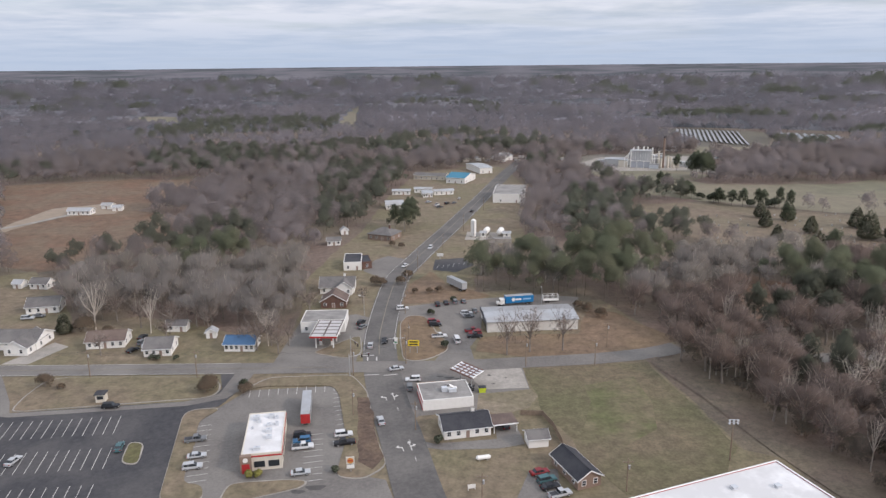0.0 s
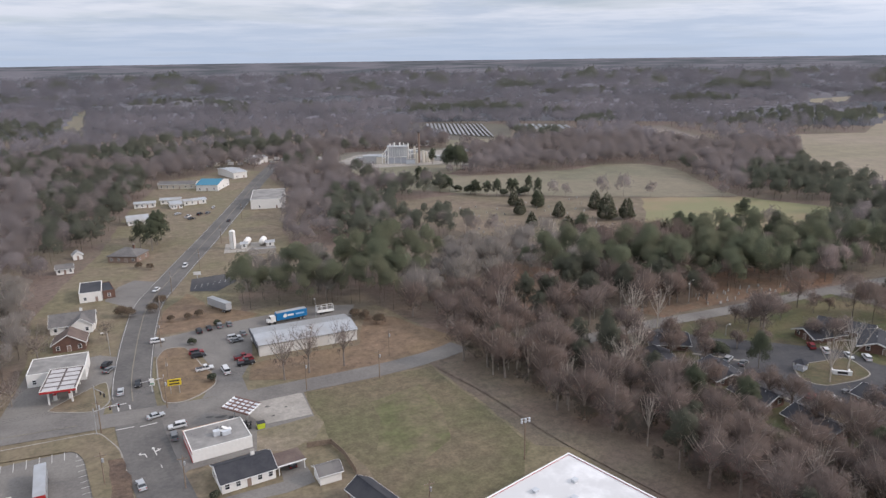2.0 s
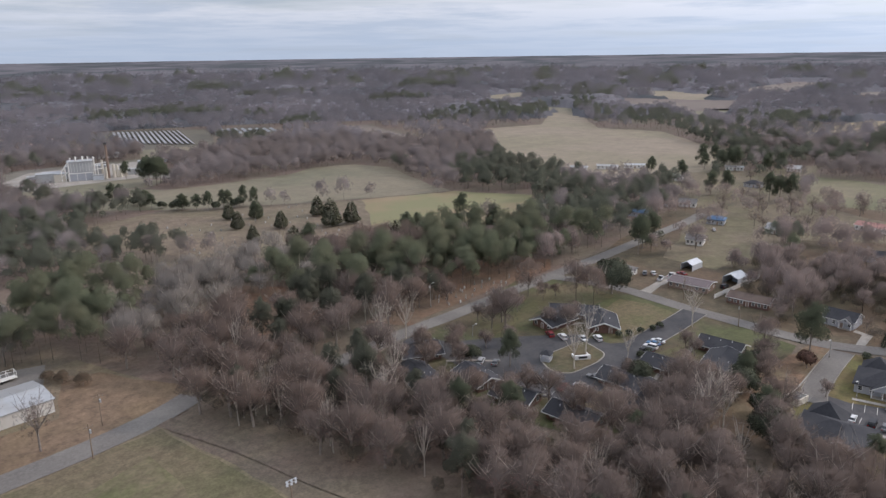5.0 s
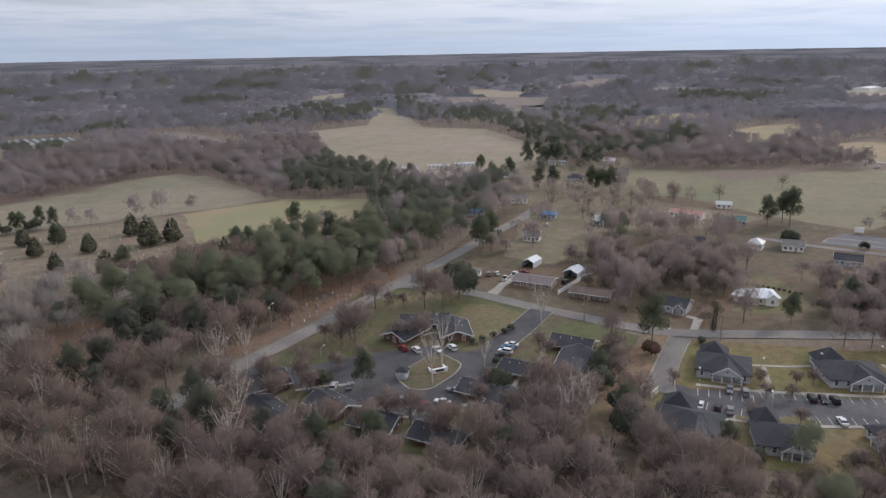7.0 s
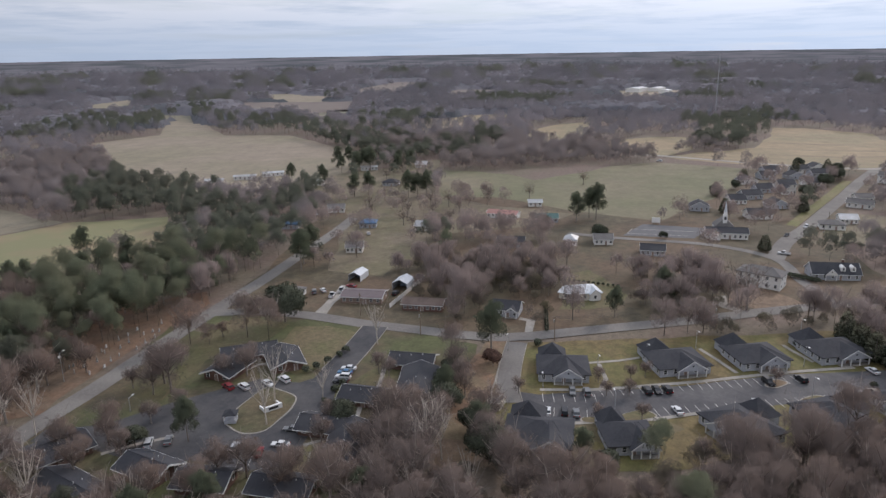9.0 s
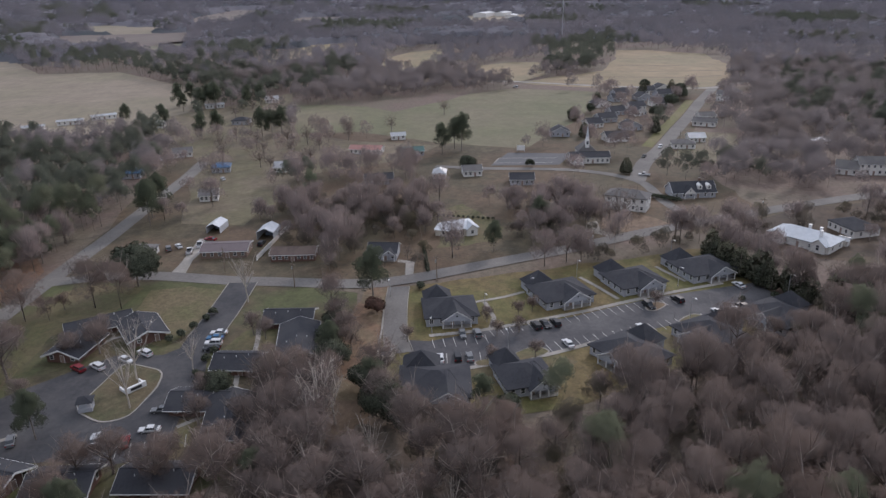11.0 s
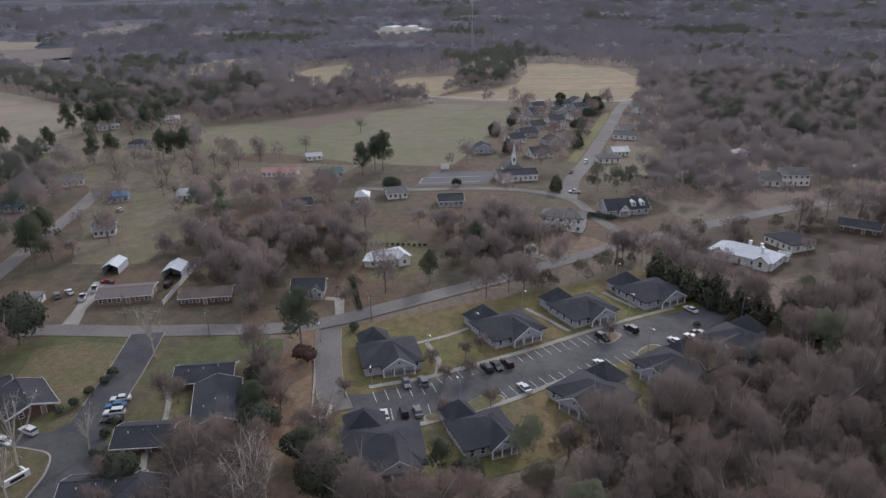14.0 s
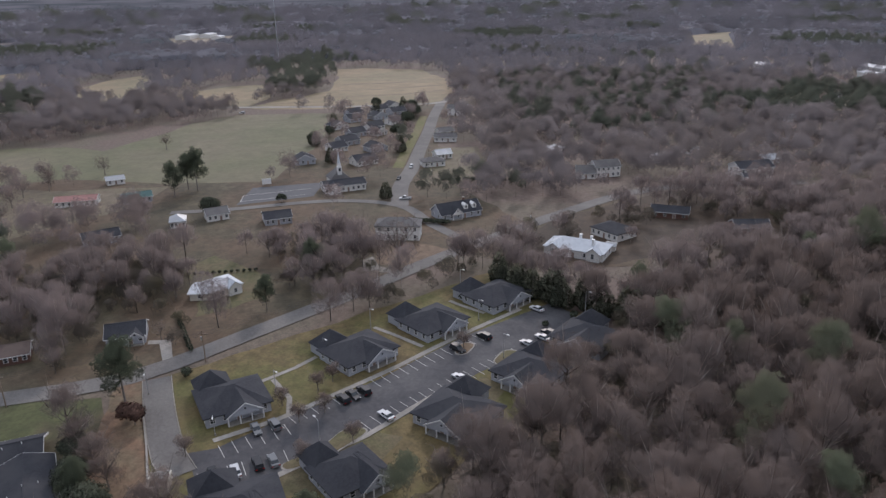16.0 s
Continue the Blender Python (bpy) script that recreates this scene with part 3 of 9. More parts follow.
sheet("ground_north_verge", [(-17, 274), (-15, 300), (-6, 320), (2, 300), (20, 284), (14, 278)], BARELAWN, 0.13, "bare brown verge beyond the car park", "lawn", 1.5)
sheet("ground_green", [(236, 160), (216, 158), (200, 166), (206, 178), (222, 184), (236, 186), (240, 175)], GREENLAWN, 0.14, "green lawn beside the entry drive", "lawn", 1)
sheet("ground_green", [(176, 196), (196, 205), (232, 216), (240, 208), (238, 190), (222, 190), (206, 200)], GREENLAWN, 0.13, "green lawn behind the apartments", "lawn", 1)
sheet("ground_leaf_strip", [(249, 112), (247, 116), (232, 118), (214, 120), (195, 120), (178, 121), (178, 108), (196, 107), (212, 108), (226, 108)], LEAVES, 0.15, "strip of rust-brown fallen leaves", "leaf litter", 1.5)
sheet("ground_court", [(211, 146), (211, 138.5), (205, 135), (198, 136), (197, 146), (200, 149)], GREENLAWN, 0.15, "small green court between brick wings", "lawn", 0.8)
sheet("ground_court", [(168, 146), (168, 133.5), (160, 134), (158, 142), (162, 145)], GREENLAWN, 0.15, "small green court between brick wings", "lawn", 0.8)
sheet("ground_green", [(296, 96), (276, 99), (284, 78), (300, 74), (330, 92), (318, 104)], GREENLAWN, 0.14, "green yard of the metal-roofed house", "lawn", 1.5)
VILLAGE_GRASS = mat("village_grass", (0.175, 0.139, 0.095), (0.147, 0.120, 0.081), 0.08, c=(0.138, 0.120, 0.070), broad=0.03, bump=0.05, grain=0.2)
sheet("ground_village", [(430, 258), (470, 290), (484, 334), (520, 322), (545, 308), (580, 280), (640, 252), (560, 237), (500, 224), (472, 207), (450, 160), (440, 112), (405, 128), (384, 160), (366, 180), (340, 172), (300, 178), (300, 205), (332, 214), (370, 232), (394, 234)], VILLAGE_GRASS, 0.125, "dull winter grass round the village houses", "lawn", 3)
sheet("ground_pasture", [(120, 645), (131, 604), (186, 589), (205, 572), (228, 598), (200, 640), (160, 652)], PASTURE, 0.054, "pale green pasture before the plant", "field", 2)
sheet("ground_plant_yard", [(110, 652), (160, 640), (200, 630), (242, 602), (268, 735), (150, 742)], mat("plant_gravel", (0.215, 0.195, 0.165), (0.175, 0.160, 0.138), 0.06, c=(0.155, 0.142, 0.110), broad=0.02), 0.06, "grey gravel yard of the plant", "yard", 2)
sheet("ground_village", [(398, -6), (440, -23), (478, -39), (470, -62), (430, -52), (394, -28)], VILLAGE_GRASS, 0.135, "dull winter grass beside the street", "lawn", 2)
sheet("ground_solar_verge", [(255, 712), (325, 700), (352, 792), (285, 806)], PASTURE, 0.09, "pale green strip before the solar rows", "field", 3)
sheet("ground_field_patch", [(42, 198), (57, 203), (60, 186), (55, 170), (46, 162), (37, 170)], mat("patchy_green", (0.102, 0.106, 0.047), (0.136, 0.121, 0.066), 0.12, c=(0.149, 0.123, 0.076), broad=0.08, grain=0.22), 0.155, "greener patch of the open field", "lawn", 3)
sheet("ground_row_green", [(196, 92), (198, 76), (204, 62), (198, 56), (186, 66), (186, 80), (190, 94)], GREENLAWN, 0.125, "green lawn between cottages and car park", "lawn", 1)
sheet("ground_row_green", [(206, 46), (216, 30), (210, 26), (198, 40)], GREENLAWN, 0.125, "green lawn between cottages and car park", "lawn", 1)
sheet("ground_sand", [(300, 38), (292, 24), (306, 10), (322, 24), (314, 36)], BARELAWN, 0.14, "sandy brown front yard", "lawn", 1)

# paved surfaces
sheet("pavement_store_lot", [(-170, 175), (-123.5, 183.1), (-99.6, 186.3), (-75, 189.3), (-68.8, 191.3), (-67.2, 197.2), (-70.9, 208.6), (-61.3, 208), (-61.5, 197.1), (-64.7, 185.6), (-71.3, 184), (-72.8, 179.7), (-65, 142), (-60, 130), (-150, 130)], DARKASPHALT, 0.182, "dark asphalt car park with white bays", "car park")
sheet("pavement_store_drive", [(-135, 183), (-122, 180.5), (-94, 184), (-74, 186.5), (-64, 191), (-61, 197), (-60, 212), (-66, 212), (-67, 194), (-76, 189), (-95, 186.2), (-123, 183), (-127, 190), (-140, 208), (-150, 208)], ASPHALT, 0.19, "worn grey asphalt drive", "drive")
sheet("pavement_burger_lot", [(-59, 196), (-33.5, 198.5), (-30, 190), (-25.5, 168), (-23.5, 151), (-14, 148), (-11, 138), (-4, 110), (-60, 110), (-62, 141), (-70, 178), (-64, 186)], ASPHALT, 0.17, "worn grey asphalt car park", "car park")
sheet("pavement_gas_station", [(-56, 216), (-29, 216), (-28, 258), (-34, 262), (-54, 258)], ASPHALT, 0.165, "worn asphalt forecourt", "forecourt")
sheet("pavement_warehouse_lot", [(-17.5, 254), (-17.5, 270), (13, 279), (40, 284), (56, 280), (50, 260), (15, 260), (13.2, 240), (9, 228), (10, 217), (-3, 217), (1, 229), (0, 240), (-3, 252)], ASPHALT, 0.17, "grey asphalt car park beside the warehouse", "car park")
sheet("pavement_tire_lot", [(-14, 212), (25, 213), (25.5, 195), (10, 192), (9, 182), (-7, 179), (-9.5, 176), (-13, 196)], ASPHALT, 0.17, "grey asphalt forecourt with patches", "forecourt")
sheet("pavement_slab", [(8, 210.5), (24.5, 211.5), (25.3, 196), (12, 195), (9, 201)], CONCRETE, 0.19, "pale concrete slab", "slab")
sheet("pavement_shop_lot", [(-38, 322), (-25, 306), (-22, 315), (-16, 340), (-28, 348), (-34, 340)], ASPHALT, 0.16, "grey asphalt shop forecourt", "forecourt")
sheet("pavement_dark_lot", [(-5, 322), (-4, 340), (10, 343), (15, 330), (6, 318)], DARKASPHALT, 0.16, "small dark asphalt car park with bays", "car park")
sheet("pavement_tank_yard", [(12, 380), (38, 379), (38, 397), (14, 399)], CONCRETE, 0.16, "concrete pad under the tanks", "slab")
sheet("pavement_plant_yard", [(120, 625), (215, 625), (240, 650), (250, 720), (160, 720), (125, 670)], CONCRETE, 0.16, "pale concrete plant yard", "yard")
sheet("pavement_brick_lot", [(200, 160.5), (196, 163.6), (195.2, 176), (187, 183), (176, 192), (160, 202), (154, 215), (148, 214), (150, 200), (148, 186), (152, 166), (150, 156), (157, 143.8), (163, 146), (177, 148), (190, 151), (200, 152.5)], DARKASPHALT, 0.17, "dark asphalt car park of the brick apartments", "car park")
sheet("pavement_porch_lot", [(207.5, 105.5), (207, 94), (212.9, 80.9), (218, 67.5), (223.3, 54.9), (231, 41), (238.3, 27.2), (247, 3.5), (250, -4), (240, -8), (228.6, 7.9), (224, 15), (218, 31), (208, 48.3), (201, 63), (194, 83), (193.5, 97.5), (203, 99)], mat("estate_asphalt", (0.080, 0.077, 0.080), (0.064, 0.062, 0.066), 0.5, c=(0.11, 0.105, 0.105), broad=0.06, grain=0.12), 0.17, "grey asphalt car park between the cottages", "car park")
sheet("pavement_church_lot", [(394, 82), (396, 47), (420, 38), (422, 73)], mat("lot_asphalt", (0.13, 0.128, 0.13), (0.11, 0.108, 0.11), 0.4), 0.16, "grey asphalt church car park", "car park")
sheet("pavement_driveway", [(262.5, 111), (262, 108), (250, 106.5), (250, 104), (263.5, 105), (265, 111)], CONCRETE, 0.16, "pale concrete driveway", "driveway")
sheet("pavement_driveway", [(248, 186), (258, 186.5), (283, 190), (283, 183), (262, 183.5), (250, 181)], CONCRETE, 0.16, "concrete driveway of the mauve-roofed house", "driveway")
sheet("pavement_circle_drive", [(296, 44), (306, 42), (308, 38), (298, 38), (291, 32), (287, 30)], CONCRETE, 0.17, "curved pale driveway", "driveway")
sheet("pavement_house_drive", [(-9, 167), (-3, 164.2), (13.5, 166.2), (13.5, 176), (18.5, 177), (20, 168), (20.5, 163.5), (14, 161.5), (0, 161), (-8, 163)], ASPHALT, 0.16, "asphalt driveway of the white house", "driveway")
sheet("pavement_house_lot", [(2, 120), (26, 138), (27, 152), (20, 151), (16, 140), (0, 128)], ASPHALT, 0.16, "worn parking apron", "driveway")
sheet("pavement_home_drive", [(-146, 217), (-137, 217), (-131, 232), (-138, 236)], CONCRETE, 0.16, "concrete house driveway", "driveway")

zr = 0.20
for nm, (line, width), m_, lab in zip(("road_main", "road_cross", "road_lane", "road_elm", "road_oak", "road_church", "road_church_lane", "road_field", "road_farm", "road_entry", "road_porch"),
                                  ROADS, (ROADASPHALT, ASPHALT, LITTER, ASPHALT, ASPHALT, ASPHALT, ASPHALT, CONCRETE, CONCRETE, DARKASPHALT, ASPHALT),
                                  ("three-lane worn asphalt road", "worn two-lane asphalt street", "dirt track along the wood", "worn residential asphalt street", "narrow asphalt street by the cemetery",
                                   "straight asphalt street past the church", "narrow asphalt lane", "pale field road", "pale dirt farm lane", "dark asphalt estate drive", "asphalt estate drive")):
    ribbon(nm, line, width, m_, zr, lab, "road")
    zr += 0.006


ribbon("ground_verge_green", [(x + 2.9, y + 7.2) for x, y in CHURCH_STREET[2:6]], 6, mat("verge_grass", (0.150, 0.145, 0.052), (0.125, 0.122, 0.045), 0.2, c=(0.165, 0.140, 0.065), broad=0.04, grain=0.2), 0.17, "bright green verge along the street", "lawn")
STRAWROW = mat("mown_straw_row", (0.222, 0.172, 0.108), (0.192, 0.150, 0.095), 0.05, c=(0.24, 0.185, 0.115), broad=0.02, grain=0.12)
for k, (line, wide) in enumerate((([(684, 52), (676, 0), (664, -50), (668, -98)], 5), ([(700, 38), (694, -20), (684, -70), (694, -116)], 4), ([(722, 22), (716, -30), (710, -80), (722, -122)], 8),
                                  ([(760, -22), (752, -66), (756, -132)], 6), ([(806, -36), (796, -84), (800, -142)], 10), ([(866, -50), (858, -96), (862, -144)], 8))):
    ribbon("ground_mown_row", line, wide, STRAWROW, 0.13 + 0.004 * k, "darker mown row across the straw field", "field")
for line, half in ((ENTRY_DRIVE[:4], 4.65), (PORCH_DRIVE, 3.4)):
    for side in (half, -half):
        ribbon("kerb_drive", offset_line(smooth_line(line), side), 0.2, CONCRETE, 0.36, "pale concrete kerb along the drive", "kerb", thick=0.22)


# ---- road markings and kerbs ----
def marking(name, line, width, material, dash=0.0, gap=0.0, z=0.275):
    pts = smooth_line(line, 2.0) if not isinstance(line[0], Vector) else line
    bld = Build()
    run, on = 0.0, []
    stretches = []
    for i, p in enumerate(pts):
        if i:
            run += (p - pts[i - 1]).length
        if not dash or run % (dash + gap) < dash:
            on.append(p)
        elif on:
            stretches.append(on)
            on = []
    if on:
        stretches.append(on)
    for s in stretches:
        if len(s) > 1:
            a, b = offset_line(s, width / 2), offset_line(s, -width / 2)
            n = len(s)
            bld.add([(p.x, p.y, z) for p in a] + [(p.x, p.y, z) for p in b], [(i, n + i, n + i + 1, i + 1) for i in range(n - 1)])
    return tagged(new(name, bld.mesh(name, material)), "worn painted line on the road", "road marking", kind="structure")


YELLOWLINE = mat("faded_yellow_line", (0.26, 0.225, 0.165), (0.18, 0.165, 0.135), 2.0)
mid = smooth_line(MAIN_ROAD, 2.0)
near_part = [p for p in mid if 100 < p.y < 205]
north_part = [p for p in mid if p.y > 222]
marking("marking_lane", offset_line(near_part, -1.8), 0.14, PAINT, 3, 6)
marking("marking_centre", offset_line(north_part, 0.15), 0.3, YELLOWLINE)
for s in (5.3, -5.3):
    marking("marking_edge", offset_line([p for p in mid if 225 < p.y < 560], s), 0.15, PAINT)
cross = smooth_line(CROSS_STREET, 2.0)
marking("marking_centre", [p for p in cross if p.x < -34], 0.25, YELLOWLINE)
for s in (3.9, -3.9):
    marking("marking_edge", offset_line([p for p in cross if p.x < -66], s), 0.14, PAINT)


def bays(origin, along, across, count, width, depth, both=False, material=PAINT, z=0.21):
    """A row of painted parking bays: one line per bay."""
    ux, uy = math.cos(radians(along)), math.sin(radians(along))
    vx, vy = math.cos(radians(across)), math.sin(radians(across))
    bld = Build()
    for i in range(count + 1):
        x, y = origin[0] + ux * i * width, origin[1] + uy * i * width
        e = Vector((vx, vy, 0)) * depth
        nx, ny = -vy * 0.07, vx * 0.07
        bld.add([(x - nx, y - ny, z), (x + e.x - nx, y + e.y - ny, z), (x + e.x + nx, y + e.y + ny, z), (x + nx, y + ny, z)], [(0, 1, 2, 3)])
    return tagged(new("marking_bays", bld.mesh("marking_bays", material)), "row of white painted parking bays", "road marking", kind="structure")


for x0, y0 in ((-140, 165.3), (-135, 148.5), (-132, 132)):
    bays((x0, y0), 6, 102, 20, 2.6, 10.0)
bays((-57.5, 191.5), 8, 98, 9, 2.75, 4.5)
bays((-28.5, 194), -78, 192, 11, 2.7, 4.8)
bays((-33.5, 147.5), 99, 12, 8, 2.7, 4.6)
bays((-68, 174), -75, 15, 10, 2.75, 4.8)
bays((214, 81.3), -67, 203, 22, 2.9, 4.8)
bays((207.8, 93.5), -76, 194, 5, 2.9, 4.8)
bays((201.5, 64), -66, 24, 18, 2.9, 4.8)
bays((194.5, 97), -82, 8, 6, 2.9, 4.8)
bays((152.5, 157), -70, 20, 6, 2.8, 4.6)
bays((-3, 325), 20, 80, 5, 2.7, 5)


for line in ([(399, 80), (400.5, 50)], [(409, 78), (410.5, 46)], [(399, 80), (409, 78)]):
    marking("marking_lot", line, 0.3, PAINT, z=0.21)


def arrow(x, y, turn, side, straight=False, name="marking_arrow"):
    """Turn arrow painted on a lane, bending to one side (-1 left, 1 right)."""
    m = pose(x, y, 0.278, 0, 0, turn)
    bld = Build()
    pts = [(-0.12, -1.6), (0.12, -1.6), (0.12, 0.0), (0.9, 0.6), (0.8, 0.1), (1.6, 0.9), (0.8, 1.6), (0.9, 1.0), (-0.12, 0.5)]
    fs = [(0, 1, 2, 8), (2, 3, 7, 8), (4, 5, 6)]
    bld.add([tuple(m @ Vector((a * side, b, 0))) for a, b in pts], fs if side > 0 else [f[::-1] for f in fs])
    if straight:
        bld.add([tuple(m @ Vector((a, b, 0))) for a, b in ((-0.12, 0.5), (0.12, 0.5), (0.12, 2.0), (-0.12, 2.0), (-0.5, 2.0), (0.5, 2.0), (0, 3.2))], [(0, 1, 2, 3), (4, 5, 6)])
    return tagged(new(name, bld.mesh(name, PAINT)), "white turn arrow on the asphalt", "road marking", kind="structure")


arrow(-17.1, 190, 14, -1, False)
arrow(-14.8, 190.3, 14, 1, True)
arrow(-10.8, 161.9, 14, -1, False)
arrow(-8.7, 162.4, 14, 1, True)
bld = Build()
for x0, y0, x1, y1 in ((-25, 205.8, -20.5, 206.2), (-19, 205.5, -14.8, 206.3), (-28, 221, -23.4, 221.4), (-25.5, 220, -25.1, 217), (-22.5, 220, -22.1, 217)):
    w = Vector((y1 - y0, x0 - x1, 0)).normalized() * 0.2
    bld.add([(x0 + w.x, y0 + w.y, 0.28), (x0 - w.x, y0 - w.y, 0.28), (x1 - w.x, y1 - w.y, 0.28), (x1 + w.x, y1 + w.y, 0.28)], [(0, 1, 2, 3)])
tagged(new("marking_stop", bld.mesh("marking_stop", PAINT)), "white stop bars at the crossing", "road marking", kind="structure")


def island(poly, material, label, height=0.14, name="pavement_island"):
    """Raised planting island with a concrete kerb round it."""
    base = thing(name, label, "traffic island", kind="structure")
    bld = Build().slab([(x, y, 0.17 + height) for x, y in poly], height + 0.1)
    part("kerb", bld, CONCRETE, base)
    cx, cy = sum(p[0] for p in poly) / len(poly), sum(p[1] for p in poly) / len(poly)
    inner = []
    for x, y in poly:
        d = math.hypot(x - cx, y - cy)
        inner.append((x + (cx - x) * 0.45 / d, y + (cy - y) * 0.45 / d, 0.20 + height))
    part("turf", Build().slab(inner, 0.05), material, base)
    return base


def rounded(poly, k=3):
    """Corner-cut outline."""
    for _ in range(2):
        q = []
        for (x0, y0), (x1, y1) in zip(poly, poly[1:] + poly[:1]):
            c = min(0.25, 1.5 / max(0.1, math.hypot(x1 - x0, y1 - y0)))
            q += [(x0 * (1 - c) + x1 * c, y0 * (1 - c) + y1 * c), (x0 * c + x1 * (1 - c), y0 * c + y1 * (1 - c))]
        poly = q
    return poly


island(rounded([(-73.2, 180.7), (-71.9, 184), (-64.9, 185.2), (-64.1, 183.5), (-67.7, 178), (-64.7, 164.5), (-61.5, 146.8), (-56.5, 146.3), (-54.5, 140), (-64.6, 140)]), LAWN, "kerbed brown grass strip between two car parks")
island(rounded([(-80.5, 166.5), (-77.6, 165.4), (-75.3, 155.2), (-80.1, 156.1), (-82.1, 165.7)]), GREENLAWN, "kerbed grass island in the dark car park")
island(rounded([(-51, 138), (-33, 145), (-32, 148), (-39, 148.5), (-51, 147)]), LAWN, "kerbed planting bed in front of the restaurant")
island(rounded([(-61, 195.5), (-55, 205), (-29, 206.5), (-23, 195), (-18, 168), (-14, 154), (-19, 148), (-26, 149), (-25.5, 166), (-31, 193), (-34, 199), (-55, 199)]), LAWN, "kerbed brown verge round the car park corner")
island(rounded([(-123.5, 183.6), (-99.6, 186.8), (-80, 189.9), (-69, 191.5), (-67.2, 195.7), (-68.6, 201.2), (-73.3, 205.8), (-119.5, 206.6), (-124.2, 203.5), (-124.7, 192.9)]), LAWN, "kerbed olive grass verge")
island(rounded([(-13.5, 217.5), (-15.6, 235), (-16.4, 252), (-14, 260), (-7.5, 259.5), (-4.5, 250), (-2, 240), (1.5, 232), (1.5, 225), (-4, 218.5), (-9, 216)]), BARELAWN, "kerbed brown grass island beside the road")
# Darker copy of the green lawn, with shade put into the turf colour.
island(rounded([(191.6, 172), (189.9, 164.7), (188, 159.5), (180.7, 157.6), (167.7, 158.5), (165, 164), (169.9, 173)]), mat("shaded_lawn", (0.082, 0.080, 0.040), (0.098, 0.085, 0.047), 0.3, c=(0.115, 0.090, 0.052), broad=0.08, bump=0.05, grain=0.22), "kerbed grass island with bare trees")
island(rounded([(199, 74), (206, 66), (203, 61), (197, 70), (194, 81), (197, 82)]), GREENLAWN, "kerbed grass island in the cottage car park")
island(rounded([(222, 26), (227.5, 20), (224.5, 15.5), (218.5, 24)]), GREENLAWN, "small kerbed grass island with a lamp")
island(rounded([(229, 34), (235, 30), (233, 25.5), (227.5, 30.5)]), BARELAWN, "small kerbed planting island")
island(rounded([(-30.5, 219), (-27.5, 224), (-30, 240), (-36, 234), (-45, 224), (-36, 220)]), LAWN, "kerbed grass corner by the fuel station")


def footway(line, width=1.4, z=0.2):
    return ribbon("pavement_footway", line, width, CONCRETE, z, "pale concrete footway", "footway")


footway([(210, 94.5), (213.5, 81), (216, 75), (221, 64), (228, 49), (234, 38), (241, 24), (249, 6)], 1.6, 0.24)
footway([(192.5, 96), (193, 84), (197, 74), (201, 63), (208, 51), (214, 40)], 1.5, 0.24)
footway([(231, 85), (236, 74), (240, 68)], 1.3)
footway([(214, 78), (222, 77), (232, 80)], 1.3)
footway([(236, 40), (246, 46), (252, 50)], 1.3)
footway([(250, 17), (258, 22), (262, 24)], 1.3)
footway([(165, 146), (170, 141), (178, 138), (190, 141), (200, 140), (212, 143)], 1.3)
footway([(148, 192), (154, 187), (160, 180)], 1.3)
footway([(196, 185), (204, 182), (209, 174)], 1.3)


# ---- houses ----
WIN_FRAME = Build()
for x0, z0, x1, z1 in ((-0.6, 0, -0.48, 1.45), (0.48, 0, 0.6, 1.45), (-0.6, 0, 0.6, 0.1), (-0.6, 1.35, 0.6, 1.45), (-0.48, 0.68, 0.48, 0.76)):
    WIN_FRAME.box(x0, -0.07, z0, x1, 0.02, z1)
WIN_FRAME = WIN_FRAME.mesh("window_frame", TRIM)
WIN_PANE = Build().box(-0.5, -0.035, 0.08, 0.5, 0.01, 1.38).mesh("pane", GLASS)
DOOR = Build().box(-0.48, -0.05, 0, 0.48, 0.02, 2.05).mesh("door", mat("door_paint", (0.30, 0.22, 0.18), (0.26, 0.19, 0.15), 2.0, rough=0.5))
DOOR_FRAME = Build().box(-0.6, -0.03, 0, -0.48, 0.02, 2.15).box(0.48, -0.03, 0, 0.6, 0.02, 2.15).box(-0.6, -0.03, 2.05, 0.6, 0.02, 2.17).mesh("door_frame", TRIM)
FOOTPRINTS = []


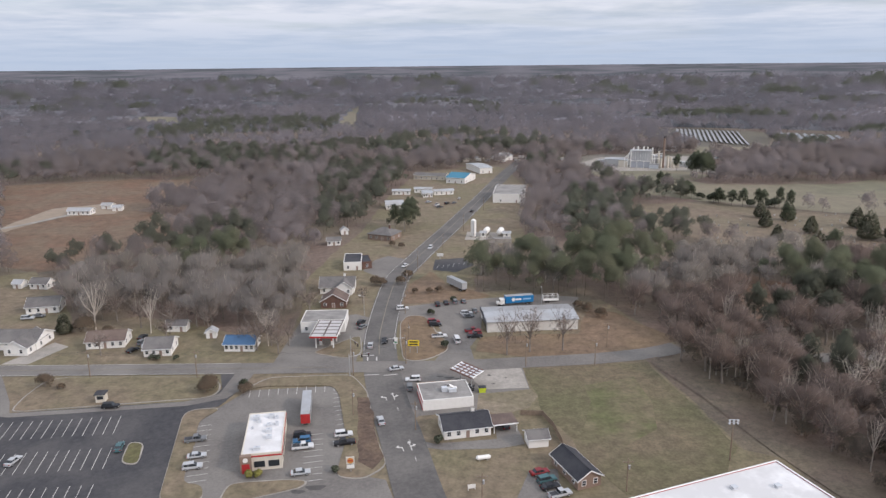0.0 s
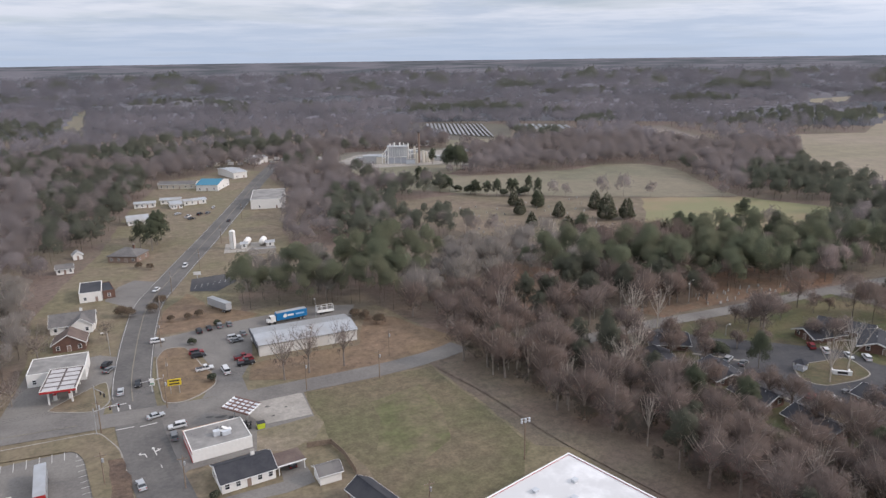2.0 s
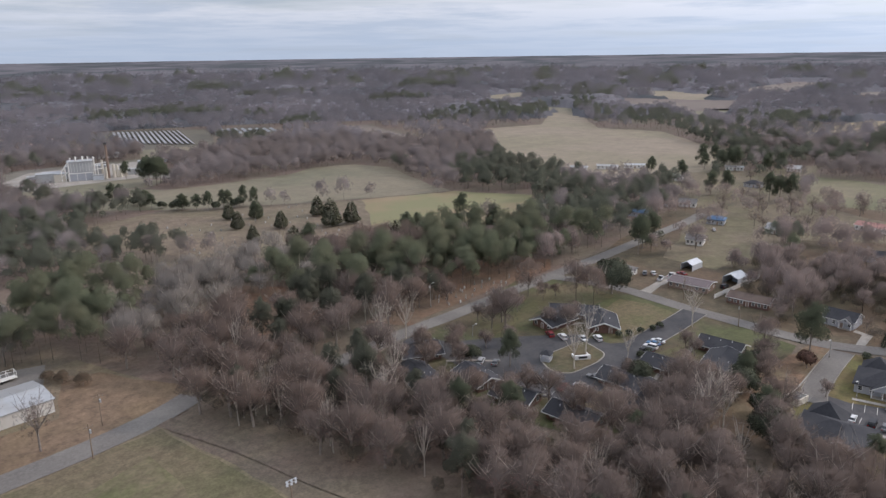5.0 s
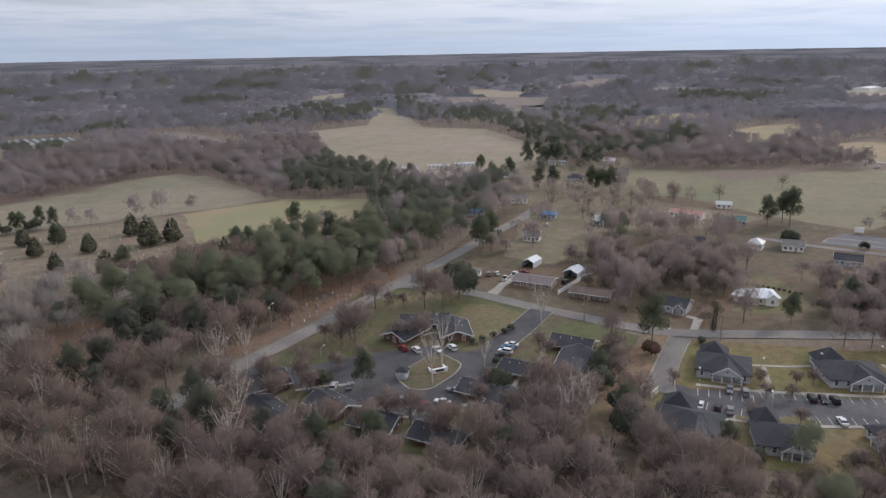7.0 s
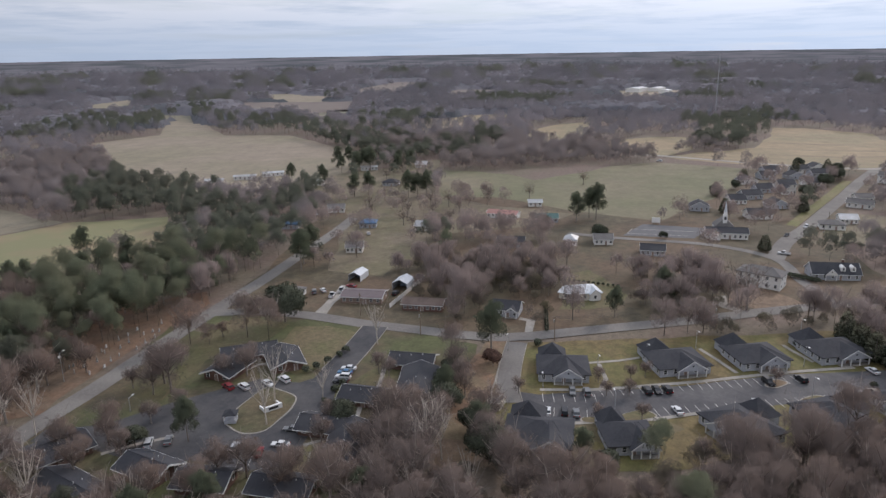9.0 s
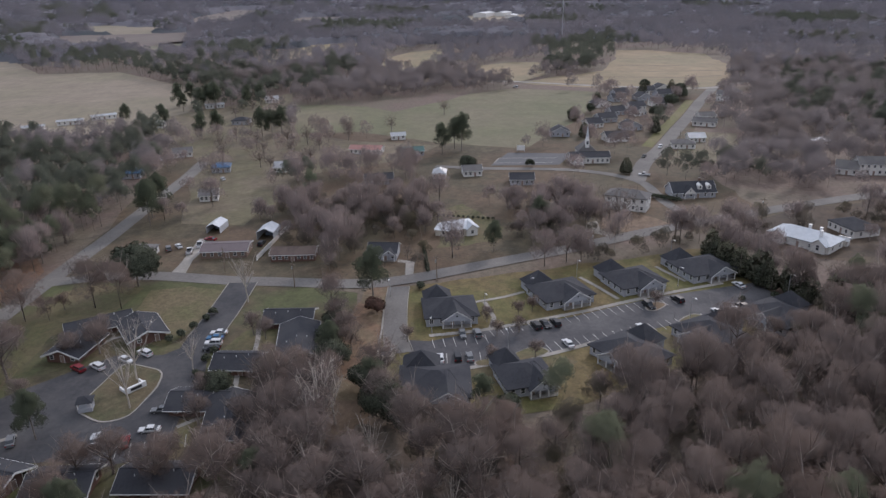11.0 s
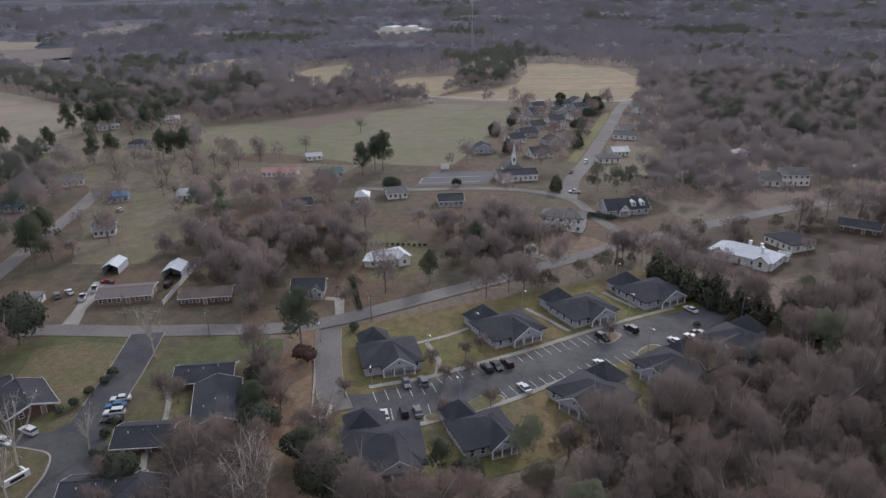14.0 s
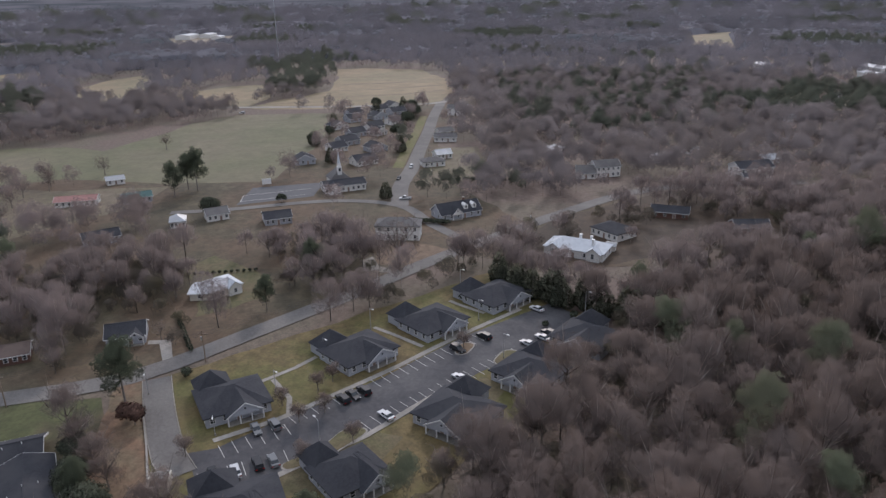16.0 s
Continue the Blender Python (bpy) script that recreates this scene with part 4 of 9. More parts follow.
def roof_build(L, W, h, rh, kind, over):
    b = Build()
    x, y = L / 2 + over, W / 2 + over
    if kind == "gable":
        drop = over * rh / (W / 2)
        for s in (-1, 1):
            q = [(-x, s * y, h - drop + 0.12), (x, s * y, h - drop + 0.12), (x, 0, h + rh + 0.12), (-x, 0, h + rh + 0.12)]
            b.slab(q if s < 0 else q[::-1], 0.2)
        b.box(-x, -0.15, h + rh + 0.05, x, 0.15, h + rh + 0.16)
    elif kind == "gabley":
        drop = over * rh / (L / 2)
        for s in (-1, 1):
            q = [(s * x, -y, h - drop + 0.12), (s * x, y, h - drop + 0.12), (0, y, h + rh + 0.12), (0, -y, h + rh + 0.12)]
            b.slab(q if s > 0 else q[::-1], 0.2)
        b.box(-0.15, -y, h + rh + 0.05, 0.15, y, h + rh + 0.16)
    elif kind == "hip":
        k = max(0.0, (L - W) / 2) if L >= W else 0.0
        j = max(0.0, (W - L) / 2) if W > L else 0.0
        z = h + 0.1
        b.add([(-x, -y, z), (x, -y, z), (x, y, z), (-x, y, z), (-k, -j, h + rh), (k, j, h + rh),
               (-x, -y, z - 0.25), (x, -y, z - 0.25), (x, y, z - 0.25), (-x, y, z - 0.25)],
              [(0, 1, 5, 4), (2, 3, 4, 5), (1, 2, 5), (3, 0, 4), (6, 7, 1, 0), (7, 8, 2, 1), (8, 9, 3, 2), (9, 6, 0, 3), (9, 8, 7, 6)] if L >= W else
              [(1, 2, 5, 4), (3, 0, 4, 5), (0, 1, 4), (2, 3, 5), (6, 7, 1, 0), (7, 8, 2, 1), (8, 9, 3, 2), (9, 6, 0, 3), (9, 8, 7, 6)])
    else:
        b.box(-L / 2 + 0.25, -W / 2 + 0.25, h + 0.01, L / 2 - 0.25, W / 2 - 0.25, h + 0.12)
    return b


def wall_build(L, W, h, rh, kind):
    b = Build()
    x, y = L / 2, W / 2
    b.box(-x, -y, 0, x, y, h)
    if kind == "gable":
        for s in (-1, 1):
            b.add([(s * x, -y, h), (s * x, y, h), (s * x, 0, h + rh), (s * (x - 0.2), -y, h), (s * (x - 0.2), y, h), (s * (x - 0.2), 0, h + rh)],
                  [(0, 1, 2), (5, 4, 3), (0, 2, 5, 3), (1, 4, 5, 2)])
    elif kind == "gabley":
        for s in (-1, 1):
            b.add([(-x, s * y, h), (x, s * y, h), (0, s * y, h + rh), (-x, s * (y - 0.2), h), (x, s * (y - 0.2), h), (0, s * (y - 0.2), h + rh)],
                  [(1, 0, 2), (3, 4, 5), (0, 3, 5, 2), (1, 2, 5, 4)])
    elif kind == "flat":
        for q in ((-x, -y, x, -y + 0.25), (-x, y - 0.25, x, y), (-x, -y + 0.25, -x + 0.25, y - 0.25), (x - 0.25, -y + 0.25, x, y - 0.25)):
            b.box(q[0], q[1], h, q[2], q[3], h + 0.3)
    return b


def window(parent, m, wide=1.0, tall=1.0):
    f = part("window", WIN_FRAME, None, parent, at=m @ Matrix.Diagonal((wide, 1, tall, 1)))
    part("pane", WIN_PANE, None, f, "dark reflecting glass")
    return f


def house(A, B, W, h=2.7, rh=1.7, kind="gable", wall=WHITE, roof=SHINGLE, label="white house with a dark shingle roof", category="house", name="house",
          front=4, side=2, over=0.45, chimney=False, door=True, group="", tall=False, trim=True, board=0.16):
    """A building on the front edge A to B, W deep away from it."""
    L = math.hypot(B[0] - A[0], B[1] - A[1])
    ang = math.degrees(math.atan2(B[1] - A[1], B[0] - A[0]))
    cx, cy = (A[0] + B[0]) / 2, (A[1] + B[1]) / 2
    cx, cy = cx - math.sin(radians(ang)) * W / 2, cy + math.cos(radians(ang)) * W / 2
    FOOTPRINTS.append((cx, cy, radians(ang), L / 2, W / 2))
    base = thing(name, label, category, pose(cx, cy, 0.1, 0, 0, ang), group)
    part("wall", wall_build(L, W, h, rh, kind), wall, base)
    part("roof", roof_build(L, W, h, rh, kind, over), roof, base)
    if trim and kind in ("gable", "gabley"):
        t = board
        for s in (-1, 1):
            for q in (-1, 1):
                b = Build()
                if kind == "gable":
                    x, y, d = s * (L / 2 + over + 0.01), q * (W / 2 + over), over * rh / (W / 2)
                    b.add([(x, y, h - d + 0.14), (x, 0, h + rh + 0.16), (x, 0, h + rh - t), (x, y, h - d - t), (x + s * 0.05, y, h - d + 0.14), (x + s * 0.05, 0, h + rh + 0.16),
                           (x + s * 0.05, 0, h + rh - t), (x + s * 0.05, y, h - d - t)], [(0, 1, 2, 3), (4, 7, 6, 5), (0, 4, 5, 1), (3, 2, 6, 7)])
                else:
                    y, x, d = s * (W / 2 + over + 0.01), q * (L / 2 + over), over * rh / (L / 2)
                    b.add([(x, y, h - d + 0.14), (0, y, h + rh + 0.16), (0, y, h + rh - t), (x, y, h - d - t), (x, y + s * 0.05, h - d + 0.14), (0, y + s * 0.05, h + rh + 0.16),
                           (0, y + s * 0.05, h + rh - t), (x, y + s * 0.05, h - d - t)], [(0, 1, 2, 3), (4, 7, 6, 5), (0, 4, 5, 1), (3, 2, 6, 7)])
                part("bargeboard", b, TRIM, base)
            if kind == "gable":
                y, z = s * (W / 2 + over), h - over * rh / (W / 2)
                part("gutter", Build().box(-L / 2 - over, min(y, y + s * 0.1), z - 0.1, L / 2 + over, max(y, y + s * 0.1), z + 0.07), TRIM, base)
            else:
                x, z = s * (L / 2 + over), h - over * rh / (L / 2)
                part("gutter", Build().box(min(x, x + s * 0.1), -W / 2 - over, z - 0.1, max(x, x + s * 0.1), W / 2 + over, z + 0.07), TRIM, base)
    levels = [0.85, 3.7] if tall else [0.85]
    for lv in levels:
        for i in range(front):
            x = -L / 2 + L * (i + 0.5) / front
            if door and lv < 1 and i == front // 2:
                d = part("door", DOOR, None, base, at=pose(x, -W / 2 - 0.02, 0.02))
                part("door_frame", DOOR_FRAME, None, d)
            else:
                window(base, pose(x, -W / 2 - 0.02, lv))
        for i in range(side):
            y = -W / 2 + W * (i + 0.5) / side
            window(base, pose(-L / 2 - 0.02, y, lv, 0, 0, -90))
            window(base, pose(L / 2 + 0.02, y, lv, 0, 0, 90))
    if chimney:
        c = part("chimney", Build().box(-0.4, -0.4, 0, 0.4, 0.4, rh + 1.4), BRICK if wall is not WHITE else WHITE, base, at=pose(L * 0.2, 0.6, h - 0.2))
        part("chimney_cap", Build().box(-0.5, -0.5, rh + 1.4, 0.5, 0.5, rh + 1.5), CONCRETE, c)
    return base


def porch(base, L, W, width, depth, h=2.5, rh=1.3, roof=SHINGLE, x=0.0, wall=WHITE, posts=4):
    """A gabled porch on posts in front of a house."""
    y1, y0 = -W / 2 + 0.3, -W / 2 - depth
    w = width / 2
    b = Build()
    for s in (-1, 1):
        q = [(x + s * (w + 0.3), y0 - 0.3, h - 0.1), (x + s * (w + 0.3), y1 + 2.5, h - 0.1), (x, y1 + 2.5, h + rh), (x, y0 - 0.3, h + rh)]
        b.slab(q if s > 0 else q[::-1], 0.18)
    part("porch_roof", b, roof, base)
    part("porch_gable", Build().add([(x - w, y0, h - 0.05), (x + w, y0, h - 0.05), (x, y0, h + rh - 0.2), (x - w, y0 + 0.15, h - 0.05), (x + w, y0 + 0.15, h - 0.05), (x, y0 + 0.15, h + rh - 0.2)],
                                    [(0, 1, 2), (5, 4, 3), (0, 3, 4, 1)]).box(x - w, y0 - 0.02, h - 0.35, x + w, y0 + 0.17, h - 0.06), wall, base, "pale grey porch gable")
    for s in (-1, 1):
        part("porch_trim", Build().add([(x + s * (w + 0.32), y0 - 0.34, h - 0.12), (x, y0 - 0.34, h + rh), (x, y0 - 0.34, h + rh - 0.28), (x + s * (w + 0.32), y0 - 0.34, h - 0.4),
                                        (x + s * (w + 0.32), y0 - 0.30, h - 0.12), (x, y0 - 0.30, h + rh), (x, y0 - 0.30, h + rh - 0.28), (x + s * (w + 0.32), y0 - 0.30, h - 0.4)],
                                       [(0, 1, 2, 3), (4, 7, 6, 5), (0, 4, 5, 1), (3, 2, 6, 7)]), TRIM, base)
    part("gable_vent", Build().rod((x, y0 - 0.03, h + rh * 0.42), (x, y0 + 0.02, h + rh * 0.42), 0.28, 0.28, 12), DARKMETAL, base, "round dark gable vent")
    for i in range(posts):
        px_ = x - w + 0.15 + (width - 0.3) * i / (posts - 1)
        part("post", Build().box(px_ - 0.13, y0 + 0.02, 0.1, px_ + 0.13, y0 + 0.28, h - 0.05), TRIM, base, "white square post")
    part("porch_floor", Build().box(x - w, y0, 0, x + w, -W / 2, 0.15), CONCRETE, base)


# ---- buildings of the shops and the main road ----
house((-52.5, 288), (-38, 288.5), 10, 3.0, 3.0, "gable", WHITE, GREYSHINGLE, "white clapboard house with a grey gable roof", front=4, chimney=True)
house((-45.5, 286), (-38.5, 286.3), 8, 3.2, 2.6, "gabley", WHITE, GREYSHINGLE, "white front wing of a clapboard house", front=2, side=1, door=False)
house((-49, 269.5), (-39, 269.5), 8, 3.0, 3.0, "gabley", BRICK, BROWNSHINGLE, "red brick cottage with a brown gable roof", front=3)
house((-47, 322.7), (-38.6, 323.4), 16, 3.8, 0, "flat", WHITE, SHINGLE, "low shop with a white front and dark flat roof", "shop", "shop", front=2, side=2)
house((-38.4, 325), (-34, 326), 13, 3.2, 0, "flat", BRICK, SHINGLE, "low brick side wing of a shop", "shop", "shop", front=1, side=2, door=False)
house((-41.6, 384), (-28.3, 378), 12, 3.2, 3.2, "hip", TANBRICK, GREYSHINGLE, "brick house with a grey hip roof", chimney=True)
house((-37.5, 466), (-26, 468), 9, 3.0, 2.2, "gable", WHITE, METALROOF, "white house with a pale metal roof")
for a, b, w in (((-37, 520), (-24, 520), 6), ((-21, 528), (-8, 527), 6), ((-6, 517), (8.3, 520), 6), ((-14, 508), (-7, 509), 14)):
    house(a, b, w, 3.0, 0.8, "gable", WHITE, METALROOF, "white mobile home with a low pale roof", "mobile home", "mobile_home", front=4, side=1, group="mobile homes by the main road")
house((3, 572), (18, 566), 26, 4.5, 2.5, "gable", WHITE, mat("turquoise_metal_roof", (0.04, 0.19, 0.28), (0.035, 0.165, 0.25), 0.5, rough=0.5), "long shop with a turquoise metal roof", "shop", "shop", front=3, side=3)
house((-24, 592), (2, 584), 12, 3.5, 1.5, "gable", CREAM, GREYSHINGLE, "long cream shop with a grey roof", "shop", "shop", front=6)
house((34.9, 486.4), (56.5, 483.4), 38, 6.0, 0, "flat", WHITE, GREYROOF, "large white block building with a grey flat roof", "warehouse", "warehouse", front=2, side=0)
house((33, 618), (44, 622), 32, 5.0, 1.0, "gable", WHITE, METALROOF, "white metal shed with a low roof", "warehouse", "warehouse", front=2, side=0)
house((56, 700), (70, 705), 20, 5.0, 1.0, "gable", WHITE, METALROOF, "white metal shed beside the road", "warehouse", "warehouse", front=2, side=0)
house((-0.1, 166), (12.1, 168.4), 9, 2.7, 2.0, "gable", WHITE, SHINGLE, "white bungalow with a dark shingle roof and chimney", front=5, chimney=True)
house((21.2, 161.5), (26.3, 162.2), 4.6, 2.6, 1.2, "gable", WHITE, GREYSHINGLE, "small white garden shed with a grey roof", "shed", "shed", front=0, side=0, door=True)
house((30.2, 142.9), (35.9, 145.1), 12, 2.8, 1.8, "gabley", TANBRICK, SHINGLE, "tan brick house with a dark gable roof", front=2, side=3, door=False)
house((-158, 229.5), (-140.5, 229.2), 11, 3.0, 2.6, "gable", WHITE, GREYSHINGLE, "wide white house with a grey gable roof", front=6)
house((-149, 224.4), (-141, 224.2), 13, 3.0, 2.4, "gabley", WHITE, GREYSHINGLE, "white front wing of a wide house", front=2, side=3, door=False)
house((-164.8, 265.7), (-153, 268), 9, 3.0, 2.6, "gable", WHITE, GREYSHINGLE, "white house with a grey gable roof", front=4)
house((-123.6, 229.3), (-111, 231), 9, 2.8, 2.2, "gable", WHITE, BROWNSHINGLE, "white cottage with a brown roof", front=5)
house((-100.8, 222.2), (-92, 223.2), 10, 2.8, 2.3, "gable", WHITE, GREYSHINGLE, "small white house with a grey roof", front=4)
house((-101.8, 245.3), (-94.5, 245.2), 4, 2.6, 1.4, "gable", WHITE, GREYSHINGLE, "white weathered wooden outbuilding", "shed", "shed", front=2, side=0)
house((-85, 238.3), (-81.5, 238.8), 3, 2.4, 1.2, "gabley", WHITE, METALROOF, "tiny white shed with a pale roof", "shed", "shed", front=1, side=0)
house((-75, 226.3), (-64.7, 226), 8, 2.7, 1.7, "gable", WHITE, BLUEROOF, "white bungalow under a blue roof", front=6)
house((-170, 302), (-162, 303), 6, 2.2, 1.2, "gable", WOODPOLE, REDROOF, "low open barn under a rusty red roof", "barn", "barn", front=0, side=0, door=False)
house((-182, 299), (-174, 298), 6, 2.6, 1.8, "gable", WHITE, GREYSHINGLE, "white farm cottage at the wood's edge", front=3)
house((-190, 300), (-186, 299.5), 4, 2.4, 1.2, "gable", WHITE, METALROOF, "small white shed with a metal roof", "shed", "shed", front=1, side=0)
house((-246.4, 458.4), (-231.2, 457.8), 7, 2.8, 1.5, "gable", WHITE, METALROOF, "white mobile home in a clearing", "mobile home", "mobile_home", front=5)
house((-233, 478), (-226, 477), 5, 2.8, 1.2, "gable", WHITE, METALROOF, "white metal farm shed in a clearing", "shed", "shed", front=1, side=0)
house((-222, 470), (-216, 470.5), 5, 2.6, 1.2, "gable", WHITE, METALROOF, "white metal farm shed in a clearing", "shed", "shed", front=1, side=0)
house((-62, 370), (-55, 371), 6, 2.6, 1.5, "gable", WHITE, GREYSHINGLE, "small white cottage among the trees", front=3)
house((-58, 395), (-54, 396), 4, 2.6, 1.5, "gabley", WHITE, METALROOF, "narrow white wooden outbuilding", "shed", "shed", front=1, side=0)

# the big white-roofed store behind the field
store = house((47.3, 91), (89.6, 107), 40, 6.0, 0, "flat", RED, WHITEROOF, "large store with red walls and a white membrane roof", "store", "store", front=0, side=0, door=False)
for i, (x, y) in enumerate(((10, 8), (15, 12), (6, 15), (-8, 11))):
    part("roof_vent", Build().box(x - 0.6, y - 0.5, 6.1, x + 0.6, y + 0.5, 6.7).box(x - 0.7, y - 0.6, 6.7, x + 0.7, y + 0.6, 6.8), GALV, store, "galvanized roof vent")
part("parapet_cap", Build().box(-22.7, 19.7, 6.31, 22.7, 20.1, 6.4).box(22.3, -20, 6.31, 22.7, 19.7, 6.4), TRIM, store, "white parapet cap")

# warehouse with the long metal roof
PALEMETAL = mat("pale_cream_cladding", (0.70, 0.68, 0.64), (0.62, 0.60, 0.56), 0.6, rough=0.6, c=(0.56, 0.53, 0.48), broad=0.1)
ware = house((15.7, 241.4), (48.9, 244), 16, 4.0, 1.1, "gable", PALEMETAL, METALROOF, "long cream metal-clad warehouse with a grey roof", "warehouse", "warehouse", front=0, side=0, door=False, trim=False)
b = Build()
for i in range(34):
    x = -16.4 + i
    b.box(x - 0.05, -8.06, 0.05, x + 0.05, -8.0, 3.9)
part("wall_rib", b, PALEMETAL, ware)
part("storefront", Build().box(-16.72, -6, 0.1, -16.62, 5, 2.8), GLASS, ware, "dark glazed shop front")
part("fascia", Build().box(-17.25, -8.2, 3.2, -16.95, 8.2, 4.5), mat("dark_fascia", (0.12, 0.12, 0.13), (0.1, 0.1, 0.11), 1.0), ware, "dark fascia over the shop front")


# ---- restaurant with the flat white roof ----
def restaurant():
    base = house((-48.8, 152), (-39.4, 153.5), 21, 4.3, 0, "flat", CREAM, WHITEROOF, "fast-food restaurant with a white flat roof and red band", "restaurant", "restaurant", front=0, side=0, door=False)
    part("red_band", Build().box(-4.85, -10.62, 3.7, 4.85, -10.5, 4.05).box(4.76, -10.5, 3.7, 4.87, 10.5, 4.05).box(-4.87, -10.5, 3.7, -4.76, 10.5, 4.05), RED, base, "red band below the parapet")
    for x in (-0.6, 2.8):
        f = part("window", Build().box(x - 1.3, -10.56, 0.9, x + 1.3, -10.48, 2.5), DARKMETAL, base)
        part("pane", Build().box(x - 1.2, -10.59, 1.0, x + 1.2, -10.55, 2.4), GLASS, f)
    for y in (-7, -4, -1, 2):
        f = part("window", Build().box(4.68, y - 1.1, 0.9, 4.76, y + 1.1, 2.5), DARKMETAL, base)
        part("pane", Build().box(4.75, y - 1.0, 1.0, 4.79, y + 1.0, 2.4), GLASS, f)
    e = part("entrance", Build().box(-5.0, -11.6, 0, -2.4, -10.45, 4.6), TANBRICK, base, "tan entrance tower")
    part("red_door", Build().box(-4.6, -11.66, 0, -2.8, -11.58, 2.6), RED, e)
    part("wall_mark", Build().rod((-3.7, -11.68, 3.6), (-3.7, -11.6, 3.6), 0.6, 0.6, 14), WHITE, e, "round sign drawn as a plain disc")
    for x, y, w, d, t in ((-2.6, 7.2, 1.6, 1.2, 1.0), (-1.8, 5.6, 1.0, 0.9, 0.8), (1.2, 7.6, 1.4, 1.1, 0.9), (2.6, 7.0, 0.9, 0.9, 0.6), (0.9, 3.2, 1.2, 1.0, 0.7), (2.9, 3.4, 0.8, 1.0, 0.8),
                          (1.1, 0.0, 1.5, 1.2, 0.9), (1.3, -3.2, 1.4, 1.1, 0.8), (-1.2, -8.4, 1.6, 1.0, 0.8), (-3.2, 2.2, 0.6, 0.6, 0.5)):
        u = part("roof_unit", Build().box(x - w / 2, y - d / 2, 4.42, x + w / 2, y + d / 2, 4.42 + t), GALV, base, "grey rooftop air unit")
        part("fan", Build().rod((x, y, 4.42 + t), (x, y, 4.48 + t), 0.3, 0.3, 10), GREY, u)
    part("fence_panel", Build().box(1.5, 10.7, 0, 4.7, 14.2, 1.8), mat("enclosure_brown", (0.16, 0.13, 0.11), None, 1.0), base, "brown bin enclosure")
    return base


restaurant()


# ---- fuel station ----
def fuel_station():
    base = house((-52, 243), (-36, 243.4), 13, 3.8, 0, "flat", WHITE, GREYROOF, "white fuel station shop with a low grey roof", "shop", "shop", front=4, side=1)
    mat_panel = mat("canopy_panel", (0.50, 0.48, 0.47), (0.42, 0.40, 0.39), 0.5, rough=0.6)
    c = thing("fuel_canopy", "white flat fuel canopy with a red fascia on posts", "canopy", pose(-40.8, 234.5, 0.17, 0, 0, -2))
    part("canopy_roof", Build().box(-4.6, -8, 4.7, 4.6, 8, 5.0), mat("canopy_gutter", (0.13, 0.105, 0.095), None, 1.0), c)
    for i in range(5):
        y = -6.8 + i * 3.2
        for s in (-1, 1):
            part("roof_panel", Build().box(s * 2.2 - 1.9, y - 1.2, 5.0, s * 2.2 + 1.9, y + 1.2, 5.06), mat_panel, c)
    part("fascia", Build().box(-4.65, -8.08, 4.3, 4.65, -8.0, 4.95), RED, c, "red fascia")
    part("side_fascia", Build().box(-4.68, -8, 4.3, -4.6, 8, 5.2).box(4.6, -8, 4.3, 4.68, 8, 5.2).box(-4.65, 8, 4.3, 4.65, 8.08, 5.2), WHITE, c, "white side fascia")
    part("fascia_stripe", Build().box(-4.7, -8.12, 4.95, 4.7, -8.08, 5.2), WHITE, c, "white stripe on the fascia")
    for x in (-3, 3):
        for y in (-6, 0, 6):
            part("post", Build().box(x - 0.2, y - 0.2, 0, x + 0.2, y + 0.2, 4.7), WHITE, c)
    for x in (-2, 2):
        p = thing("fuel_pump", "red and white fuel pump under the canopy", "fuel pump", pose(-40.8 + x, 231, 0.17, 0, 0, -2), "fuel pumps")
        part("cabinet", Build().box(-0.45, -0.3, 0, 0.45, 0.3, 1.7), WHITE, p)
        part("top_panel", Build().box(-0.46, -0.31, 1.7, 0.46, 0.31, 2.1), RED, p)
        part("plinth", Build().box(-1.0, -0.8, 0, 1.0, 0.8, 0.12), CONCRETE, p)


fuel_station()


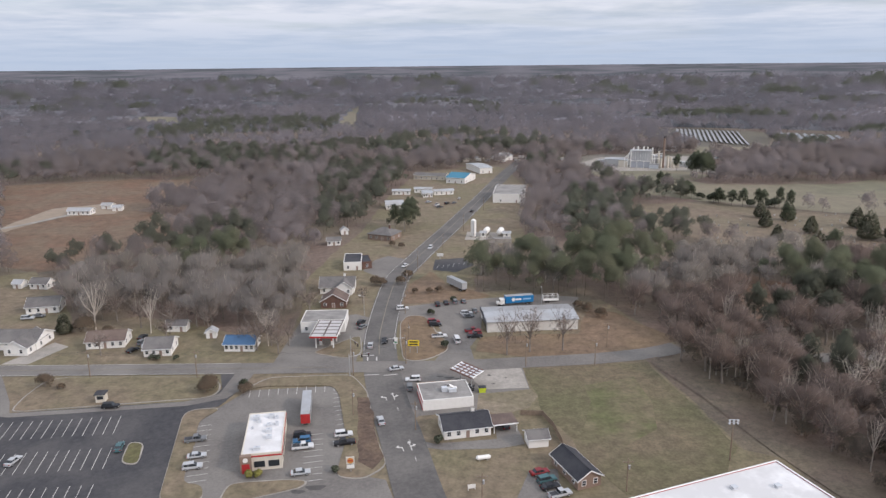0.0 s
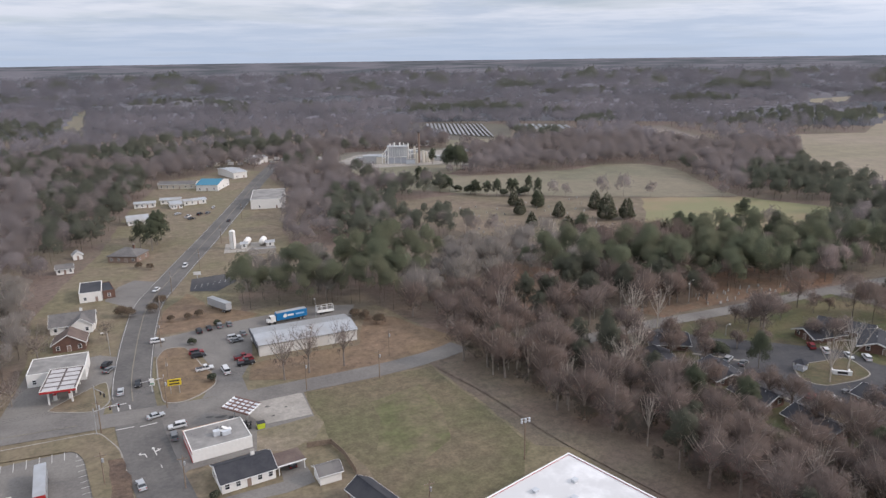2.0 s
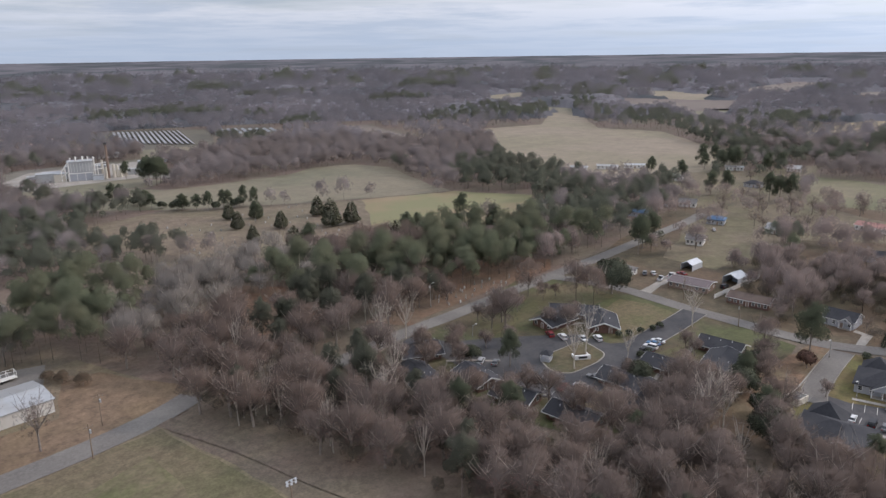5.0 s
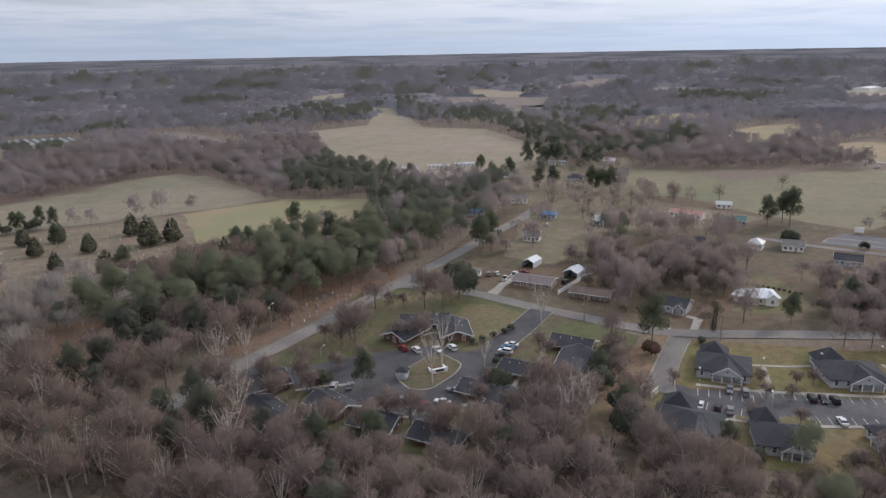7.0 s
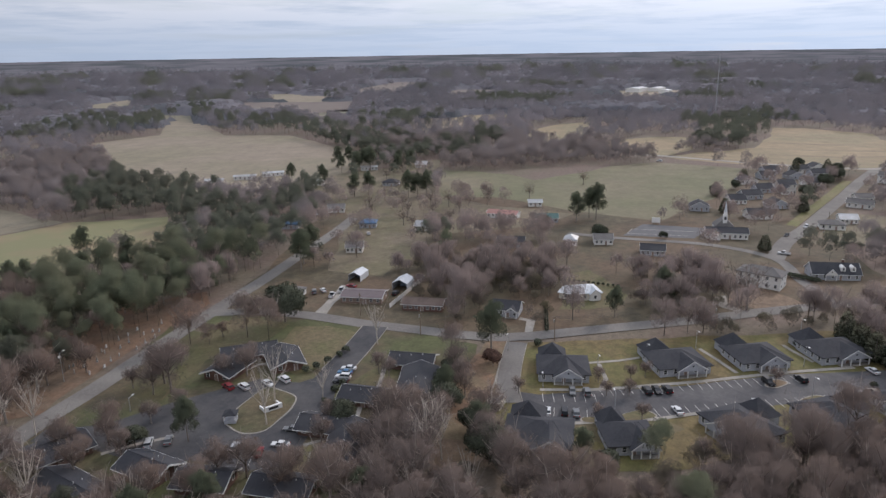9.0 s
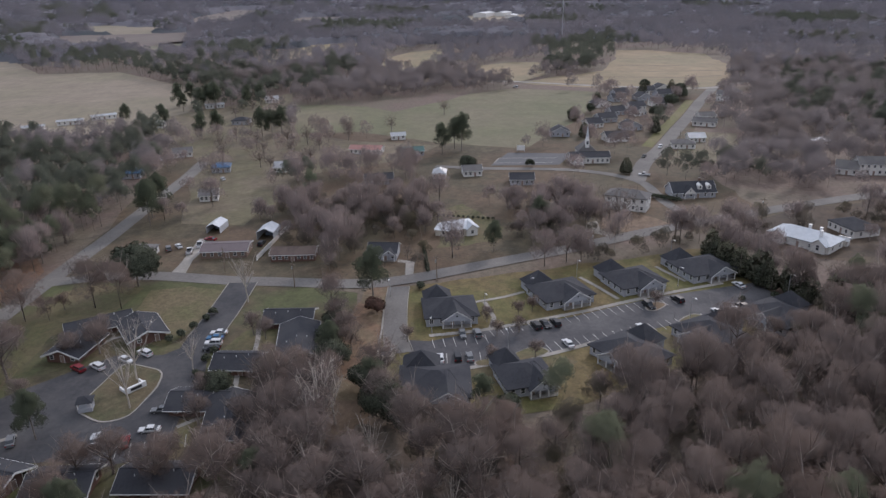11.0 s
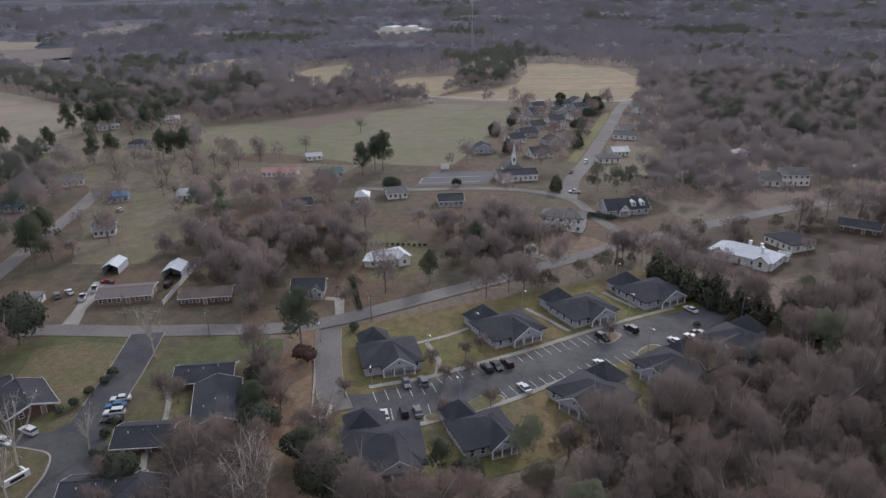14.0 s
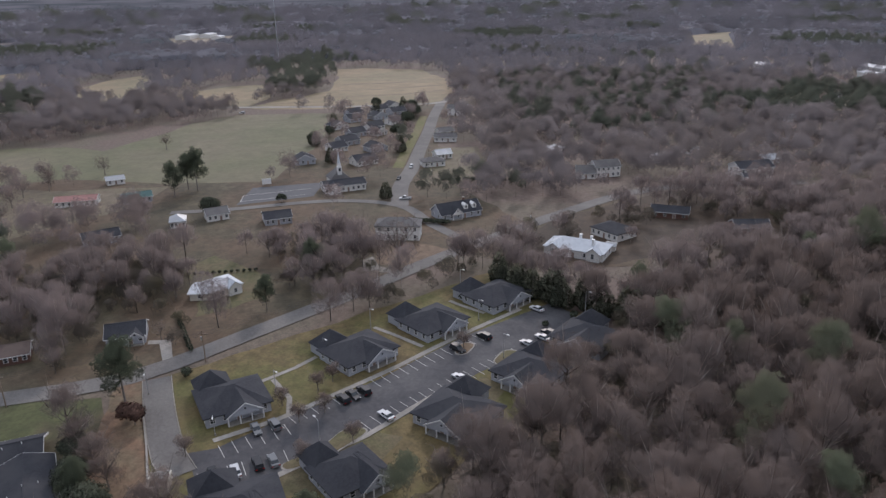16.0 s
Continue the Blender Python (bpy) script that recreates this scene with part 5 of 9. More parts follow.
# ---- tyre shop with the burnt canopy frame ----
def tyre_shop():
    base = house((-6.1, 181.9), (8.3, 184.4), 11.5, 2.9, 0, "flat", WHITE, GREYROOF, "white block workshop with a grey flat roof", "workshop", "workshop", front=0, side=0, door=False)
    part("red_corner", Build().box(-7.36, -5.8, 0.1, -7.3, 5.6, 0.9).box(-7.36, -5.8, 2.3, -7.3, 5.6, 3.1), RED, base, "red painted bands on the side wall")
    part("roof_unit", Build().box(-1, -1.2, 3.02, 0.6, 0.2, 4.3).box(0.9, -1.8, 3.02, 3.1, -0.8, 4.0), GALV, base, "rooftop air units")
    part("awning", Build().slab([(-7.4, 5.7, 3.1), (4, 5.7, 3.1), (4, 7.2, 2.6), (-7.4, 7.2, 2.6)], 0.12), mat("orange_awning", (0.45, 0.25, 0.14), None, 1.0), base, "faded orange awning edge")
    for x in (-5.2, -2.2, 0.8):
        part("skylight", Build().box(x - 0.5, 2.0, 3.02, x + 0.5, 4.5, 3.1), GREYROOF, base)
    c = thing("canopy_frame", "tilted steel canopy with white panels between rusty beams", "canopy", pose(6.4, 199.2, 0.19, 0, 8, -35))
    rusty = mat("rust_red_beam", (0.20, 0.12, 0.10), (0.14, 0.09, 0.08), 2.0)
    for i in range(5):
        for j in range(4):
            p, q = -3.12 + i * 1.56, -2.4 + j * 1.6
            part("roof_panel", Build().box(p - 0.62, q - 0.62, 4.62, p + 0.62, q + 0.62, 4.70), GALV, c, "white roof panel")
    for i in range(6):
        p = -3.9 + i * 1.56
        part("beam", Build().box(p - 0.15, -3.2, 4.6, p + 0.15, 3.2, 4.88), rusty if 0 < i < 5 else TRIM, c)
    for j in range(5):
        q = -3.2 + j * 1.6
        part("crossbeam", Build().box(-4.0, q - 0.16, 4.5, 4.0, q + 0.16, 4.92), rusty, c, "rusty crossbeam")
    for x in (-2.0, 2.0):
        part("post", Build().rod((x, 0, -0.4), (x, 0, 4.6), 0.16, 0.16, 8), POLEGREY, c)
    for k, (x, y, s) in enumerate(((2.5, 194.2, 1.0), (4.6, 195.0, 1.3), (7.6, 194.6, 1.1), (0.8, 195.6, 0.8))):
        d = thing("scrap_heap", "heap of dark scrap and old tyres", "scrap heap", pose(x, y, 0.17, 0, 0, k * 40), "scrap by the workshop")
        for j in range(6):
            a = j * 1.05
            part("tyre", Build().rod((math.cos(a) * s, math.sin(a) * s, 0.02 + 0.2 * (j % 3)), (math.cos(a) * s, math.sin(a) * s, 0.24 + 0.2 * (j % 3)), 0.36, 0.36, 9), TYRE, d)


tyre_shop()
sheet("ground_dirt", [(9, 182), (10, 194), (25, 195.5), (27, 190), (24, 183), (16, 180)], mat("sandy_dirt", (0.25, 0.205, 0.15), (0.20, 0.165, 0.12), 0.3, c=(0.17, 0.145, 0.095), broad=0.06, grain=0.2), 0.165, "sandy dirt beside the workshop", "ground", 1.5)
STAIN = mat("oil_stain", (0.075, 0.070, 0.066), (0.10, 0.094, 0.088), 0.7)
for k, (x, y, r) in enumerate(((1.5, 203.5, 1.5), (-1.5, 204.5, 1.0), (4.5, 202, 1.3), (14, 205, 0.7), (19, 203, 0.5), (15, 199, 0.6), (-30, 145, 2.2), (-34, 143.5, 1.6), (-52, 200, 1.2))):
    sheet("marking_stain", [(x + r * (1 + 0.3 * math.sin(3 * a + k)) * math.cos(a), y + 0.6 * r * (1 + 0.3 * math.cos(2 * a + k)) * math.sin(a)) for a in [0.5236 * i for i in range(12)]], STAIN, 0.196 + 0.001 * k, "dark oil stain on the paving", "stain")


def scrap_pile(x, y, turn):
    """Burnt and bent scrap: leaning plates, beams and a blackened engine block."""
    base = thing("scrap_pile", "pile of blackened bent scrap metal beside the workshop", "scrap heap", pose(x, y, 0.17, 0, 0, turn), "scrap by the workshop")
    r = random.Random(int(x * 10))
    for i in range(7):
        a = r.uniform(-1.6, 1.6)
        part("plate", Build().slab([(a, -0.8, r.uniform(0.2, 0.6)), (a + r.uniform(0.8, 1.6), -0.6, r.uniform(0.5, 1.1)), (a + 1.0, 0.7, r.uniform(0.6, 1.5)), (a - 0.2, 0.6, r.uniform(0.3, 0.9))], 0.06), DARKMETAL, base)
    for i in range(5):
        part("beam", Build().rod((r.uniform(-2, 2), r.uniform(-1, 1), 0.1), (r.uniform(-2, 2), r.uniform(-1, 1), r.uniform(1.0, 2.2)), 0.07, 0.07, 5), (DARKMETAL, TRIM, POLEGREY)[i % 3], base)
    part("engine_block", Build().box(-0.5, -0.4, 0, 0.5, 0.4, 0.7).box(-0.3, -0.25, 0.7, 0.3, 0.25, 0.95), DARKMETAL, base)


scrap_pile(3.2, 196.6, 15)
scrap_pile(7.2, 196.2, -25)
jr = thing("roof_scrap", "white dish and bent scrap lying on the workshop roof", "scrap heap", pose(2.0, 190.2, 3.22, 0, 0, 10))
part("dish", Build().rod((0, 0, 0.25), (0.15, 0, 0.55), 0.45, 0.95, 14), WHITE, jr)
part("base_plate", Build().box(-1.2, -1.0, 0, 1.6, 0.4, 0.22), WHITE, jr)
for k in range(4):
    part("beam", Build().rod((-2.2 + k * 0.5, 0.8, 0.06), (-1.2 + k * 0.7, 2.0 - 0.3 * k, 0.3), 0.08, 0.08, 5), DARKMETAL, jr)

# carport of the dark-roofed bungalow
cp = thing("carport", "flat brown carport with a white edge on posts", "carport", pose(15.5, 172.2, 0.12, 0, 0, 11))
part("roof", Build().box(-3.4, -3, 2.5, 3.4, 3, 2.65), BROWNSHINGLE, cp)
part("fascia", Build().box(-3.45, -3.08, 2.35, 3.45, -3.0, 2.7), TRIM, cp)
for x in (-3.1, 3.1):
    for y in (-2.7, 2.7):
        part("post", Build().box(x - 0.07, y - 0.07, 0, x + 0.07, y + 0.07, 2.5), TRIM, cp)


# ---- estates ----
def brick_home(A, B, W, kind="gable", n=4, rh=1.7):
    base = house(A, B, W, 2.4, rh, kind, BRICK, SHINGLE, "low red brick apartment with a dark roof and white trim", "apartment house", "apartment_house", front=n, side=2, group="brick apartments", over=1.0, board=0.3)
    L = math.hypot(B[0] - A[0], B[1] - A[1])
    for k in range(3):
        x, y = L * (-0.3 + 0.28 * k), -W * (0.2 - 0.06 * k)
        z = 2.4 + rh * (1 - (abs(y) / (W / 2) if kind == "gable" else abs(x) / (L / 2)))
        part("vent_pipe", Build().rod((x, y, z - 0.1), (x, y, z + 0.55), 0.09, 0.09, 8), TRIM, base, "white roof vent pipe")
    return base


brick_home((137.5, 199.5), (148.1, 194.4), 11, n=4)
brick_home((139.3, 169.8), (147.2, 168.2), 12, "gabley", 3)
brick_home((125.5, 179), (134, 176.5), 17, "gabley", 3)
brick_home((191, 192.5), (190.5, 183.7), 12, "gabley", 3)
brick_home((201.5, 192.5), (210.8, 179.5), 8)
brick_home((199.2, 174), (205, 166.8), 13, "gabley", 2)
brick_home((212, 141), (213, 128.5), 8)
brick_home((193.5, 131.5), (195.5, 122.5), 17, "gabley", 3)
brick_home((186.8, 146), (187.1, 135.4), 8)
brick_home((169, 149.5), (169.6, 137), 8)
brick_home((156, 136.5), (158, 128), 18, "gabley", 3)
brick_home((141.8, 147), (142.6, 134), 8)
brick_home((139, 164), (140.5, 153), 8)


def cottage(A, B, W=13, wing=True, pside=0.08):
    base = house(A, B, W, 2.7, 3.0, "hip", GREY, SHINGLE, "grey sided cottage with a dark hip roof and white porch", "cottage", "cottage", front=5, side=4, group="grey cottages", over=0.6)
    L = math.hypot(B[0] - A[0], B[1] - A[1])
    x = L * pside
    porch(base, L, W, L * 0.56, 2.0, 2.6, 2.7, SHINGLE, x, GREY, 4)
    part("porch_ridge_roof", Build().slab([(x - L * 0.28 - 0.3, -W / 2 + 0.8, 2.52), (x - 0.6, 0.8, 5.3), (x, 0.8, 5.3), (x, -W / 2 + 0.8, 5.3)][::-1], 0.15).slab(
        [(x + L * 0.28 + 0.3, -W / 2 + 0.8, 2.52), (x + 0.6, 0.8, 5.3), (x, 0.8, 5.3), (x, -W / 2 + 0.8, 5.3)], 0.15), SHINGLE, base)
    if wing:
        x0, x1, y0, y1 = -L * 0.46, L * 0.06, W / 2 - 2.5, W / 2 + 5.0
        xm, ym = (x0 + x1) / 2, (y0 + y1) / 2
        part("wing_roof", Build().add([(x0 - 0.5, y0, 2.75), (x1 + 0.5, y0, 2.75), (x1 + 0.5, y1 + 0.5, 2.75), (x0 - 0.5, y1 + 0.5, 2.75), (xm, ym - 0.3, 6.5), (xm, ym + 0.3, 6.5)],
                                      [(0, 1, 4), (1, 2, 5, 4), (2, 3, 5), (3, 0, 4, 5), (3, 2, 1, 0)]), SHINGLE, base)
        part("wing_wall", Build().box(x0, W / 2 + 0.003, 0, x1, y1, 2.7), GREY, base)
    return base


cottage((215.2, 95.8), (217.9, 81.5))
cottage((227, 61.8), (233.8, 47.5))
cottage((237.5, 38.2), (244.0, 24.4))
cottage((248, 15), (255, 0))
cottage((175.0, 97.6), (176.6, 81.6), 14, True, 0.18)
cottage((180.2, 73), (184.2, 61.6), 11, True, 0.18)
cottage((202.5, 52), (190.2, 42.4), 13)
cottage((214, 29), (202, 21.4), 13)
cottage((226, 7.5), (213.6, -0.6), 13)

# ---- houses along the residential streets ----
bh = house((264, 121.5), (263.9, 111.5), 9, 2.8, 2.2, "gable", GREY, SHINGLE, "small grey house with a black roof and white gable", front=4)
porch(bh, 10, 9, 4.2, 1.2, 2.6, 1.6, SHINGLE, 2.6, GREY, 2)
wh = house((287.3, 94), (291.7, 84.3), 10, 2.9, 2.2, "hip", CREAM, GALV, "white house with a bright metal hip roof", front=4, side=3)
part("front_gable_roof", Build().slab([(0.2, -6.4, 2.7), (0.2, -0.5, 2.7), (2.6, -0.5, 4.7), (2.6, -6.4, 4.7)][::-1], 0.14).slab([(5.0, -6.4, 2.7), (5.0, -0.5, 2.7), (2.6, -0.5, 4.7), (2.6, -6.4, 4.7)], 0.14), GALV, wh, "bright metal front gable")
part("front_gable_wall", Build().box(0.5, -6.0, 0, 4.7, -5.003, 2.75).add([(0.5, -6.0, 2.75), (4.7, -6.0, 2.75), (2.6, -6.0, 4.5), (0.5, -5.8, 2.75), (4.7, -5.8, 2.75), (2.6, -5.8, 4.5)], [(0, 1, 2), (5, 4, 3), (0, 3, 4, 1)]), WHITE, wh)
window(wh, pose(2.6, -6.02, 0.85))
house((289.3, 100.3), (287.8, 94.3), 9, 2.5, 0.7, "gable", CREAM, GALV, "metal-roofed side wing of a white house", front=1, side=1, door=False)
house((261.2, 155.1), (262.7, 139.9), 8, 2.6, 1.4, "gable", BRICK, BROWNSHINGLE, "long low brick ranch house with a brown roof", front=7)
house((263, 181), (265, 165), 10, 2.6, 1.1, "gable", TANBRICK, MAUVEROOF, "low house with a mauve metal roof", front=6)
house((261.9, 207.3), (261.7, 199.6), 8, 2.6, 1.8, "hip", WHITE, GREYSHINGLE, "small white house with a grey hip roof", front=4)
house((358, 71.9), (358.5, 61), 9, 2.8, 2.0, "gable", GREY, SHINGLE, "grey house with a dark roof and pale drive", front=5)
house((418.8, 160.4), (417, 142.7), 8, 2.7, 1.5, "gable", WHITE, REDROOF, "long white ranch house with a faded red roof", front=7)
house((453, 142), (455, 134), 6, 2.6, 1.4, "gable", WHITE, METALROOF, "small white building with a metal roof", "shed", "shed", front=3)
house((412.6, 130.7), (415, 118.5), 8, 2.7, 1.6, "gable", GREY, GREENROOF, "grey house with a green metal roof", front=5)
house((380.2, -81.4), (376.5, -90.0), 9, 3.0, 3.0, "gable", WHITE, GREYSHINGLE, "white cottage with a steep grey roof", front=3)
house((378, -91), (377, -104), 9, 5.4, 2.6, "gable", WHITE, GREYSHINGLE, "tall pale two-storey house with gables", front=5, tall=True)
house((348.9, -152.8), (347, -171), 10, 5.8, 2.4, "gable", WHITE, SHINGLE, "white two-storey house with a dark roof", front=5, tall=True)
house((344, -152), (342.5, -160), 5, 3.0, 1.2, "gable", WHITE, SHINGLE, "white one-storey front wing of a house", front=2, side=1, door=False)
house((313.5, -80.5), (304.5, -92), 8, 2.7, 1.8, "gable", BRICK, SHINGLE, "brick house with a dark roof under trees", front=4)
house((283.5, -98.5), (279.3, -110.7), 8, 2.7, 2.0, "gable", BRICK, SHINGLE, "dark brick house among the trees", front=4)
house((303.2, -47.2), (290.8, -51.4), 11, 3.0, 2.4, "hip", WHITE, SHINGLE, "white house with tall windows and a dark hip roof", front=5)
house((284.4, -43.2), (282.4, -45.4), 2.6, 2.3, 0.8, "gable", WHITE, METALROOF, "little white wooden garden shed", "shed", "shed", front=0, side=0)
mh = house((290, -21), (274.5, -36), 11, 3.0, 2.8, "hip", WHITE, GALV, "old white house with a bright silver metal roof", front=5)
for x in (-7.0, 7.4):
    part("gable_roof", Build().slab([(x - 3.0, -7.2, 2.9), (x - 3.0, -1, 2.9), (x, -1, 5.1), (x, -7.2, 5.1)][::-1], 0.15).slab([(x + 3.0, -7.2, 2.9), (x + 3.0, -1, 2.9), (x, -1, 5.1), (x, -7.2, 5.1)], 0.15), GALV, mh, "bright metal cross gable")
    part("gable_wing", Build().box(x - 2.5, -6.7, 0, x + 2.5, -5.503, 2.9).add([(x - 2.5, -6.7, 2.9), (x + 2.5, -6.7, 2.9), (x, -6.7, 4.8), (x - 2.5, -6.5, 2.9), (x + 2.5, -6.5, 2.9), (x, -6.5, 4.8)], [(0, 1, 2), (5, 4, 3), (0, 3, 4, 1)]), WHITE, mh)
    window(mh, pose(x, -6.74, 1.0), 1.0, 1.4)
for x, y in ((0.5, 1.4), (4.6, 1.0), (6.2, -2.4)):
    part("chimney", Build().box(x - 0.4, y - 0.4, 2.8, x + 0.4, y + 0.4, 6.7).box(x - 0.5, y - 0.5, 6.7, x + 0.5, y + 0.5, 6.9), TRIM, mh, "white painted chimney")
# Grey siding carries the shade on these walls as colour.
dh = house((338.2, 2.4), (340.8, -16), 10, 2.7, 3.4, "gable", GREY, SHINGLE, "long house with a dark roof and white dormers, wall shade as grey siding", front=6, chimney=True)
for x in (2.5, 6.4):
    d = part("dormer", Build().box(x - 0.9, -4.2, 3.6, x + 0.9, -1.2, 5.2).add([(x - 0.9, -4.2, 5.2), (x + 0.9, -4.2, 5.2), (x, -4.2, 6.0), (x - 0.9, -1, 5.2), (x + 0.9, -1, 5.2), (x, -1, 6.0)], [(0, 1, 2), (0, 2, 5, 3), (1, 4, 5, 2)]), WHITE, dh, "white gabled dormer")
    window(dh, pose(x, -4.24, 4.0), 0.8, 0.8)
porch(dh, 18.6, 10, 4.5, 1.5, 2.7, 2.6, SHINGLE, -2.5, WHITE, 2)
house((325.3, 33.1), (318.9, 17.4), 9, 5.6, 2.4, "hip", WHITE, GREYSHINGLE, "large old white house behind a bare tree", front=5, tall=True)
for k, (x, y, L, a) in enumerate(((462, 42, 11, -88), (488, 18, 10, -70), (530, -2, 11, -70), (527, -16, 9, -70), (583, -10, 10, -70), (561, -36, 10, -70), (479, -4, 11, -70),
                                  (448, 10, 13, -75), (602, -48, 13, -70), (560, 5, 12, -70), (505, 8, 12, -70), (618, -38, 12, -70), (588, -30, 12, -70), (548, -18, 12, -70), (610, -16, 12, -70), (632, -52, 12, -70))):
    ux, uy = math.cos(radians(a)) * L / 2, math.sin(radians(a)) * L / 2
    house((x - ux, y - uy), (x + ux, y + uy), 10, 2.8, 2.7, "gable" if k % 3 else "gabley", (GREY, WHITE)[k % 2], SHINGLE,
          ("grey estate house with a dark roof", "white estate house with a dark roof")[k % 2], front=4, side=1, group="estate houses near the church")
for k, (x, y, L, w, rf) in enumerate(((431, -23, 12, WHITE, GREYSHINGLE), (511, -56, 10, WHITE, GREYSHINGLE), (611, -103, 9, WHITE, GREYSHINGLE), (447, -34, 9, WHITE, METALROOF),
                                      (378, 218, 9, GREY, BLUEROOF), (379, 187, 8, WHITE, METALROOF), (366, 260, 10, GREY, BLUEROOF), (410, 252, 10, WHITE, GREYSHINGLE),
                                      (489, 307, 12, WHITE, METALROOF), (586, 257, 10, WHITE, METALROOF), (500, 252, 11, GREY, SHINGLE), (357, 133, 13, GREY, SHINGLE),
                                      (368, 106, 6, WHITE, METALROOF), (373, 90, 9, WHITE, GREYSHINGLE), (435, -98, 12, WHITE, METALROOF), (394, -140, 7, WHITE, METALROOF),
                                      (406, -170, 8, WHITE, GREYSHINGLE), (370, -191, 9, WHITE, METALROOF), (377, -275, 11, WHITE, SHINGLE), (500, -334, 10, CREAM, GREYSHINGLE),
                                      (535, -402, 10, WHITE, GREYSHINGLE), (466, -292, 10, WHITE, METALROOF), (511, -372, 9, CREAM, SHINGLE), (330, 205, 8, WHITE, GREYSHINGLE))):
    a = -92 + (k * 37) % 26
    ux, uy = math.cos(radians(a)) * L / 2, math.sin(radians(a)) * L / 2
    house((x - ux, y - uy), (x + ux, y + uy), 8, 2.8, 2.0, "gable" if k % 2 else "hip", w, rf, "small house among bare garden trees", front=4, group="scattered village houses")
for A, B in (((498, 380), (505, 365)), ((516, 365), (526, 352)), ((478, 392), (484, 380)), ((560, 300), (566, 288))):
    house(A, B, 5, 2.8, 0.7, "gable", WHITE, METALROOF, "white mobile home beside the tan field", "mobile home", "mobile_home", front=5, side=1, group="mobile homes by the field")


house((584, -80), (578, -91), 8, 5.4, 2.4, "gable", WHITE, GREYSHINGLE, "tall white house beside the straight street", front=3, tall=True)
house((494, -42), (489, -55), 8, 2.9, 2.0, "gable", WHITE, GREYSHINGLE, "white house beside the straight street", front=4)


# ---- church ----
def church():
    base = house((397.7, 41.0), (399.4, 21.2), 9, 3.3, 1.9, "gable", WHITE, SHINGLE, "white church with a dark roof and tall steeple", "church", "church", front=8, side=2)
    part("cross_wing", Build().box(-8.6, -7.4, 0, -3.6, -4.503, 3.2).add([(-8.6, -7.4, 3.2), (-3.6, -7.4, 3.2), (-6.1, -7.4, 5.4), (-8.6, -1, 3.2), (-3.6, -1, 3.2), (-6.1, -1, 5.4)], [(0, 1, 2), (0, 2, 5, 3), (1, 4, 5, 2)]), WHITE, base, "white gabled front wing")
    part("cross_roof", Build().slab([(-9.0, -7.8, 3.0), (-9.0, -0.5, 3.0), (-6.1, -0.5, 5.6), (-6.1, -7.8, 5.6)][::-1], 0.15).slab([(-3.2, -7.8, 3.0), (-3.2, -0.5, 3.0), (-6.1, -0.5, 5.6), (-6.1, -7.8, 5.6)], 0.15), SHINGLE, base)
    part("nave_roof", Build().add([(-5, 4.6, 4.0), (5, 4.6, 4.0), (5, 14.6, 4.0), (-5, 14.6, 4.0), (0, 7.0, 8.6), (0, 12.2, 8.6)], [(0, 1, 4), (1, 2, 5, 4), (2, 3, 5), (3, 0, 4, 5), (3, 2, 1, 0)]), GREYSHINGLE, base, "grey hipped roof behind")
    part("nave_wall", Build().box(-4.6, 4.503, 0, 4.6, 14.2, 4.0), WHITE, base)
    t = part("steeple", Build().box(-1.0, 5.2, 6.0, 1.0, 7.2, 10.2), WHITE, base, "white square steeple tower")
    part("louvre", Build().box(-0.5, 5.15, 7.8, 0.5, 5.2, 9.4), DARKMETAL, t)
    part("belfry", Build().box(-0.75, 5.45, 10.2, 0.75, 6.95, 11.8), WHITE, t)
    part("spire", Build().rod((0, 6.2, 11.8), (0, 6.2, 17.4), 0.8, 0.04, 8), GALV, t, "slim pale spire")


church()


# ---- trees ----
rng = np.random.default_rng(7)


def facing(v, normals):
    """Triangles (3n corners) turned so that each one faces along its normal."""
    q = v.reshape(-1, 3, 3)
    g = np.cross(q[:, 1] - q[:, 0], q[:, 2] - q[:, 0])
    back = (g * normals).sum(1) < 0
    q[back] = q[back][:, [0, 2, 1]]
    return q.reshape(-1, 3), np.arange(len(q) * 3).reshape(-1, 3), np.repeat(normals, 3, axis=0)


def unit(a):
    return a / (np.linalg.norm(a, axis=1)[:, None] + 1e-9)


def slivers(roots, ways, lengths, widths, heart):
    """One thin triangle per twig."""
    side = unit(np.cross(ways, rng.normal(size=ways.shape)))
    v = np.stack([roots - side * widths[:, None] / 2, roots + side * widths[:, None] / 2, roots + ways * lengths[:, None]], 1)
    return facing(v, unit(unit(roots - np.array(heart)) + np.array([0, 0, 0.25])))


def tufts(lumps, n, wide, long, loose=0.5):
    """Small sprays lying on the outsides of a crown's lumps (x, y, z, radius)."""
    lumps = np.array(lumps)
    k = rng.choice(len(lumps), n, p=lumps[:, 3] ** 2 / (lumps[:, 3] ** 2).sum())
    d = unit(rng.normal(size=(n, 3)) + np.array([0, 0, 0.45]))
    p = lumps[k, :3] + d * lumps[k, 3:4] * rng.uniform(0.72, 1.06, (n, 1))
    nrm = unit(d + rng.normal(size=(n, 3)) * loose)
    a = unit(np.cross(nrm, rng.normal(size=(n, 3))))
    b = np.cross(nrm, a)
    s = rng.uniform(0.6, 1.35, (n, 1))
    v = np.stack([p - a * s * wide / 2 - b * s * long * 0.4, p + a * s * wide / 2 - b * s * long * 0.4, p + b * s * long * 0.6], 1)
    heart = (lumps[:, :3] * lumps[:, 3:4]).sum(0) / lumps[:, 3].sum()
    return facing(v, unit(d * 0.9 + unit(p - heart) * 0.8 + rng.normal(size=(n, 3)) * 0.12))


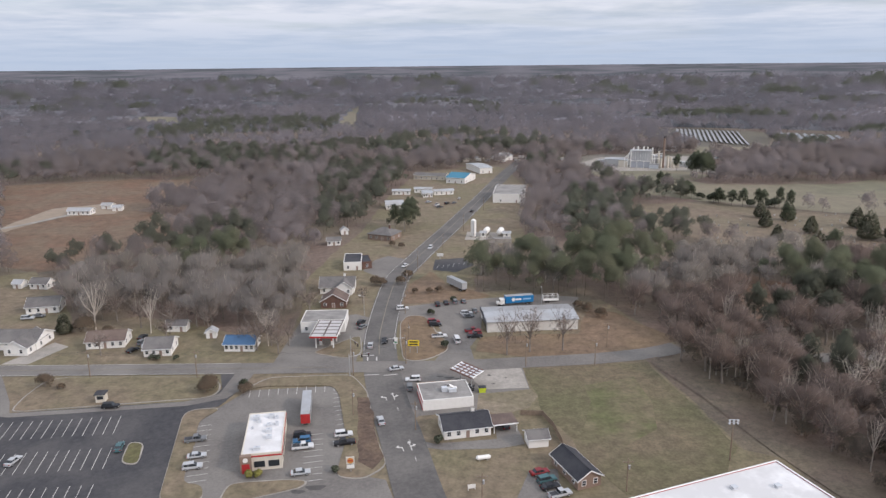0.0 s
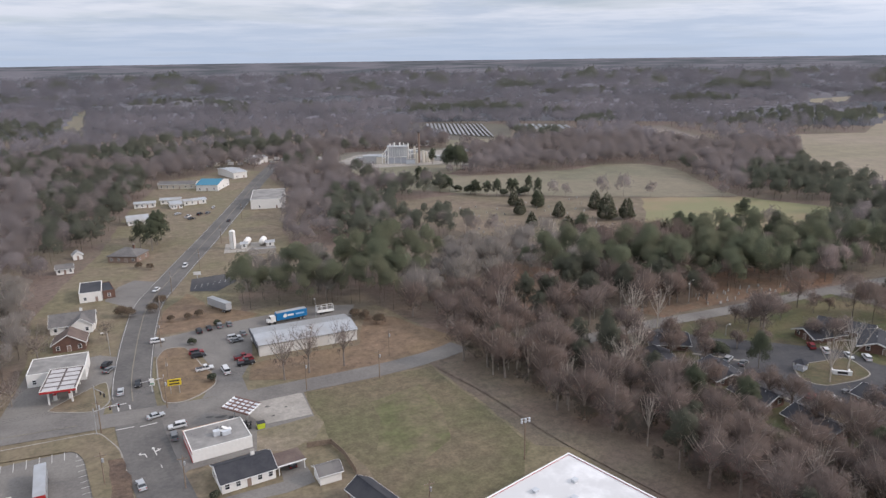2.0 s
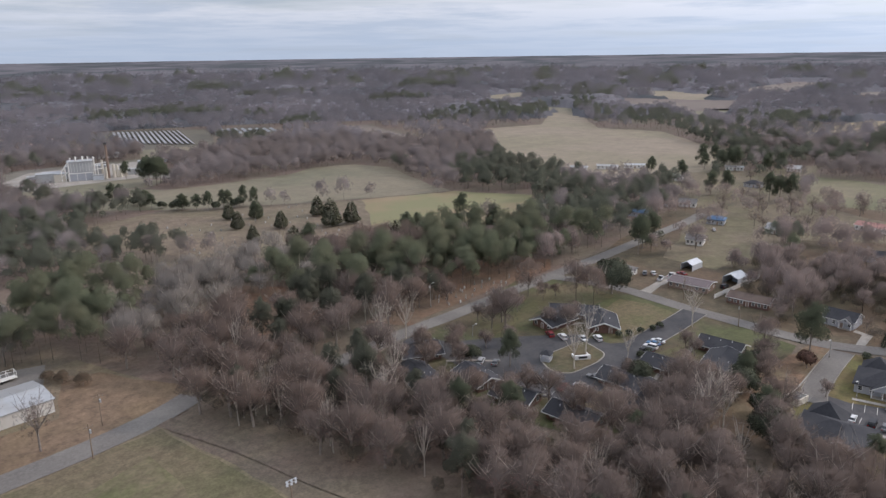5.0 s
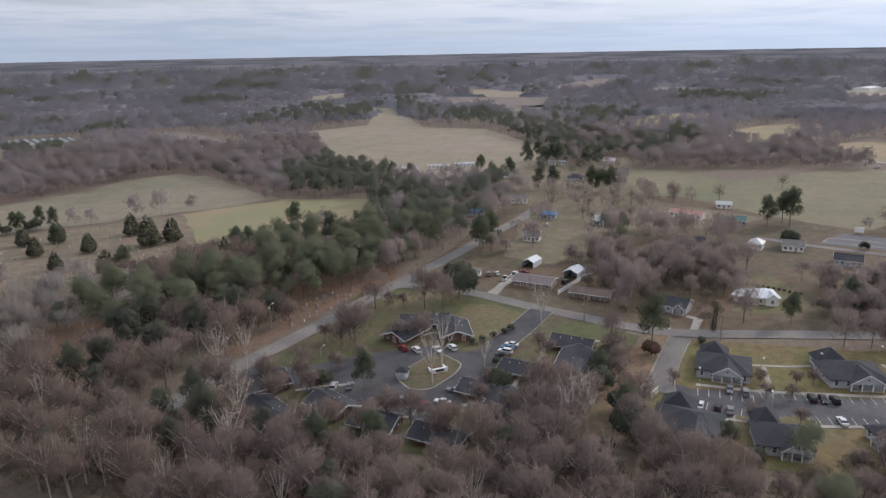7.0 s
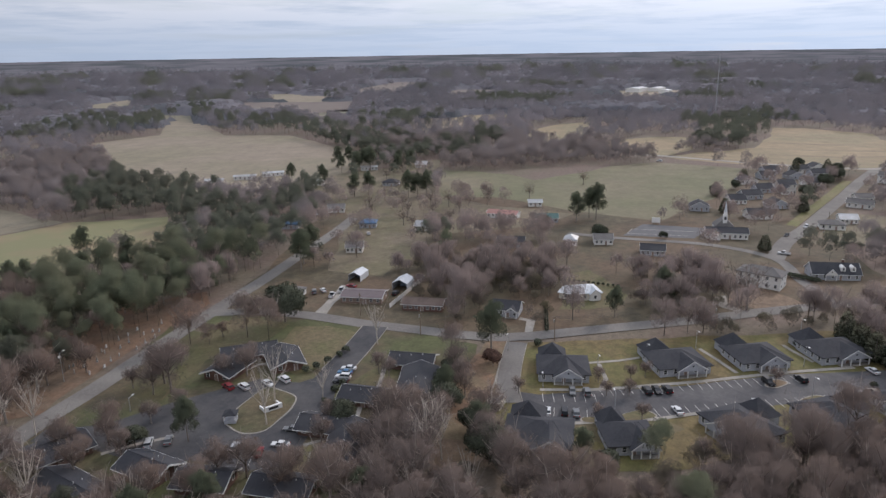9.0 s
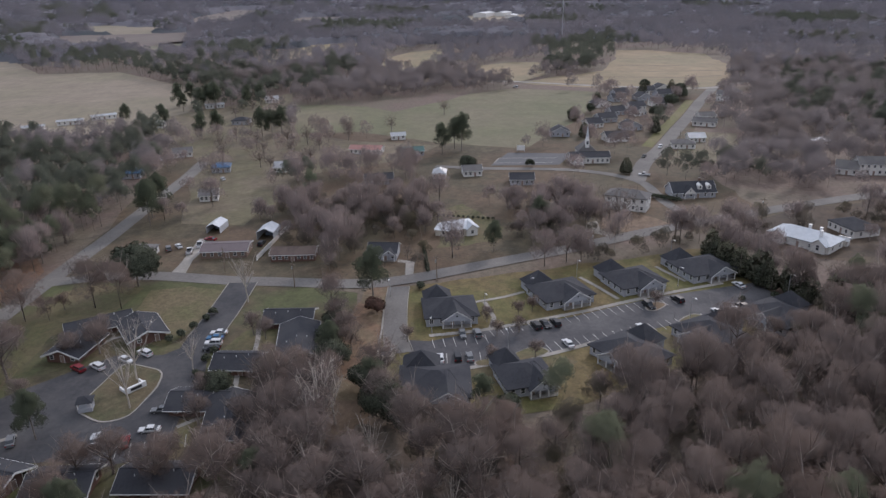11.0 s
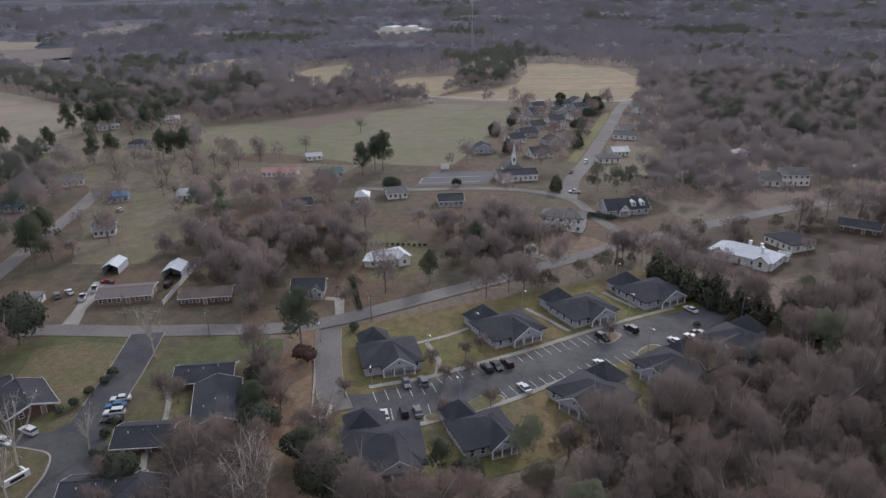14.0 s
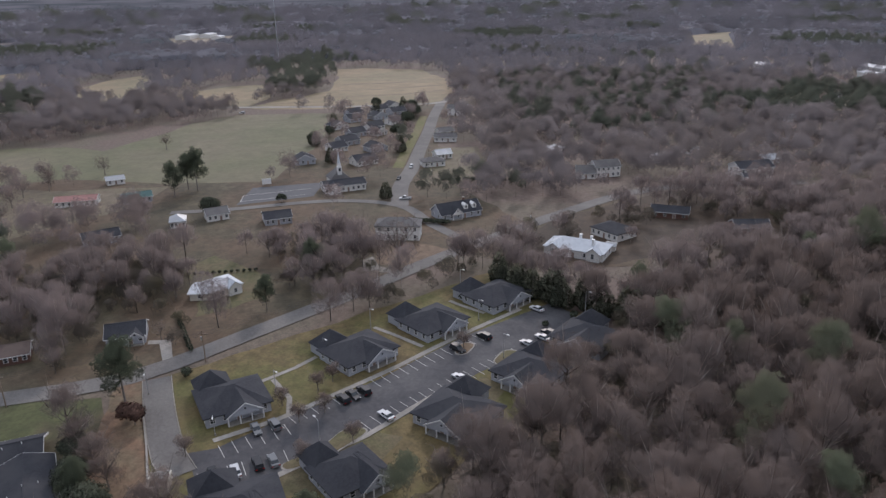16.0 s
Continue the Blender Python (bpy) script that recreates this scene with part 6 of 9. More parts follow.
ICO = np.array([(x, y * 1.618, 0) for x in (-1, 1) for y in (-1, 1)] + [(0, x, y * 1.618) for x in (-1, 1) for y in (-1, 1)] + [(y * 1.618, 0, x) for x in (-1, 1) for y in (-1, 1)]) / 1.902
ICO_TRIS = [(i, j, k) for i, j, k in itertools.combinations(range(12), 3) if max(np.linalg.norm(ICO[i] - ICO[j]), np.linalg.norm(ICO[j] - ICO[k]), np.linalg.norm(ICO[i] - ICO[k])) < 1.1]


def hearts(lumps, size=0.85, rough=0.16):
    """The twig mass inside a crown: an uneven rounded body, open below, for each lump."""
    vs, ns = [], []
    lumps = np.array(lumps)
    centre = (lumps[:, :3] * lumps[:, 3:4]).sum(0) / lumps[:, 3].sum()
    for x, y, z, r in lumps:
        p = ICO * (1 + rng.normal(size=(12, 1)) * rough) * r * size + np.array([x, y, z])
        n = unit(unit(ICO) * 0.5 + unit(p - centre) * 0.8 + np.array([0, 0, 0.35]))
        for tri in ICO_TRIS:
            tri = list(tri)
            if ICO[tri].sum(0)[2] < -0.9:
                continue
            if np.dot(np.cross(p[tri[1]] - p[tri[0]], p[tri[2]] - p[tri[0]]), ICO[tri].sum(0)) < 0:
                tri = tri[::-1]
            vs.append(p[tri]), ns.append(n[tri])
    v = np.concatenate(vs)
    return v, np.arange(len(v)).reshape(-1, 3), np.concatenate(ns)


def joined(*pieces):
    vs, ts, ns, k = [], [], [], 0
    for v, t, n in pieces:
        vs.append(v), ts.append(t + k), ns.append(n)
        k += len(v)
    return np.concatenate(vs), np.concatenate(ts), np.concatenate(ns)


def crown_lumps(H, R, m, seed, base=0.22):
    r = random.Random(seed)
    out = [(0, 0, H * 0.58, R * 0.76)]
    for i in range(m):
        a = 6.283 * i / m + r.uniform(-0.4, 0.4)
        q = R * r.uniform(0.36, 0.54)
        out.append((math.cos(a) * q, math.sin(a) * q, H * r.uniform(base + 0.08, 0.74), R * r.uniform(0.40, 0.54)))
    return out


def fuzzy_tree(H, R, n, wide, long, seed, stray=0.35, many=6):
    """Leafless crown for woods: twig sprays on its outside and stray twigs standing out of it."""
    wood, *twigs = bare_shape(H, R, int(n * stray), wide * 0.3, 9, seed, False)
    lumps = crown_lumps(H, R, many, seed)
    return (wood, *joined(hearts(lumps), tufts(lumps, int(n * (1 - stray)), wide, long), twigs))


def fuzzy_pine(H, R, n, size, seed, low=0.3, many=6):
    """Rounded, uneven pine crown."""
    r = random.Random(seed)
    lumps = [(0, 0, H * 0.70, R * 0.62), (0, 0, H * 0.85, R * 0.42)]
    for i in range(many):
        a, k = i * 2.4, r.random()
        q = R * (0.68 - 0.35 * k) * r.uniform(0.8, 1.1)
        lumps.append((math.cos(a) * q, math.sin(a) * q, H * (low + 0.12 + (0.84 - low - 0.12) * k), R * r.uniform(0.40, 0.54)))
    return (None, *joined(hearts(lumps, 0.8), tufts(lumps, n, size, size * 1.2)))


def bare_shape(H, R, n, w, limbs=10, seed=0, fine=True, girth=0.021):
    """Trunk and limbs as a Build, twigs as arrays."""
    r = random.Random(seed)
    wood = Build()
    top = H * 0.42
    lean = Vector((r.uniform(-0.4, 0.4), r.uniform(-0.4, 0.4), 0))
    base_r = H * girth
    sides = 7 if fine else 3
    wood.rod((0, 0, -0.3), Vector((0, 0, top)) + lean, base_r * 1.2, base_r * 0.75, sides)
    tips = []
    for i in range(limbs):
        a = 6.283 * i / limbs + r.uniform(-0.4, 0.4)
        z0 = r.uniform(0.25, 0.42) * H
        e = r.uniform(0.6, 1.25)
        ln = H * r.uniform(0.26, 0.40)
        p0 = lean * (z0 / top) + Vector((0, 0, z0))
        p1 = p0 + Vector((math.cos(a) * math.cos(e) * R / (0.36 * H), math.sin(a) * math.cos(e) * R / (0.36 * H), math.sin(e))) * ln
        p2 = p1 + Vector((math.cos(a) * 0.55 * R / (0.36 * H), math.sin(a) * 0.55 * R / (0.36 * H), 0.8)).normalized() * ln * 0.75
        if fine:
            wood.rod(p0, p1, base_r * 0.5, base_r * 0.28, 5)
            wood.rod(p1, p2, base_r * 0.28, base_r * 0.08, 4)
        tips += [(p0 + (p1 - p0) * 0.5, p1), (p1, p2)]
        for _ in range(3):
            b0 = p0 + (p2 - p0) * r.uniform(0.3, 0.9)
            b1 = b0 + Vector((r.uniform(-1, 1), r.uniform(-1, 1), r.uniform(0.1, 1))).normalized() * ln * r.uniform(0.4, 0.7)
            if fine:
                wood.rod(b0, b1, base_r * 0.18, base_r * 0.05, 3)
            tips.append((b0, b1))
    lead = Vector((0, 0, H * 0.9)) + lean * 2
    if fine:
        wood.rod(Vector((0, 0, top)) + lean, lead, base_r * 0.6, base_r * 0.1, 5)
    tips += [(Vector((0, 0, top)) + lean, lead)] * 3
    P0 = np.array([tuple(a) for a, b in tips]); P1 = np.array([tuple(b) for a, b in tips])
    k = rng.integers(0, len(tips), n)
    f = rng.uniform(0, 1.05, (n, 1))
    root = P0[k] * (1 - f) + P1[k] * f
    way = (P1[k] - P0[k])
    way /= np.linalg.norm(way, axis=1)[:, None] + 1e-9
    way = way * 0.6 + rng.normal(size=(n, 3)) * 0.55 + np.array([0, 0, 0.35])
    way /= np.linalg.norm(way, axis=1)[:, None]
    return (wood, *slivers(root, way, rng.uniform(0.06, 0.15, n) * H, w * rng.uniform(0.6, 1.4, n), (0, 0, H * 0.45)))


def bare_tree(H, R, n, w, sprays, seed, body=0.8):
    """Trunk, limbs and twigs with fine sprays over the crown."""
    wood, *twigs = bare_shape(H, R, n, w, 12, seed)
    lumps = crown_lumps(H, R * 1.05, 7, seed)
    return (wood, *joined(hearts(lumps, body), twigs, tufts(lumps, sprays, 0.75, 1.4, 0.6)))


def pine_shape(H, R, n, size, seed=0, low=0.24, fine=True):
    r = random.Random(seed)
    wood = Build().rod((0, 0, -0.3), (r.uniform(-0.3, 0.3), r.uniform(-0.3, 0.3), H * 0.92), H * 0.016, H * 0.005, 6 if fine else 3)
    lumps = [(0, 0, H * 0.66, R * 0.5), (0, 0, H * 0.84, R * 0.36), (0, 0, H * 0.94, R * 0.2)]
    for i in range(11):
        a, k = i * 2.4 + r.uniform(-0.3, 0.3), (i + r.random()) / 11
        q = R * (0.74 - 0.4 * k) * r.uniform(0.75, 1.1)
        p = Vector((math.cos(a) * q, math.sin(a) * q, H * (low + 0.08 + (0.86 - low - 0.08) * k)))
        wood.rod((0, 0, p.z - 0.8), p, H * 0.004, H * 0.0015, 3)
        lumps.append((*p, R * r.uniform(0.34, 0.48)))
    return (wood, *joined(hearts(lumps, 0.7), tufts(lumps, n, size, size * 1.2)))


def cone_shape(H, R, n, size, seed=0, blunt=0.15):
    wood = Build().rod((0, 0, -0.3), (0, 0, H * 0.8), H * 0.018, H * 0.006, 5)
    z = 1 - np.sqrt(rng.uniform(0, 1, n))
    a = rng.uniform(0, 6.283, n)
    rr = R * (np.minimum(1, (1 - z) / (1 - 0.12)) ** 0.58) * (np.minimum(1, 0.55 + z * 4)) * rng.uniform(0.75, 1.08, n) + blunt * 0.2
    rr *= 1 + 0.16 * np.sin(a * 3 + seed) * np.sin(z * 9 + seed)
    p = np.stack([np.cos(a) * rr, np.sin(a) * rr, H * (0.06 + 0.94 * z)], 1)
    out = np.stack([np.cos(a) * 0.7, np.sin(a) * 0.7, np.full(n, 0.8)], 1) + rng.normal(size=(n, 3)) * 0.5
    out /= np.linalg.norm(out, axis=1)[:, None]
    return (wood, *slivers(p - out * size * 0.5, out, np.full(n, size * 1.5), size * rng.uniform(0.6, 1.2, n), (0, 0, H * 0.25)))


def round_shape(H, R, n, size, seed=0):
    r = random.Random(seed)
    wood = Build().rod((0, 0, -0.2), (0, 0, H * 0.6), H * 0.03, H * 0.012, 5)
    c, rad = [], []
    for i in range(16):
        a, e = i * 2.4, r.uniform(0.0, 1.4)
        c.append((math.cos(a) * math.cos(e) * R * 0.6, math.sin(a) * math.cos(e) * R * 0.6, H * 0.42 + math.sin(e) * H * 0.34)); rad.append((R * 0.48, R * 0.48, H * 0.26))
    v, t, nn = tufts([(*p, q[0]) for p, q in zip(c, rad)], n, size, size * 1.2)
    v, t, nn = joined(hearts([(*p, q[0]) for p, q in zip(c, rad)], 0.8), (v, t, nn))
    v[:, 2] = np.maximum(v[:, 2], 0.05)
    return wood, v, t, nn


def species(name, label, category, shapes, bark, leaf, group):
    """Prototype trees: an Empty with trunk and crown, kept out of sight by being the first planted ones."""
    out = []
    for wood, v, t, nn in shapes:
        out.append((wood.mesh("trunk", bark), array_mesh("crown", v, t, leaf, normals=nn)))
    return dict(name=name, label=label, category=category, meshes=out, group=group, planted=0)


def plant(sp, x, y, s=1.0, rz=None, sz=None):
    k = sp["planted"]
    sp["planted"] += 1
    tr, cr = sp["meshes"][k % len(sp["meshes"])]
    rz = (k * 137.5) % 360 if rz is None else rz
    base = thing(sp["name"], sp["label"], sp["category"], pose(x, y, 0.08, 0, 0, rz) @ Matrix.Diagonal((s, s, sz or s, 1)), sp["group"])
    part("trunk", tr, None, base)
    part("crown", cr, None, base)
    return base


BARE = species("bare_tree", "leafless grey-brown hardwood tree", "tree", [bare_tree(13, 5.2, 280, 0.07, 380, s) for s in range(5)], BARK, TWIG, "bare hardwoods")
LONE = species("bare_tree", "leafless dark-limbed hardwood tree", "tree", [bare_tree(13, 5.2, 800, 0.075, 110, 80 + s, 0.3) for s in range(4)], BARK, TWIG, "bare hardwoods")
WHITEBARK = mat("white_bark", (0.56, 0.50, 0.43), (0.40, 0.355, 0.305), 0.8, rough=0.9, island=0.15)
PALE = species("sycamore_tree", "leafless tree with pale bark", "tree", [bare_shape(17, 3.6, 300, 0.05, 11, 20 + s, girth=0.011) for s in range(3)], WHITEBARK, mat("pale_twigs", (0.40, 0.355, 0.31), (0.30, 0.265, 0.23), 0.5, rough=0.95, island=0.2), "pale-barked trees")
SLIM = species("slim_pale_tree", "slim leafless pole tree with pale bark", "tree", [bare_shape(14, 1.9, 180, 0.05, 8, 40 + s, girth=0.010) for s in range(3)], PALEBARK, TWIG, "pale-barked trees")
PINE = species("pine_tree", "tall pine with a dark green crown", "tree", [pine_shape(17, 5.0, 1500, 0.75, s) for s in range(4)], BARK, DARKNEEDLE, "pines")
WOODPINE = species("pine_tree", "soft olive green pine standing among bare trees", "tree", [pine_shape(16, 4.6, 900, 0.9, 30 + s) for s in range(3)], BARK, mat("muted_pine_needles", (0.140, 0.143, 0.108), (0.104, 0.108, 0.080), 0.12, rough=0.95, gloss=0.0, island=0.05, thin=0.4, sheer=0.6), "pines")
CEDARS = species("cedar_tree", "dark conical cedar on dry grass", "tree", [cone_shape(13, 4.6, 1100, 0.95, s) for s in range(3)], BARK, CEDAR, "cemetery cedars")
SCREEN = species("conifer", "dark pointed conifer in an evergreen screen", "tree", [cone_shape(11, 3.3, 800, 0.8, 20 + s) for s in range(3)], BARK, CEDAR, "evergreen screen")
HEDGE = species("arborvitae", "dark green columnar evergreen in a row", "tree", [cone_shape(7.5, 1.9, 500, 0.55, s) for s in range(3)], BARK, EVERGREEN, "evergreen screen")
OAK = species("evergreen_oak", "broad round dark evergreen tree", "tree", [round_shape(8, 5.0, 2400, 0.5, s) for s in range(2)], BARK, EVERGREEN, "evergreens")
SHRUB = species("shrub", "low rounded dark evergreen shrub", "shrub", [round_shape(1.6, 1.1, 160, 0.35, s) for s in range(3)], BARK, EVERGREEN, "shrubs")
BROWNBUSH = species("brown_bush", "dense leafless brown thicket bush", "shrub", [round_shape(4.2, 2.9, 420, 0.55, 60 + s) for s in range(3)], BARK, mat("brown_brush", (0.22, 0.168, 0.122), (0.16, 0.125, 0.092), 0.6, rough=0.95, gloss=0.0, island=0.1, thin=0.35, sheer=0.58), "brown bushes")
RUSTTREE = species("rusty_tree", "small tree holding rust-brown leaves", "tree", [round_shape(5.5, 2.8, 800, 0.5, s) for s in range(2)], BARK, RUST, "brown-leaved trees")

for x, y, s in ((-86.3, 245.5, 0.9), (293, 32, 1.55), (412, 191, 0.9), (390, 178.7, 0.85), (425.8, 178.9, 0.85), (389, 201, 0.9),
                (379, 192.4, 0.8), (478, 146, 0.9), (461.4, 169, 0.8), (534, 117.4, 0.9), (365, 174.6, 0.9), (451, 51.4, 0.75), (264, 107.5, 0.5), (297.8, -9, 0.9), (289.6, -16.3, 0.8),
                (452, 168, 0.9), (444, 178, 0.8), (441, 190, 1.0), (436, 200, 1.0), (470, 172, 0.9), (428, 216, 1.0), (450, 236, 0.9), (410, 206, 0.9), (402, 226, 1.0), (476, 236, 0.8), (424, 236, 0.9), (396, 176, 0.9), (520, 262, 0.9), (545, 258, 0.8), (590, 262, 0.9), (-64, 227, 0.9), (-54, 231, 0.8), (-100, 247, 1.0), (-113, 250, 1.0), (-92, 250, 1.0), (-52, 262, 1.0), (-33, 275, 0.6), (-125, 257, 1.0), (-98, 235, 0.8), (-70, 231, 0.7), (-56, 224, 0.8), (-60, 231, 0.9), (-116, 224, 0.7)):
    plant(LONE, x, y, s)
for x, y in ((21, 220.8), (28.9, 223), (40.1, 224.2)):
    plant(LONE, x, y, 0.95, sz=1.3)
for x, y, s in ((151.1, 215.2, 1.0), (142, 217.4, 1.1), (187.2, 202.4, 0.8), (171.5, 160, 1.0), (183.7, 164.6, 1.1), (188, 152, 0.7), (229, 152, 1.0), (160.3, 111.8, 1.25), (123.9, 188.9, 1.0), (112, 177, 1.1),
                (-129, 248, 1.2), (-107, 244, 1.0), (-61, 231, 0.9), (246, 205, 0.5), (168, 111, 1.0)):
    plant(PALE, x, y, s)
for x, y, s in ((81.5, 201.2, 1.1), (87.5, 203.1, 1.0), (87.7, 197.1, 1.1), (91.7, 172.8, 1.2), (95.2, 213.7, 1.0), (103.1, 204.8, 1.1), (84.5, 204, 0.9), (90, 194, 0.9), (86.4, 208, 1.0), (93, 176, 1.0)):
    plant(SLIM, x, y, s)
for x, y, s in ((231, 113.7, 1.1), (175.9, 104, 0.75), (174.5, 78.7, 0.6), (195.1, 118.4, 0.7), (419.6, 108.9, 1.05), (426.3, 98.6, 1.3), (431, 103, 1.05), (290, 61.5, 0.95), (273.5, 78, 0.72), (296, 58, 0.7), (317.5, 221, 1.0),
                (458, 261, 1.0), (466, 254, 1.0), (573, 272, 1.0), (573.6, 262, 1.0), (560, 268, 0.9), (288.3, 327, 1.0), (280, 294, 1.0), (307, 220, 1.0), (182, 272, 0.95), (181, 255, 1.0), (222, 250, 1.0),
                (570, 325, 1.1), (577, 318, 1.1), (563, 293, 1.2), (556, 301, 1.0), (566, 300, 1.1), (548, 312, 0.9), (462, 224, 1.15), (470, 214, 1.1), (466, 219, 1.0), (297, 216, 1.15), (500, 331, 0.9), (488, 299, 1.0), (257, 236, 0.8), (252, 245, 0.9), (202, 409, 0.8), (186, 328, 1.0), (-22, 400, 1.0), (-20, 412, 1.1), (207, 584, 1.3), (213, 579, 1.35), (219, 586, 1.25), (212, 590, 1.3), (224, 592, 1.0), (207, 625, 0.9), (-28, 408, 0.9), (-18, 422, 1.0)):
    plant(PINE, x, y, s)
for x, y, s in ((209.4, 421.1, 0.9), (206.2, 388.1, 0.8), (238.6, 400.2, 0.95), (229.1, 372, 1.25), (241, 369, 1.0), (199.3, 299.5, 1.2), (216.7, 300, 1.3), (188, 404, 0.8), (185.2, 340, 1.0), (226.9, 293, 1.2),
                (-139, 245, 0.6), (180, 372, 0.7), (196, 430, 0.8), (462, 28, 0.7), (619, -33, 0.75), (615, -54, 0.9), (473, -15, 0.75), (512, 30, 0.75), (571, 8, 0.75), (380, 16, 0.65)):
    plant(CEDARS, x, y, s)
for i in range(24):
    k = i / 23
    x, y = 271 - 47 * k + rng.normal() * 1.0, 6 - 33 * k + 5 * math.sin(3.1 * k) + rng.normal() * 1.2
    if i % 3:
        plant(SCREEN, x, y, 0.7 + 0.35 * float(rng.random()))
    else:
        plant(HEDGE, x, y, 0.8 + 0.35 * rng.random())
for x, y, s in ((239.1, 192, 1.75), (202.8, 120.5, 0.8), (187, 132.6, 0.6), (181, 130, 0.7), (213, 121.5, 0.7), (246.3, 213, 0.7), (153, 186, 0.7), (182, 108, 0.8), (518, -24, 1.0), (526, -29, 0.9), (560, -42, 1.1), (570, -46, 0.9), (586, -55, 1.1), (594, -58, 1.0), (615, -61, 1.1), (650, -40, 0.9), (516, 30, 0.9), (540, 16, 0.8), (405, 125, 0.8), (-1.6, 164.2, 0.3), (0.3, 227.5, 0.34), (-5, 260.3, 0.32), (4, 275.8, 0.3), (392, 62, 0.5)):
    plant(OAK, x, y, s)
for x, y in ((186.4, 150.6), (193.6, 150.8), (198, 150.4), (185.4, 149), (240.9, 100.5), (206, 163), (211, 161.5), (216, 160), (220, 159.5), (203, 165), (-26.5, 151.5), 
             (238, -6), (236, 4), (262, 20), (-61, 199), (-95, 219.5), (-97, 219.8), (-89, 219.6)):
    plant(SHRUB, x, y, 1.0 + 0.5 * rng.random())
for x, y, s in ((-70.5, 196.5, 1.15), (-71.5, 194.5, 0.9), (-60, 194, 0.7), (-59, 196, 0.6), (-116, 198, 0.5), (-122, 200, 1.0), (-19, 300, 0.9), (-16, 308, 1.0), (-12, 287, 0.6), (-6, 287, 0.6), (-2, 288, 0.7), (56, 262, 0.9), (60, 256, 0.9), (53, 266, 0.8),
                (-120, 238, 1.2), (-132, 246, 1.4), (-22, 364, 0.7), (-27, 368, 0.7), (-30, 300, 1.0), (-27, 298, 0.9)):
    plant(BROWNBUSH, x, y, s)
for x, y, s in ((191, 117, 1.0), (177, 141, 0.85), (183.5, 130.5, 0.9), (186, 127, 0.7), (171, 100.5, 1.15), (167.5, 96, 1.0), (173, 73, 0.7), (165, 125, 0.7), (382, 93, 1.0)):
    plant(OAK, x, y, s)
for x, y, s in ((159, 175, 0.75), (163, 124, 0.55), (143, 121, 0.7), (131, 150, 0.8), (122, 160, 0.85), (232, 256, 0.9), (214, 262, 0.95), (243, 247, 0.85), (226, 300, 1.0), (258, 276, 0.95), (283, 270, 1.0), (262, 292, 0.95),
                (252, 293, 1.0), (236, 306, 1.0), (228, 304, 1.1), (190, 259, 0.9), (264, 243, 0.85), (271, 252, 0.9)):
    plant(PINE, x, y, s)
for x, y, s in ((196, 181, 0.8), (201, 183, 0.75), (193, 187, 0.7), (157, 197, 0.8), (146, 201, 0.85), (212, 3, 0.6), (214, -7, 0.65), (222, -17, 0.6), (190, 21, 0.75), (187, 30, 0.7), (201, 8, 0.7), (200, -1, 0.8), (195, 12, 0.7), (184, 40, 0.75), (180, 52, 0.7), (185, 124, 0.8), (177, 119, 0.85), (149, 152, 0.9), (147, 158, 0.85), (151, 131, 1.0), (145, 141, 0.95), (163, 129, 0.9), (133, 166, 1.0),
                (136, 156, 1.0), (129, 172, 0.9), (150, 141, 0.8), (208, 143, 0.65), (206, 139, 0.6), (221, 206, 0.5), (166, 141.5, 0.7), (176, 144, 0.6), (214, 121, 0.8), (207, 117, 0.8),
                (200, 114, 0.75), (160, 116, 1.0), (170, 118, 1.0), (182, 116, 0.9), (155, 122, 1.0), (148, 186, 0.7), (152, 193, 0.75), (138, 190, 0.9), (131, 196, 0.95), (164, 190, 0.6), (172, 187, 0.6), (180, 209, 0.6), (197, 205, 0.6)):
    plant(BARE, x, y, s)
sheet("ground_leaf_strip", [(-26, 190), (-22, 190), (-18.5, 172), (-15.5, 158), (-17.5, 152), (-21.5, 156), (-23, 170)], mat("rust_ground_cover", (0.115, 0.078, 0.058), (0.085, 0.060, 0.046), 0.5, c=(0.14, 0.098, 0.068), broad=0.12, bump=0.3, grain=0.25), 0.36, "low reddish-brown ground cover on the verge", "ground cover", 1.0)
for x, y, s in ((222, 111, 1.0), (225, 113, 0.8)):
    plant(RUSTTREE, x, y, s)
PALESHRUB = species("yellow_shrub", "rounded yellow-green shrub in a bed", "shrub", [round_shape(1.8, 1.1, 200, 0.35, 3)], BARK, mat("yellow_leaves", (0.22, 0.2, 0.05), (0.17, 0.16, 0.045), 0.6, island=0.3), "shrubs")
for x, y in ((-46.6, 149.5), (-44.4, 149.8)):
    plant(PALESHRUB, x, y, 1.1)
for x, y in ((206, 100, ), (211, 76), (219, 79), (226, 66), (199.5, 66), (196, 77), (231.5, 30), (213, 70), (223, 70)):
    plant(BARE, x, y, 0.45)

